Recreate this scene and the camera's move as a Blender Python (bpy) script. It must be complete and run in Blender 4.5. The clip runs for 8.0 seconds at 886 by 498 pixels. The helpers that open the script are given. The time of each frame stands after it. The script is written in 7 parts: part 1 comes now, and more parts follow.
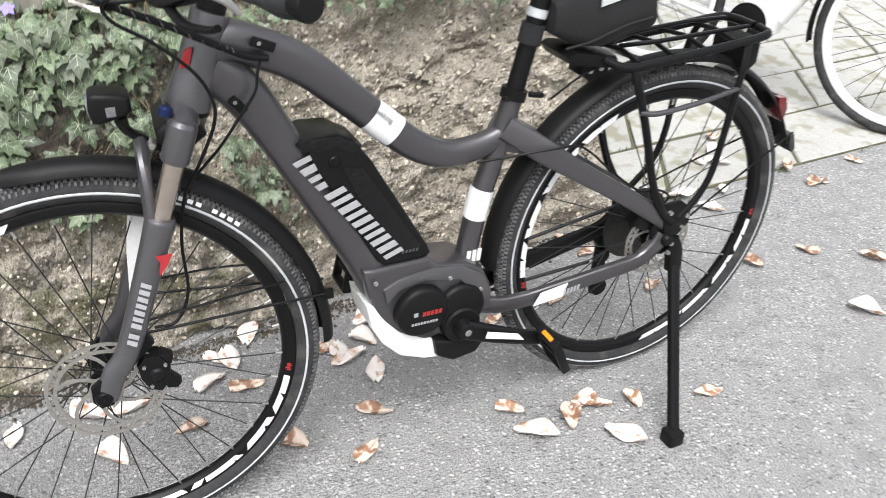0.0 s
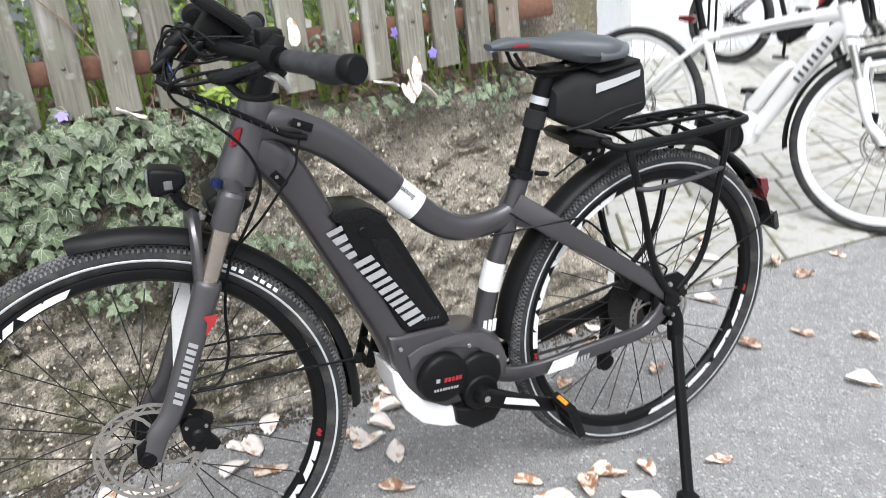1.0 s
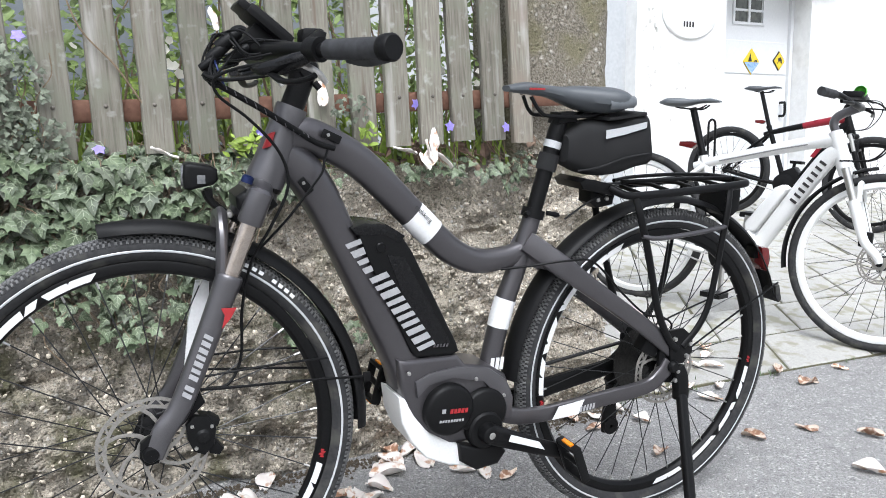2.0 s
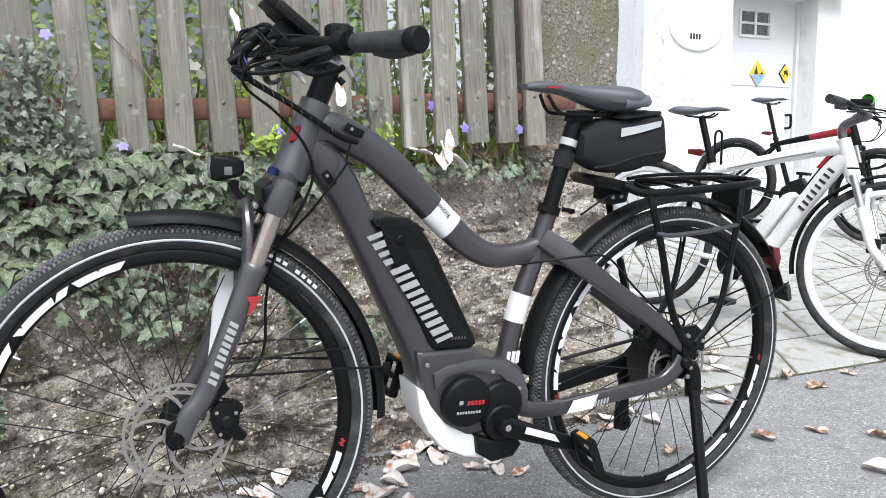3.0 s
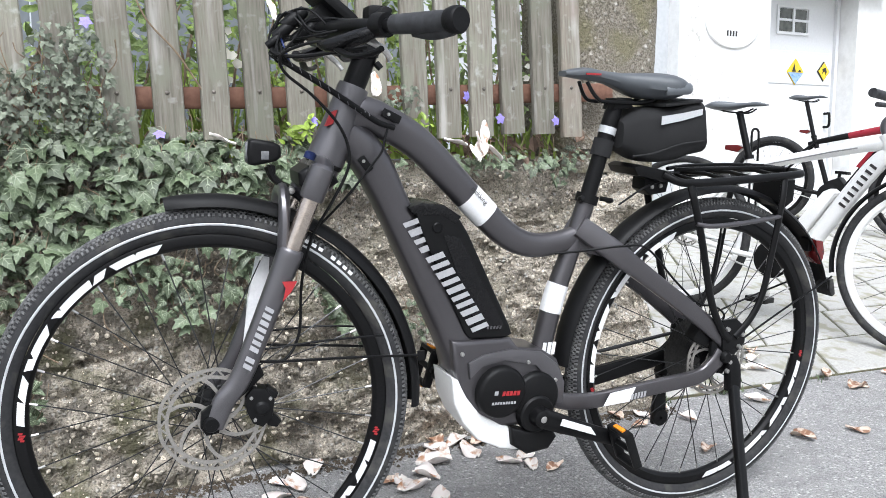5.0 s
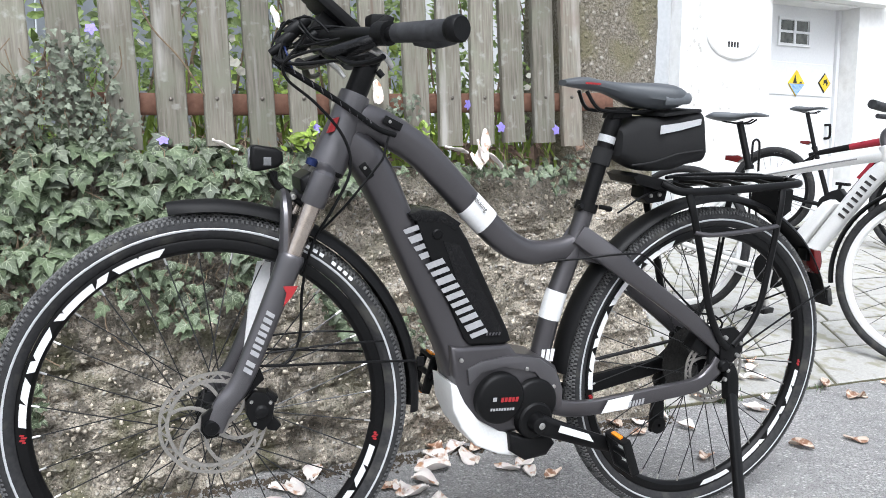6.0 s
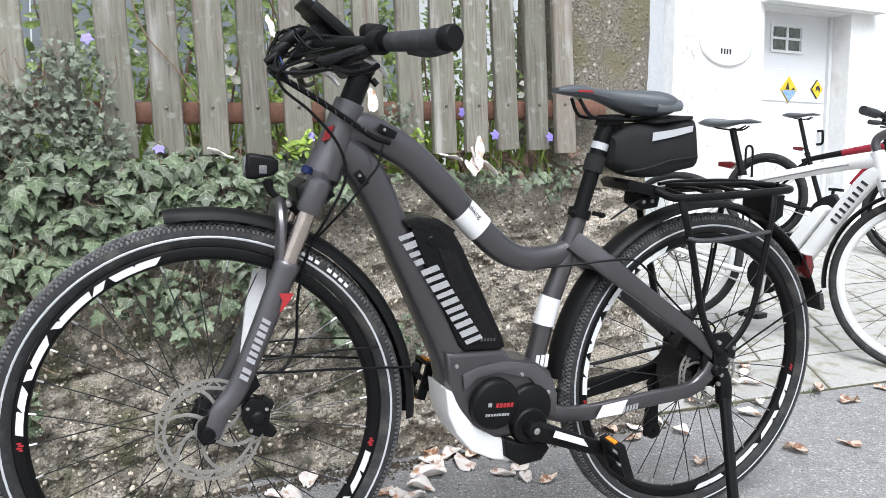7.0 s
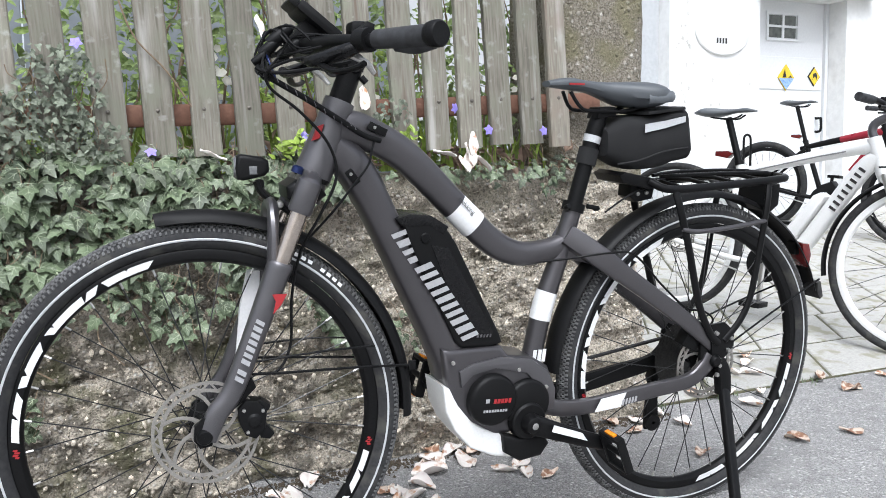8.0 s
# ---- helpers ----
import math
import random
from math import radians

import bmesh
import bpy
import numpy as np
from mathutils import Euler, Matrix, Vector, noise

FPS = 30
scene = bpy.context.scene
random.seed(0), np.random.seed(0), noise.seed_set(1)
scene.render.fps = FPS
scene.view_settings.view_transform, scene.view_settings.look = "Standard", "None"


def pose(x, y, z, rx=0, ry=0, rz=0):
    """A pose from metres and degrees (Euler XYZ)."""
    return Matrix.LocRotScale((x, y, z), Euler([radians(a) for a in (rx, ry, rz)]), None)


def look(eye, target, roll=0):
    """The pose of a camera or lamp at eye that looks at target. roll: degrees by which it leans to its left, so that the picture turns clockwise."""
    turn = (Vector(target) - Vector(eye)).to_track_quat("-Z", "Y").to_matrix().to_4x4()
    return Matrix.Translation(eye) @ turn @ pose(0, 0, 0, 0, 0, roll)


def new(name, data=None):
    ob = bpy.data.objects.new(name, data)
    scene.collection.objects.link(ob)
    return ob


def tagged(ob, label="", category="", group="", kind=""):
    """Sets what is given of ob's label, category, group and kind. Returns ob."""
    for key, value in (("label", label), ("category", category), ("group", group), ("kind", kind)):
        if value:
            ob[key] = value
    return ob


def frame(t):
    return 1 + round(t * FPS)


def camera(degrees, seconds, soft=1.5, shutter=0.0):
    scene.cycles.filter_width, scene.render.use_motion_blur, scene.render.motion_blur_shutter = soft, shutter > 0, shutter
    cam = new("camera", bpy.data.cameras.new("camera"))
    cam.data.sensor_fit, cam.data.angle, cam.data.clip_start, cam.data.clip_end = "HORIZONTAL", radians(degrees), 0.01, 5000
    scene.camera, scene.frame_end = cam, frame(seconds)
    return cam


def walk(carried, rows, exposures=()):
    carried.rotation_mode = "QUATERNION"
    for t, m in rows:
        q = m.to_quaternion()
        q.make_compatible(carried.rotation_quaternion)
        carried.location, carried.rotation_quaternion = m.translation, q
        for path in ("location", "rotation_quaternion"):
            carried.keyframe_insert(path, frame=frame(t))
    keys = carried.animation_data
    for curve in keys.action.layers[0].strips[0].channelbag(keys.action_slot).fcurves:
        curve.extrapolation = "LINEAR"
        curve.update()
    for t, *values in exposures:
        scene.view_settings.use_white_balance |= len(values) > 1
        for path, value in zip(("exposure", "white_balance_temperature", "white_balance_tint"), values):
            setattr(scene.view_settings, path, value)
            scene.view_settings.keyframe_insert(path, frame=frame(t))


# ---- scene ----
# ---- camera ----
cam = camera(55.45, 8.0, soft=0.5, shutter=0.5)
PATH = [
    (0.0, 0.0210, -1.2850, 1.1570, 25.260, -27.962, -1.800),
    (0.5, -0.0170, -1.3950, 1.1570, 25.672, -25.368, -4.600),
    (0.7, -0.0485, -1.3943, 1.1723, 25.739, -24.451, -4.022),
    (1.0, -0.0950, -1.4100, 1.0890, 26.146, -18.452, -3.200),
    (1.5, -0.1470, -1.4810, 0.8580, 26.682, -10.081, -2.000),
    (1.7, -0.1599, -1.4852, 0.8592, 26.592, -8.494, -1.082),
    (2.8, -0.2068, -1.5095, 0.8319, 26.535, -6.738, 0.204),
    (3.0, -0.2152, -1.5100, 0.8232, 26.309, -6.557, 0.020),
    (3.5, -0.2144, -1.5042, 0.8062, 26.047, -6.482, 0.449),
    (4.0, -0.2141, -1.4932, 0.7993, 25.100, -6.738, 0.133),
    (4.5, -0.2177, -1.4895, 0.7989, 24.444, -6.746, -0.017),
    (6.0, -0.2229, -1.5053, 0.7953, 24.186, -5.941, 0.667),
    (6.5, -0.2325, -1.5117, 0.7968, 24.151, -5.665, 0.614),
    (7.0, -0.2265, -1.5165, 0.7956, 24.499, -5.449, 0.440),
    (7.5, -0.2161, -1.5143, 0.7965, 24.552, -5.350, -0.516),
    (8.0, -0.2106, -1.5174, 0.7963, 24.384, -5.713, -0.902),
]


def heading(x, y, z, yaw, pitch, roll):
    """A camera pose from its place, its bearing to the right of +y, its pitch and its lean."""
    a, p = radians(yaw), radians(pitch)
    eye = Vector((x, y, z))
    return look(eye, eye + Vector((math.sin(a) * math.cos(p), math.cos(a) * math.cos(p), math.sin(p))), roll)


walk(cam, [(row[0], heading(*row[1:])) for row in PATH], [(0.0, 1.12, 6450, 10), (0.5, 0.98, 6450, 10), (1.0, 1.0, 6300, 10), (1.5, 0.97, 6150, 10), (3.0, 0.92, 6150, 10), (4.5, 1.06, 6150, 10), (6.5, 0.93, 6150, 10), (8.0, 0.92, 6150, 10)])

# ---- world and sun: a bright overcast day ----
world = bpy.data.worlds.new("overcast_sky")
scene.world = world
world.use_nodes = True
wn = world.node_tree
wn.nodes.clear()
sky = wn.nodes.new("ShaderNodeTexSky")
sky.sky_type = "NISHITA"
sky.sun_disc = False
sky.sun_elevation = radians(55)
sky.sun_rotation = radians(200)
sky.dust_density = 4.0
desat = wn.nodes.new("ShaderNodeHueSaturation")
desat.inputs["Saturation"].default_value = 0.3
bg = wn.nodes.new("ShaderNodeBackground")
bg.inputs["Strength"].default_value = 0.125
wo = wn.nodes.new("ShaderNodeOutputWorld")
wn.links.new(sky.outputs["Color"], desat.inputs["Color"])
wn.links.new(desat.outputs["Color"], bg.inputs["Color"])
wn.links.new(bg.outputs["Background"], wo.inputs["Surface"])
sun = new("sun", bpy.data.lights.new("sun", "SUN"))
sun.data.energy = 1.5
sun.data.angle = radians(40)
sun.data.color = (0.95, 0.98, 1.0)
sun.matrix_world = look((3 * math.sin(radians(200)), 3 * math.cos(radians(200)), 4.3), (0, 0, 0))


# ---- materials ----
def material(name, a, b, rough=0.6, metal=0.0, grain=60.0, blotch=3.0, bump=0.1, bump_scale=None, coat=0.0, vary=0.0,
             dirt=None, dirt_amount=0.0, specular=0.5, depth=0.002):
    """A painted or natural surface: two tones mixed at two scales, fine relief, and a third tone in patches."""
    m = bpy.data.materials.new(name)
    m.use_nodes = True
    nt = m.node_tree
    bsdf = nt.nodes["Principled BSDF"]
    bsdf.inputs["Metallic"].default_value = metal
    bsdf.inputs["Coat Weight"].default_value = coat
    bsdf.inputs["Coat Roughness"].default_value = 0.22
    bsdf.inputs["Specular IOR Level"].default_value = specular
    co = nt.nodes.new("ShaderNodeTexCoord")

    def noise_tex(scale, detail=4.0):
        n = nt.nodes.new("ShaderNodeTexNoise")
        n.inputs["Scale"].default_value = scale
        n.inputs["Detail"].default_value = detail
        nt.links.new(co.outputs["Object"], n.inputs["Vector"])
        return n

    def mix(fac, c1, c2):
        x = nt.nodes.new("ShaderNodeMix")
        x.data_type = "RGBA"
        for sock, v in ((x.inputs[0], fac), (x.inputs[6], c1), (x.inputs[7], c2)):
            if isinstance(v, (int, float)):
                sock.default_value = v
            elif isinstance(v, tuple):
                sock.default_value = (*v, 1)
            else:
                nt.links.new(v, sock)
        return x.outputs[2]

    def ramp(src, lo, hi):
        r = nt.nodes.new("ShaderNodeMapRange")
        r.inputs["From Min"].default_value, r.inputs["From Max"].default_value = lo, hi
        nt.links.new(src, r.inputs["Value"])
        return r.outputs["Result"]

    fine, coarse = noise_tex(grain, 5), noise_tex(blotch, 3)
    half = tuple((p + q) / 2 for p, q in zip(a, b))
    base = mix(ramp(fine.outputs["Fac"], 0.32, 0.68), a, b)
    base = mix(ramp(coarse.outputs["Fac"], 0.35, 0.65), base, mix(0.5, base, b))
    if dirt:
        d = noise_tex(blotch * 2.3, 6)
        lo = 0.62 - 0.3 * dirt_amount
        base = mix(ramp(d.outputs["Fac"], lo, lo + 0.12), base, dirt)
    if vary:
        info = nt.nodes.new("ShaderNodeObjectInfo")
        geo = nt.nodes.new("ShaderNodeNewGeometry")
        add = nt.nodes.new("ShaderNodeMath")
        add.operation = "ADD"
        nt.links.new(info.outputs["Random"], add.inputs[0])
        nt.links.new(geo.outputs["Random Per Island"], add.inputs[1])
        fr = nt.nodes.new("ShaderNodeMath")
        fr.operation = "FRACT"
        nt.links.new(add.outputs[0], fr.inputs[0])
        hsv = nt.nodes.new("ShaderNodeHueSaturation")
        vr = nt.nodes.new("ShaderNodeMapRange")
        vr.inputs["To Min"].default_value, vr.inputs["To Max"].default_value = 1 - vary, 1 + vary
        nt.links.new(fr.outputs[0], vr.inputs["Value"])
        nt.links.new(vr.outputs["Result"], hsv.inputs["Value"])
        nt.links.new(base, hsv.inputs["Color"])
        base = hsv.outputs["Color"]
    nt.links.new(base, bsdf.inputs["Base Color"])
    rr = nt.nodes.new("ShaderNodeMapRange")
    rr.inputs["To Min"].default_value, rr.inputs["To Max"].default_value = max(0.03, rough - 0.1), min(1, rough + 0.1)
    nt.links.new(coarse.outputs["Fac"], rr.inputs["Value"])
    nt.links.new(rr.outputs["Result"], bsdf.inputs["Roughness"])
    if bump:
        bn = noise_tex(bump_scale or grain, 6)
        bp = nt.nodes.new("ShaderNodeBump")
        bp.inputs["Strength"].default_value = bump
        bp.inputs["Distance"].default_value = depth
        nt.links.new(bn.outputs["Fac"], bp.inputs["Height"])
        nt.links.new(bp.outputs["Normal"], bsdf.inputs["Normal"])
    return m


def stony(name, mortar, stones, scale, rough=0.9, moss=None, depth=0.006, size=0.5, dark=(0.06, 0.055, 0.045), moss_shade=False):
    """Exposed aggregate: pebbles of many tones in a binder, with moss or lichen in patches."""
    m = bpy.data.materials.new(name)
    m.use_nodes = True
    nt = m.node_tree
    bsdf = nt.nodes["Principled BSDF"]
    bsdf.inputs["Roughness"].default_value = rough
    bsdf.inputs["Specular IOR Level"].default_value = 0.25
    co = nt.nodes.new("ShaderNodeTexCoord")
    warp = nt.nodes.new("ShaderNodeTexNoise")
    warp.inputs["Scale"].default_value = scale * 0.6
    nt.links.new(co.outputs["Object"], warp.inputs["Vector"])
    wmix = nt.nodes.new("ShaderNodeVectorMath")
    wmix.operation = "MULTIPLY_ADD"
    wmix.inputs[1].default_value = (0.9 / scale,) * 3
    nt.links.new(warp.outputs["Color"], wmix.inputs[0])
    nt.links.new(co.outputs["Object"], wmix.inputs[2])
    vo = nt.nodes.new("ShaderNodeTexVoronoi")
    vo.inputs["Scale"].default_value = scale
    nt.links.new(wmix.outputs[0], vo.inputs["Vector"])
    sep = nt.nodes.new("ShaderNodeSeparateColor")
    nt.links.new(vo.outputs["Color"], sep.inputs["Color"])
    cr = nt.nodes.new("ShaderNodeValToRGB")
    els = cr.color_ramp.elements
    while len(els) < len(stones):
        els.new(0.5)
    for i, c in enumerate(stones):
        els[i].position = i / max(1, len(stones) - 1)
        els[i].color = (*c, 1)
    nt.links.new(sep.outputs["Red"], cr.inputs["Fac"])
    # which cells show as pebbles, and the pebble's edge
    pick = nt.nodes.new("ShaderNodeMath")
    pick.operation = "LESS_THAN"
    pick.inputs[1].default_value = size
    nt.links.new(sep.outputs["Green"], pick.inputs[0])
    edge = nt.nodes.new("ShaderNodeMapRange")
    edge.inputs["From Min"].default_value, edge.inputs["From Max"].default_value = 0.55, 0.2
    nt.links.new(vo.outputs["Distance"], edge.inputs["Value"])
    both = nt.nodes.new("ShaderNodeMath")
    both.operation = "MULTIPLY"
    nt.links.new(pick.outputs[0], both.inputs[0])
    nt.links.new(edge.outputs["Result"], both.inputs[1])
    fine = nt.nodes.new("ShaderNodeTexNoise")
    fine.inputs["Scale"].default_value, fine.inputs["Detail"].default_value = scale * 3, 8
    nt.links.new(co.outputs["Object"], fine.inputs["Vector"])
    big = nt.nodes.new("ShaderNodeTexNoise")
    big.inputs["Scale"].default_value, big.inputs["Detail"].default_value = 7.0, 10
    nt.links.new(co.outputs["Object"], big.inputs["Vector"])

    def mixer(fac, c1, c2):
        x = nt.nodes.new("ShaderNodeMix")
        x.data_type = "RGBA"
        nt.links.new(fac, x.inputs[0])
        for sock, v in ((x.inputs[6], c1), (x.inputs[7], c2)):
            if isinstance(v, tuple):
                sock.default_value = (*v, 1)
            else:
                nt.links.new(v, sock)
        return x.outputs[2]

    def ramp(src, lo, hi):
        r = nt.nodes.new("ShaderNodeMapRange")
        r.inputs["From Min"].default_value, r.inputs["From Max"].default_value = lo, hi
        nt.links.new(src, r.inputs["Value"])
        return r.outputs["Result"]

    binder = mixer(ramp(fine.outputs["Fac"], 0.27 if moss_shade else 0.35, 0.52 if moss_shade else 0.62), dark, mortar)
    col = mixer(both.outputs[0], binder, cr.outputs["Color"])
    stain = nt.nodes.new("ShaderNodeTexNoise")
    stain.inputs["Scale"].default_value, stain.inputs["Detail"].default_value = 15.0, 10
    nt.links.new(co.outputs["Object"], stain.inputs["Vector"])
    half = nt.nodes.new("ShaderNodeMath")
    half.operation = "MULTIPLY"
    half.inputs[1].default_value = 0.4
    if moss_shade:
        # mossier before x = 0.5; also darkened there in colour for duller light
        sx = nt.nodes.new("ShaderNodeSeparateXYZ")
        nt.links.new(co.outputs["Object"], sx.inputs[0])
        moss_shade_x = nt.nodes.new("ShaderNodeMapRange")
        moss_shade_x.inputs["From Min"].default_value, moss_shade_x.inputs["From Max"].default_value = 0.35, 0.62
        moss_shade_x.inputs["To Min"].default_value, moss_shade_x.inputs["To Max"].default_value = 0.78, 0.25
        nt.links.new(sx.outputs["X"], moss_shade_x.inputs["Value"])
        nt.links.new(moss_shade_x.outputs["Result"], half.inputs[1])
    nt.links.new(ramp(stain.outputs["Fac"], 0.44 if moss_shade else 0.5, 0.58 if moss_shade else 0.75), half.inputs[0])
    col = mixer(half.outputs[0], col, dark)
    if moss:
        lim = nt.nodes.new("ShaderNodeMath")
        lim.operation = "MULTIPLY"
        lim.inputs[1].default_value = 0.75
        if moss_shade:
            nt.links.new(moss_shade_x.outputs["Result"], lim.inputs[1])
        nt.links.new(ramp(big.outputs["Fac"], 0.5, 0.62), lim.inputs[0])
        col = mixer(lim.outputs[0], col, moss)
    nt.links.new(col, bsdf.inputs["Base Color"])
    hsum = nt.nodes.new("ShaderNodeMath")
    hsum.operation = "MULTIPLY_ADD"
    hsum.inputs[1].default_value = 0.8
    nt.links.new(both.outputs[0], hsum.inputs[0])
    nt.links.new(fine.outputs["Fac"], hsum.inputs[2])
    bp = nt.nodes.new("ShaderNodeBump")
    bp.inputs["Strength"].default_value, bp.inputs["Distance"].default_value = 0.9, depth
    nt.links.new(hsum.outputs[0], bp.inputs["Height"])
    nt.links.new(bp.outputs["Normal"], bsdf.inputs["Normal"])
    return m


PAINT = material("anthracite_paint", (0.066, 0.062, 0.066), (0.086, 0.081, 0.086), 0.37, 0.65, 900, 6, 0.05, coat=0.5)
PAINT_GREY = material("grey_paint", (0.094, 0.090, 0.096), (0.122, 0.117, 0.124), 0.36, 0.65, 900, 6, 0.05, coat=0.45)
BLACK = material("black_anodised", (0.004, 0.004, 0.0043), (0.007, 0.007, 0.0073), 0.38, 0.05, 300, 8, 0.05, specular=0.16)
PLASTIC = material("black_plastic", (0.005, 0.005, 0.0053), (0.008, 0.008, 0.0083), 0.44, 0.0, 500, 8, 0.15, specular=0.15)
GLOSS = material("gloss_black", (0.005, 0.005, 0.0055), (0.008, 0.008, 0.0085), 0.25, 0.0, 300, 8, 0.0, specular=0.25)
RUBBER = material("tyre_rubber", (0.02, 0.02, 0.021), (0.036, 0.036, 0.037), 0.75, 0.0, 120, 9, 0.2, dirt=(0.06, 0.058, 0.053), dirt_amount=0.3, specular=0.2)
GRIP = material("grip_rubber", (0.006, 0.006, 0.007), (0.036, 0.037, 0.040), 0.65, 0.0, 60, 45, 0.2, bump_scale=400, depth=0.0006)
FABRIC = material("bag_fabric", (0.005, 0.005, 0.0055), (0.009, 0.009, 0.0095), 0.9, 0.0, 900, 12, 0.4, bump_scale=900, depth=0.0006)
SADDLE = material("saddle_vinyl", (0.062, 0.068, 0.075), (0.075, 0.082, 0.09), 0.5, 0.0, 700, 20, 0.25, bump_scale=700, depth=0.0004)
SADDLE_GREY = material("saddle_grey_vinyl", (0.10, 0.11, 0.12), (0.12, 0.13, 0.14), 0.45, 0.0, 700, 20, 0.2, depth=0.0004)
WHITE = material("white_paint", (0.72, 0.72, 0.71), (0.8, 0.8, 0.79), 0.35, 0.0, 200, 10, 0.02)
DECAL = material("white_decal", (0.66, 0.66, 0.66), (0.74, 0.74, 0.74), 0.45, 0.0, 200, 10, 0.0)
SILVER = material("silver_decal", (0.34, 0.34, 0.35), (0.42, 0.42, 0.43), 0.4, 0.2, 200, 10, 0.0)
REFLECT = material("reflective_tape", (0.42, 0.43, 0.44), (0.52, 0.53, 0.54), 0.45, 0.1, 300, 10, 0.05)
RED = material("red_decal", (0.27, 0.014, 0.02), (0.36, 0.022, 0.025), 0.4, 0.0, 200, 10, 0.0)
DARKRED = material("red_lens", (0.09, 0.008, 0.009), (0.13, 0.01, 0.01), 0.15, 0.0, 200, 10, 0.0, coat=0.5)
AMBER = material("amber_reflector", (0.7, 0.2, 0.01), (0.8, 0.28, 0.02), 0.2, 0.0, 200, 10, 0.0, coat=0.4)
CHAMPAGNE = material("bronze_stanchion", (0.42, 0.36, 0.31), (0.5, 0.44, 0.39), 0.22, 0.9, 100, 10, 0.0)
TREAD = material("dusty_tread", (0.05, 0.05, 0.052), (0.14, 0.14, 0.139), 0.85, 0.0, 60, 9, 0.2, specular=0.2, vary=0.2)
PEBBLE = material("wall_pebble", (0.20, 0.165, 0.12), (0.58, 0.525, 0.44), 0.95, 0.0, 300, 60, 0.5, vary=0.7, specular=0.15)
STEEL = material("brushed_steel", (0.42, 0.41, 0.39), (0.55, 0.54, 0.52), 0.35, 0.9, 300, 12, 0.05)
DISC = material("brake_steel", (0.27, 0.26, 0.24), (0.38, 0.36, 0.33), 0.42, 0.7, 300, 20, 0.05)
SPOKE = material("dark_spoke", (0.03, 0.03, 0.031), (0.05, 0.05, 0.05), 0.35, 0.6, 300, 20, 0.0)
SPOKE_STEEL = material("steel_spoke", (0.3, 0.3, 0.3), (0.4, 0.4, 0.4), 0.35, 0.8, 300, 20, 0.0)
BLUE = material("blue_anodised", (0.006, 0.014, 0.06), (0.01, 0.02, 0.085), 0.35, 0.5, 200, 10, 0.0)
LENS = material("lamp_lens", (0.13, 0.135, 0.14), (0.2, 0.205, 0.21), 0.1, 0.4, 200, 10, 0.0, coat=0.6)
PURPLE_RED = material("crimson_paint", (0.22, 0.008, 0.02), (0.27, 0.012, 0.025), 0.3, 0.1, 200, 10, 0.0)
GREEN = material("green_plastic", (0.1, 0.55, 0.03), (0.13, 0.65, 0.05), 0.4, 0.0, 200, 10, 0.0)

ASPHALT = stony("worn_asphalt", (0.43, 0.423, 0.415), [(0.15, 0.15, 0.15), (0.42, 0.415, 0.405), (0.66, 0.65, 0.63), (0.25, 0.243, 0.24)], 105, 0.9, None, 0.005, 0.6, (0.14, 0.137, 0.135))
WALLSTONE = stony("old_aggregate_concrete", (0.54, 0.48, 0.395), [(0.17, 0.14, 0.105), (0.52, 0.47, 0.39), (0.76, 0.73, 0.68), (0.31, 0.26, 0.195), (0.62, 0.57, 0.49)], 84, 0.95, (0.14, 0.135, 0.075), 0.012, 0.7, (0.10, 0.09, 0.074), moss_shade=True)
PILLARSTONE = stony("weathered_concrete", (0.27, 0.245, 0.20), [(0.2, 0.175, 0.13), (0.5, 0.47, 0.42), (0.17, 0.15, 0.115)], 60, 0.95, (0.17, 0.155, 0.09), 0.006, 0.5, (0.115, 0.10, 0.077))
SLAB = material("concrete_slab", (0.31, 0.305, 0.285), (0.43, 0.42, 0.395), 0.85, 0, 140, 5, 0.3, vary=0.1, dirt=(0.27, 0.26, 0.2), dirt_amount=0.35)
JOINT = material("mossy_joint", (0.07, 0.065, 0.045), (0.13, 0.12, 0.07), 0.95, 0, 90, 12, 0.5, dirt=(0.085, 0.09, 0.05), dirt_amount=0.4)
RENDER = material("white_wall_paint", (0.70, 0.70, 0.69), (0.78, 0.78, 0.77), 0.85, 0, 24, 2, 0.6, dirt=(0.63, 0.625, 0.61), dirt_amount=0.1, depth=0.006)
# bluish grey that holds the shade on the set-back wall
RENDER_SHADED = material("shaded_wall_paint", (0.40, 0.415, 0.43), (0.47, 0.485, 0.50), 0.8, 0, 40, 2, 0.2)
DOOR = material("white_door_paint", (0.66, 0.67, 0.68), (0.71, 0.72, 0.73), 0.45, 0, 60, 3, 0.05)
SOIL = material("garden_soil", (0.05, 0.04, 0.028), (0.09, 0.07, 0.05), 0.95, 0, 60, 6, 0.6)


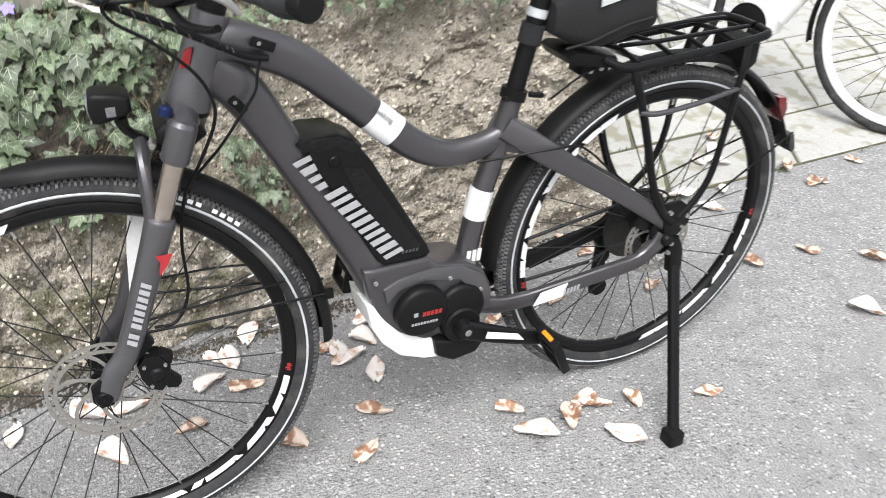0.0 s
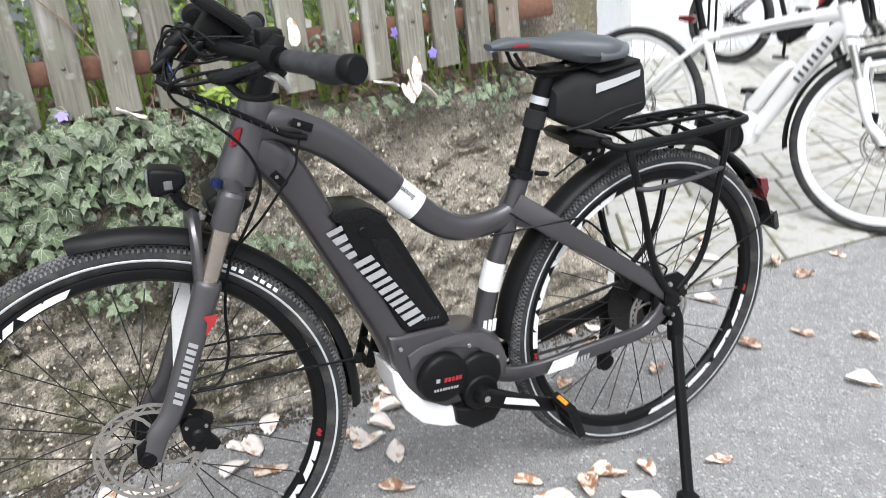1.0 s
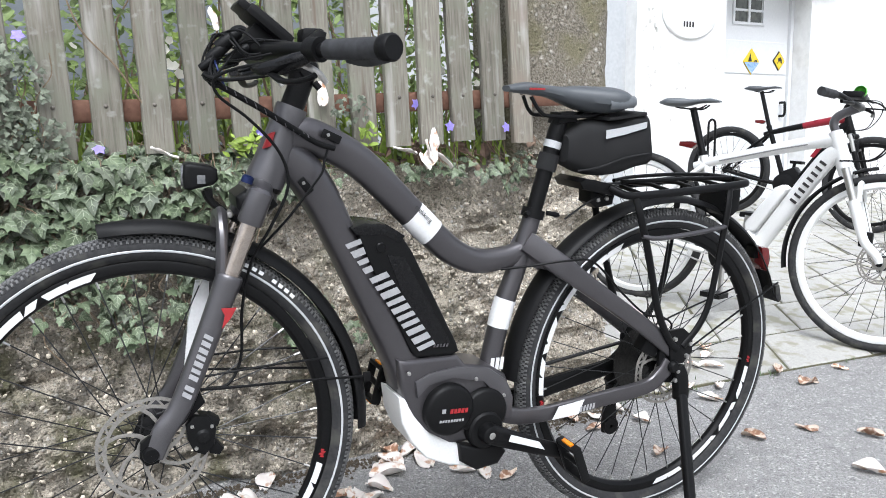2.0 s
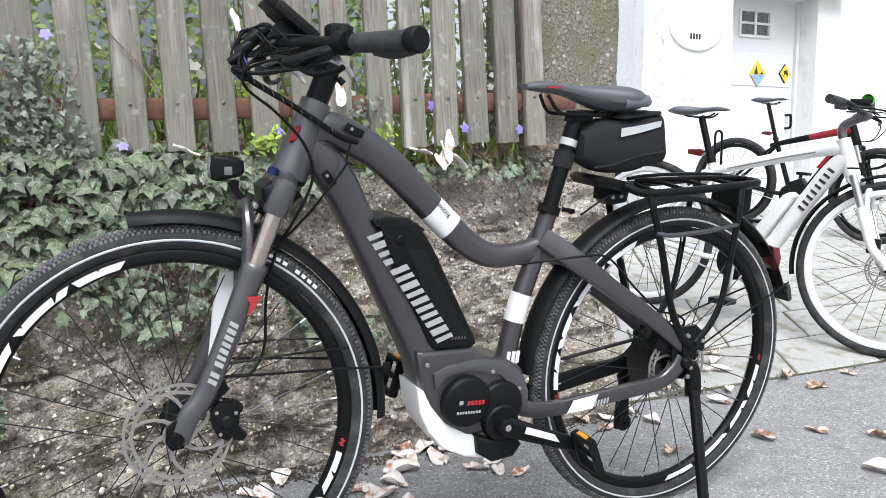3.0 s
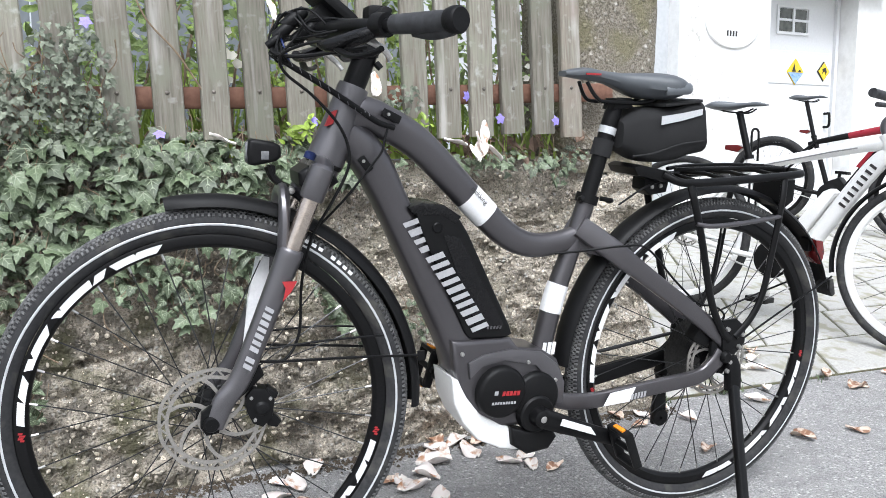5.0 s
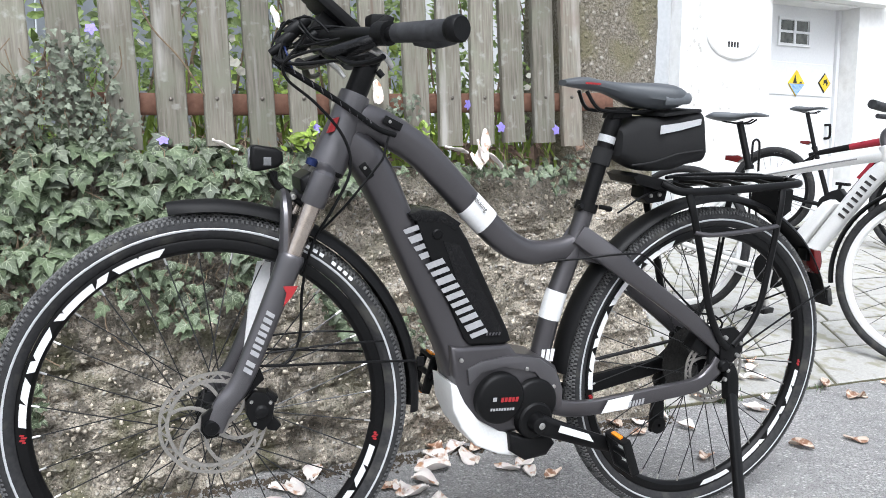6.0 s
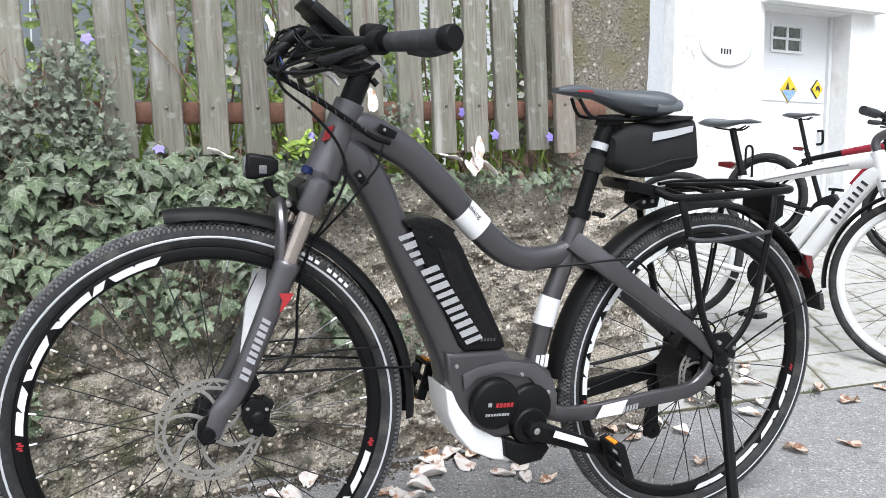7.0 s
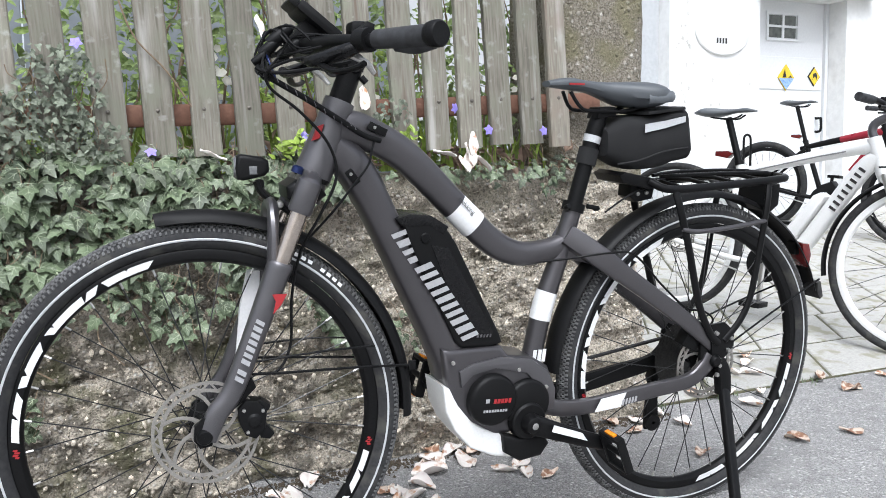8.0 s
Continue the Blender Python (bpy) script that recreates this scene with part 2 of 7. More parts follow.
def weathered_wood():
    """Grey picket wood: grain along z, algae, knots and bare streaks."""
    m = bpy.data.materials.new("weathered_picket")
    m.use_nodes = True
    nt = m.node_tree
    bsdf = nt.nodes["Principled BSDF"]
    bsdf.inputs["Roughness"].default_value = 0.85
    bsdf.inputs["Specular IOR Level"].default_value = 0.2
    co = nt.nodes.new("ShaderNodeTexCoord")
    info = nt.nodes.new("ShaderNodeObjectInfo")
    shift = nt.nodes.new("ShaderNodeVectorMath")
    shift.operation = "ADD"
    scl = nt.nodes.new("ShaderNodeVectorMath")
    scl.operation = "SCALE"
    scl.inputs[0].default_value = (7, 13, 5)
    nt.links.new(info.outputs["Random"], scl.inputs["Scale"])
    nt.links.new(co.outputs["Object"], shift.inputs[0])
    nt.links.new(scl.outputs[0], shift.inputs[1])
    mp = nt.nodes.new("ShaderNodeMapping")
    mp.inputs["Scale"].default_value = (1, 1, 0.06)
    nt.links.new(shift.outputs[0], mp.inputs["Vector"])
    grain = nt.nodes.new("ShaderNodeTexNoise")
    grain.inputs["Scale"].default_value, grain.inputs["Detail"].default_value = 190, 6
    nt.links.new(mp.outputs[0], grain.inputs["Vector"])
    blot = nt.nodes.new("ShaderNodeTexNoise")
    blot.inputs["Scale"].default_value, blot.inputs["Detail"].default_value = 14, 8
    nt.links.new(shift.outputs[0], blot.inputs["Vector"])
    streak = nt.nodes.new("ShaderNodeTexNoise")
    mp2 = nt.nodes.new("ShaderNodeMapping")
    mp2.inputs["Scale"].default_value = (1, 1, 0.09)
    nt.links.new(shift.outputs[0], mp2.inputs["Vector"])
    nt.links.new(mp2.outputs[0], streak.inputs["Vector"])
    streak.inputs["Scale"].default_value, streak.inputs["Detail"].default_value = 28, 7

    def ramp(src, lo, hi):
        r = nt.nodes.new("ShaderNodeMapRange")
        r.inputs["From Min"].default_value, r.inputs["From Max"].default_value = lo, hi
        nt.links.new(src, r.inputs["Value"])
        return r.outputs["Result"]

    def mixer(fac, c1, c2):
        x = nt.nodes.new("ShaderNodeMix")
        x.data_type = "RGBA"
        nt.links.new(fac, x.inputs[0])
        for sock, v in ((x.inputs[6], c1), (x.inputs[7], c2)):
            if isinstance(v, tuple):
                sock.default_value = (*v, 1)
            else:
                nt.links.new(v, sock)
        return x.outputs[2]

    col = mixer(ramp(grain.outputs["Fac"], 0.3, 0.65), (0.145, 0.132, 0.107), (0.25, 0.234, 0.196))
    col = mixer(ramp(blot.outputs["Fac"], 0.45, 0.7), col, (0.21, 0.212, 0.165))
    col = mixer(ramp(streak.outputs["Fac"], 0.58, 0.72), col, (0.38, 0.366, 0.335))
    col = mixer(ramp(streak.outputs["Fac"], 0.38, 0.30), col, (0.15, 0.118, 0.096))
    lichen = nt.nodes.new("ShaderNodeTexNoise")
    lichen.inputs["Scale"].default_value, lichen.inputs["Detail"].default_value = 40, 9
    nt.links.new(shift.outputs[0], lichen.inputs["Vector"])
    col = mixer(ramp(lichen.outputs["Fac"], 0.60, 0.80), col, (0.36, 0.362, 0.33))
    tone = nt.nodes.new("ShaderNodeMath")
    tone.operation = "GREATER_THAN"
    tone.inputs[1].default_value = 0.92
    nt.links.new(info.outputs["Random"], tone.inputs[0])
    part_tone = nt.nodes.new("ShaderNodeMath")
    part_tone.operation = "MULTIPLY"
    nt.links.new(tone.outputs[0], part_tone.inputs[0])
    nt.links.new(ramp(blot.outputs["Fac"], 0.42, 0.85), part_tone.inputs[1])
    col = mixer(part_tone.outputs[0], col, (0.20, 0.145, 0.125))
    hsv = nt.nodes.new("ShaderNodeHueSaturation")
    nt.links.new(col, hsv.inputs["Color"])
    vr = nt.nodes.new("ShaderNodeMapRange")
    vr.inputs["To Min"].default_value, vr.inputs["To Max"].default_value = 0.8, 1.22
    nt.links.new(info.outputs["Random"], vr.inputs["Value"])
    nt.links.new(vr.outputs["Result"], hsv.inputs["Value"])
    nt.links.new(hsv.outputs["Color"], bsdf.inputs["Base Color"])
    bp = nt.nodes.new("ShaderNodeBump")
    bp.inputs["Strength"].default_value, bp.inputs["Distance"].default_value = 0.6, 0.002
    nt.links.new(grain.outputs["Fac"], bp.inputs["Height"])
    nt.links.new(bp.outputs["Normal"], bsdf.inputs["Normal"])
    return m


def leafy(name, a, b, vein=(0.2, 0.25, 0.13), rough=0.45):
    m = material(name, a, b, rough, 0, 90, 20, 0.25, vary=0.45, specular=0.35)
    return m


PICKET = weathered_wood()
RAIL = material("red_brown_rail", (0.11, 0.05, 0.032), (0.17, 0.085, 0.055), 0.85, 0, 70, 8, 0.4)
IVY = leafy("ivy_leaf", (0.042, 0.066, 0.032), (0.15, 0.188, 0.112), rough=0.40)
IVY_DULL = leafy("ivy_dusty_leaf", (0.045, 0.062, 0.034), (0.19, 0.21, 0.16), rough=0.6)
HEDGE = leafy("hedge_leaf", (0.075, 0.12, 0.03), (0.20, 0.27, 0.085))
FRESH = leafy("fresh_leaf", (0.14, 0.22, 0.03), (0.26, 0.35, 0.06))
DRYSTEM = material("dry_stem", (0.13, 0.09, 0.06), (0.24, 0.18, 0.12), 0.9, 0, 90, 10, 0.3)
PETAL = material("magnolia_petal", (0.80, 0.70, 0.66), (0.85, 0.82, 0.77), 0.6, 0, 2.2, 1.2, 0.3, vary=0.08, dirt=(0.46, 0.24, 0.13), dirt_amount=0.2, bump_scale=9)
PETAL_BROWN = material("withered_petal", (0.22, 0.10, 0.055), (0.42, 0.25, 0.16), 0.7, 0, 4, 1.6, 0.3, vary=0.25, dirt=(0.72, 0.6, 0.5), dirt_amount=0.55, bump_scale=16)
DRYLEAF = material("dry_leaf", (0.10, 0.06, 0.04), (0.26, 0.18, 0.13), 0.8, 0, 60, 12, 0.3, vary=0.4)
BLOOM = material("white_flower", (0.74, 0.72, 0.62), (0.8, 0.78, 0.7), 0.7, 0, 30, 10, 0.1)
VIOLET = material("periwinkle_flower", (0.20, 0.15, 0.55), (0.32, 0.27, 0.68), 0.6, 0, 30, 10, 0.1)
SCREEN = material("grey_blue_cladding", (0.16, 0.18, 0.20), (0.2, 0.22, 0.24), 0.8, 0, 20, 3, 0.1)


# ---- building helpers ----
def part(name, bm, mat, parent=None, label="", smooth=True, matrix=None):
    """One bmesh as one mesh object, under a thing or a part."""
    me = bpy.data.meshes.new(name)
    bm.to_mesh(me)
    bm.free()
    for m in (mat if isinstance(mat, (list, tuple)) else [mat]):
        me.materials.append(m)
    if smooth:
        for p in me.polygons:
            p.use_smooth = True
        me.set_sharp_from_angle(angle=radians(38))
    ob = new(name, me)
    if parent:
        ob.parent = parent
    if matrix is not None:
        ob.matrix_basis = matrix
    if label:
        ob["label"] = label
    return ob


def shared(name, me, parent, matrix):
    """Another object on a mesh that is there already."""
    ob = new(name, me)
    ob.parent = parent
    ob.matrix_basis = matrix
    return ob


def thing(name, label, category, matrix=None, group="", kind=""):
    ob = new(name)
    ob.empty_display_size = 0.1
    if matrix is not None:
        ob.matrix_basis = matrix
    return tagged(ob, label, category, group, kind)


def spline(pts, n=8):
    """Points along a smooth curve through pts (of any length of tuple)."""
    p = [np.array(q, float) for q in pts]
    if len(p) == 2:
        return [p[0] + (p[1] - p[0]) * i / n for i in range(n + 1)]
    p = [2 * p[0] - p[1]] + p + [2 * p[-1] - p[-2]]
    out = []
    for i in range(1, len(p) - 2):
        a, b, c, d = p[i - 1:i + 3]
        for k in range(n):
            t = k / n
            out.append(0.5 * (2 * b + (c - a) * t + (2 * a - 5 * b + 4 * c - d) * t * t + (3 * b - a - 3 * c + d) * t ** 3))
    out.append(p[-2])
    return out


def tube_into(bm, pts, radius, sides=12, lateral=None, cap=True, side=(0, 1, 0), square=1.0, closed=False):
    """A tube along pts. radius in the side-view plane, lateral across it (both numbers or lists); square below 1 rounds a box."""
    pts = [Vector(p) for p in pts]
    n = len(pts)
    rad = list(radius) if hasattr(radius, "__len__") else [radius] * n
    lat = list(lateral) if hasattr(lateral, "__len__") else ([lateral] * n if lateral else rad)
    side = Vector(side)
    rings = []
    for i, p in enumerate(pts):
        t = (pts[(i + 1) % n if closed else min(i + 1, n - 1)] - pts[i - 1 if closed else max(i - 1, 0)]).normalized()
        up = side.cross(t)
        if up.length < 0.05:
            up = Vector((1, 0, 0)).cross(t)
        up.normalize()
        sd = t.cross(up)
        ring = []
        for k in range(sides):
            a = 2 * math.pi * (k + 0.5) / sides
            ca, sa = math.cos(a), math.sin(a)
            if square < 1:
                ca, sa = math.copysign(abs(ca) ** square, ca), math.copysign(abs(sa) ** square, sa)
            ring.append(bm.verts.new(p + up * (rad[i] * ca) + sd * (lat[i] * sa)))
        rings.append(ring)
    for i in range(n if closed else n - 1):
        r1, r2 = rings[i], rings[(i + 1) % n]
        for k in range(sides):
            bm.faces.new((r1[k], r1[(k + 1) % sides], r2[(k + 1) % sides], r2[k]))
    if cap and not closed:
        bm.faces.new(rings[0][::-1])
        bm.faces.new(rings[-1])


def tube(pts, radius, sides=12, **kw):
    bm = bmesh.new()
    tube_into(bm, pts, radius, sides, **kw)
    return bm


def bent(pts, radius, n=8, sides=12, **kw):
    """A tube along a smooth curve; radii may be given per control point."""
    def spread(r):
        if not hasattr(r, "__len__"):
            return r
        return [float(v[0]) for v in spline([(x,) for x in r], n)]
    lat = kw.pop("lateral", None)
    return tube(spline(pts, n), spread(radius), sides, lateral=spread(lat) if lat else None, **kw)


def box_into(bm, x0, x1, y0, y1, z0, z1, bevel=0.0):
    r = bmesh.ops.create_cube(bm, size=1.0)
    vs = r["verts"]
    for v in vs:
        v.co = Vector(((x0 + x1) / 2 + v.co.x * (x1 - x0), (y0 + y1) / 2 + v.co.y * (y1 - y0), (z0 + z1) / 2 + v.co.z * (z1 - z0)))
    if bevel:
        es = list({e for v in vs for e in v.link_edges})
        bmesh.ops.bevel(bm, geom=es, offset=bevel, segments=2, affect="EDGES", profile=0.6)


def box(x0, x1, y0, y1, z0, z1, bevel=0.0):
    bm = bmesh.new()
    box_into(bm, x0, x1, y0, y1, z0, z1, bevel)
    return bm


def prism_into(bm, outline, y0, y1, bevel=0.0, segments=2):
    """A side-view outline of (x, z) given a width across."""
    lo = [bm.verts.new((x, y0, z)) for x, z in outline]
    hi = [bm.verts.new((x, y1, z)) for x, z in outline]
    n = len(outline)
    fs = [bm.faces.new(lo), bm.faces.new(hi[::-1])]
    for i in range(n):
        fs.append(bm.faces.new((lo[i], hi[i], hi[(i + 1) % n], lo[(i + 1) % n])))
    bmesh.ops.recalc_face_normals(bm, faces=fs)
    if bevel:
        es = list(fs[0].edges) + list(fs[1].edges)
        bmesh.ops.bevel(bm, geom=es, offset=bevel, segments=segments, affect="EDGES", profile=0.6)


def prism(outline, y0, y1, bevel=0.0, smooth_n=0, segments=2):
    bm = bmesh.new()
    if smooth_n:
        outline = [tuple(p) for p in spline(list(outline) + [outline[0]], smooth_n)[:-1]]
    prism_into(bm, outline, y0, y1, bevel, segments)
    return bm


def lathe_into(bm, profile, cx, cz, sides=32, a0=0.0, a1=360.0):
    """Rings of (radius, y) turned about the axis across the bike at (cx, cz)."""
    full = a1 - a0 >= 360
    n = sides if full else sides + 1
    rings = []
    for r, y in profile:
        rings.append([bm.verts.new((cx + r * math.cos(radians(a0 + (a1 - a0) * k / sides)), y, cz + r * math.sin(radians(a0 + (a1 - a0) * k / sides)))) for k in range(n)])
    for i in range(len(rings) - 1):
        for k in range(sides):
            j = (k + 1) % n
            bm.faces.new((rings[i][k], rings[i + 1][k], rings[i + 1][j], rings[i][j]))
    return rings


def lathe(profile, cx=0, cz=0, sides=32, caps=False, a0=0.0, a1=360.0):
    bm = bmesh.new()
    rings = lathe_into(bm, profile, cx, cz, sides, a0, a1)
    if caps:
        bm.faces.new(rings[0])
        bm.faces.new(rings[-1][::-1])
    bmesh.ops.recalc_face_normals(bm, faces=bm.faces)
    return bm


def bars_into(bm, x, z, ux, uz, count, h, w, gap, y, lean=0.25, thick=0.0008, skip=()):
    """Plain bars that stand for lettering, in a row along (ux, uz), on a side face at y."""
    vx, vz = -uz, ux
    for i in range(count):
        if i in skip:
            continue
        s = i * (w + gap)
        quad = [(s, 0), (s + w, 0), (s + w + lean * h, h), (s + lean * h, h)]
        prism_into(bm, [(x + a * ux + b * vx, z + a * uz + b * vz) for a, b in quad], y - thick, y)


def brand_mark(parent, mat, x, z, ux, uz, widths, h, gap, y, lean=0.25, label=""):
    """A brand's mark as a row of plain slanted bars along (ux, uz) on a side face at y."""
    at = 0.0
    for w in widths:
        bm = bmesh.new()
        flat = [(at, 0), (at + w, 0), (at + w + lean * h, h), (at + lean * h, h)]
        prism_into(bm, [(x + a * ux - b * uz, z + a * uz + b * ux) for a, b in flat], y - 0.0008, y)
        part("brand_mark", bm, mat, parent, label, smooth=False)
        at += w + gap


# ---- large structure ----
def build_ground():
    """One asphalt sheet to the horizon, fine near the bicycle."""
    bm = bmesh.new()
    xs = [-300, -60, -12, -5] + [-3 + 0.08 * i for i in range(76)] + [4, 8, 20, 80, 300]
    ys = [-300, -60, -12, -4] + [-2 + 0.08 * i for i in range(38)] + [1.6, 3, 8, 30, 120, 300]
    grid = [[bm.verts.new((x, y, 0.004 * noise.noise(Vector((x * 2.2, y * 2.2, 3))) + 0.0015 * noise.noise(Vector((x * 11, y * 11, 8)))
                           if abs(x) < 4.5 and abs(y) < 3 else 0)) for x in xs] for y in ys]
    for j in range(len(ys) - 1):
        for i in range(len(xs) - 1):
            bm.faces.new((grid[j][i], grid[j][i + 1], grid[j + 1][i + 1], grid[j + 1][i]))
    return tagged(part("ground", bm, ASPHALT), "worn grey asphalt road with fine pale aggregate", "road", kind="structure")


build_ground()

WALL_END = 1.48


def wall_face(x):
    """How far back the wall's foot stands."""
    return 0.535 + 0.075 * max(0, min(1, (x + 0.1) / 1.3))


def wall_top(x):
    return 0.80 - 0.03 * math.sin(x * 2.0 + 0.5) - 0.02 * max(0, -x)


def build_wall():
    """A low retaining wall of old aggregate concrete, rough and bulging, that ends in a rounded corner."""
    bm = bmesh.new()
    step = 0.0125
    # unrolled line of the face: along x, round the corner, and back
    line = []
    x = -3.2
    while x < WALL_END - 0.06:
        line.append((x, wall_face(x), 0, -1))
        x += step if x > -0.75 else 0.05
    yc = wall_face(WALL_END) + 0.06
    for k in range(1, 8):
        a = radians(-90 + 90 * k / 8)
        line.append((WALL_END - 0.06 + 0.06 * math.cos(a), yc + 0.06 * math.sin(a), math.cos(a), math.sin(a)))
    y = yc
    while y < 3.4:
        line.append((WALL_END, y, 1, 0))
        y += step if y < 1.0 else 0.1
    rows = 66
    grid = []
    for x, y, nx, ny in line:
        top = wall_top(x)
        col = []
        for j in range(rows + 1):
            s = j / rows
            z = -0.02 + (top + 0.02) * s
            lean = 0.035 * s
            v = Vector((x * 1.0, y, z))
            d = 0.030 * noise.noise(v * 3.1) + 0.028 * noise.noise(Vector((v.x * 6, v.y, v.z * 15))) + 0.020 * noise.noise(Vector((v.x * 17, v.y * 17, v.z * 30))) + 0.012 * noise.noise(v * 60)
            d += 0.012 * max(0, noise.noise(v * 42 + Vector((5, 1, 2)))) ** 2 * 3
            # a crack that runs slantwise across the face
            crack = abs(z - 0.30 - 0.16 * (x + 0.25) - 0.02 * noise.noise(Vector((x * 14, 0, 1))))
            if -0.4 < x < 0.35 and crack < 0.012:
                d -= 0.020 * (1 - crack / 0.012)
            for c0, c1, cz, sl, seed in ((0.12, 0.62, 0.17, 0.10, 3), (0.25, 0.58, 0.27, -0.12, 5), (-0.35, 0.1, 0.16, 0.05, 8), (0.45, 0.9, 0.10, 0.08, 11), (0.72, 1.1, 0.5, 0.3, 14)):
                gap = abs(z - cz - sl * (x - c0) - 0.03 * noise.noise(Vector((x * 9, 0, seed))))
                if c0 < x < c1 and gap < 0.010:
                    d -= 0.015 * (1 - gap / 0.010)
            if s > 0.9:
                d -= 0.05 * ((s - 0.9) / 0.1) ** 2
            col.append(bm.verts.new((x + nx * (d - lean), y + ny * (d - lean), z + 0.006 * noise.noise(v * 20))))
        # rough top that runs back
        for back in (0.05, 0.12, 0.25):
            zz = top + 0.008 * noise.noise(Vector((x * 9, back * 9, 2)))
            if nx > 0.5:
                col.append(bm.verts.new((x - 0.035 - back, y, zz)))
            else:
                col.append(bm.verts.new((min(x, WALL_END - 0.1), y + 0.035 + back, zz)))
        grid.append(col)
    for i in range(len(grid) - 1):
        for j in range(len(grid[0]) - 1):
            bm.faces.new((grid[i][j], grid[i + 1][j], grid[i + 1][j + 1], grid[i][j + 1]))
    # pebbles that stand out of the binder
    rnd = random.Random(31)
    spots = [grid[i][j].co.copy() for i in range(len(grid) - 1) for j in range(1, rows - 2) if line[i][0] > -0.75 and line[i][1] < 1.0 for _ in range(2) if rnd.random() < 0.42]
    base = bmesh.new()
    bmesh.ops.create_icosphere(base, subdivisions=1, radius=1.0)
    ico = [v.co.copy() for v in base.verts]
    tri = [[v.index for v in f.verts] for f in base.faces]
    base.free()
    co, faces = [], []
    for p in spots:
        r = 0.0018 + 0.0062 * rnd.random() ** 2.6
        sc = Vector((rnd.uniform(0.7, 1.6), 0.5, rnd.uniform(0.6, 1.1))) * r
        rot = Matrix.Rotation(rnd.uniform(0, 3.1), 3, "Y")
        n0 = len(co)
        off = Vector((rnd.uniform(-1, 1), 0, rnd.uniform(-1, 1))) * 0.009
        for v in ico:
            co.append(p + off + rot @ Vector((v.x * sc.x, v.y * sc.y, v.z * sc.z)) * rnd.uniform(0.75, 1.2))
        faces += [[n0 + k for k in t] for t in tri]
    me = bpy.data.meshes.new("pebble")
    me.from_pydata(co, [], faces)
    me.materials.append(PEBBLE)
    for f in me.polygons:
        f.use_smooth = True
    peb = tagged(new("pebble", me), kind="stuff")
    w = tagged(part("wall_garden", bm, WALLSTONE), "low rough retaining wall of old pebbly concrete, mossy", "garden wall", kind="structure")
    peb.parent = w
    return w


build_wall()


def build_litter():
    """Crumbs of soil and dry litter that have gathered along the wall's foot."""
    rnd = random.Random(77)
    co, faces = [], []
    for _ in range(2600):
        x = rnd.uniform(-0.7, 1.5)
        p = Vector((x, wall_face(x) - 0.02 - abs(rnd.gauss(0, 0.035)), 0.003))
        r = rnd.uniform(0.0015, 0.0055)
        n0 = len(co)
        a0 = rnd.uniform(0, 6.28)
        for k in range(4):
            a = a0 + k * 1.571
            co.append(p + Vector((r * rnd.uniform(0.7, 1.6) * math.cos(a), r * rnd.uniform(0.7, 1.6) * math.sin(a), -0.002)))
        co.append(p + Vector((0, 0, r * rnd.uniform(0.5, 1.1))))
        faces += [[n0 + k, n0 + (k + 1) % 4, n0 + 4] for k in range(4)]
    me = bpy.data.meshes.new("litter")
    me.from_pydata(co, [], faces)
    me.materials.append(SOIL)
    tagged(new("litter", me), "dark crumbs of soil and litter along the wall's foot", "litter", kind="stuff")


build_litter()
soil = bmesh.new()
box_into(soil, -3.2, WALL_END - 0.12, 0.80, 3.4, 0.0, 0.765)
tagged(part("ground_garden", soil, SOIL, smooth=False), "dark raised garden soil behind the wall", "soil", kind="structure")


# ---- the fence ----
# foot x, width, lean of the top to the side in degrees, foot z
PICKETS = [(-0.73, 0.07, -3.5), (-0.62, 0.069, -3.4), (-0.515, 0.071, -3.6), (-0.41, 0.068, -3.4), (-0.305, 0.07, -3.5),
           (-0.2, 0.069, -3.5), (-0.09, 0.07, -3.6), (0.015, 0.067, -2.7), (0.12, 0.065, -3.4), (0.223, 0.063, -3.4), (0.326, 0.067, -3.7), (0.429, 0.066, -3.8),
           (0.516, 0.068, -3.4), (0.628, 0.066, -3.7), (0.722, 0.065, -2.9), (0.818, 0.067, -2.3), (0.914, 0.066, -3.7), (1.009, 0.064, -3.4), (1.103, 0.063, -2.7)]
FENCE_Y = 0.555


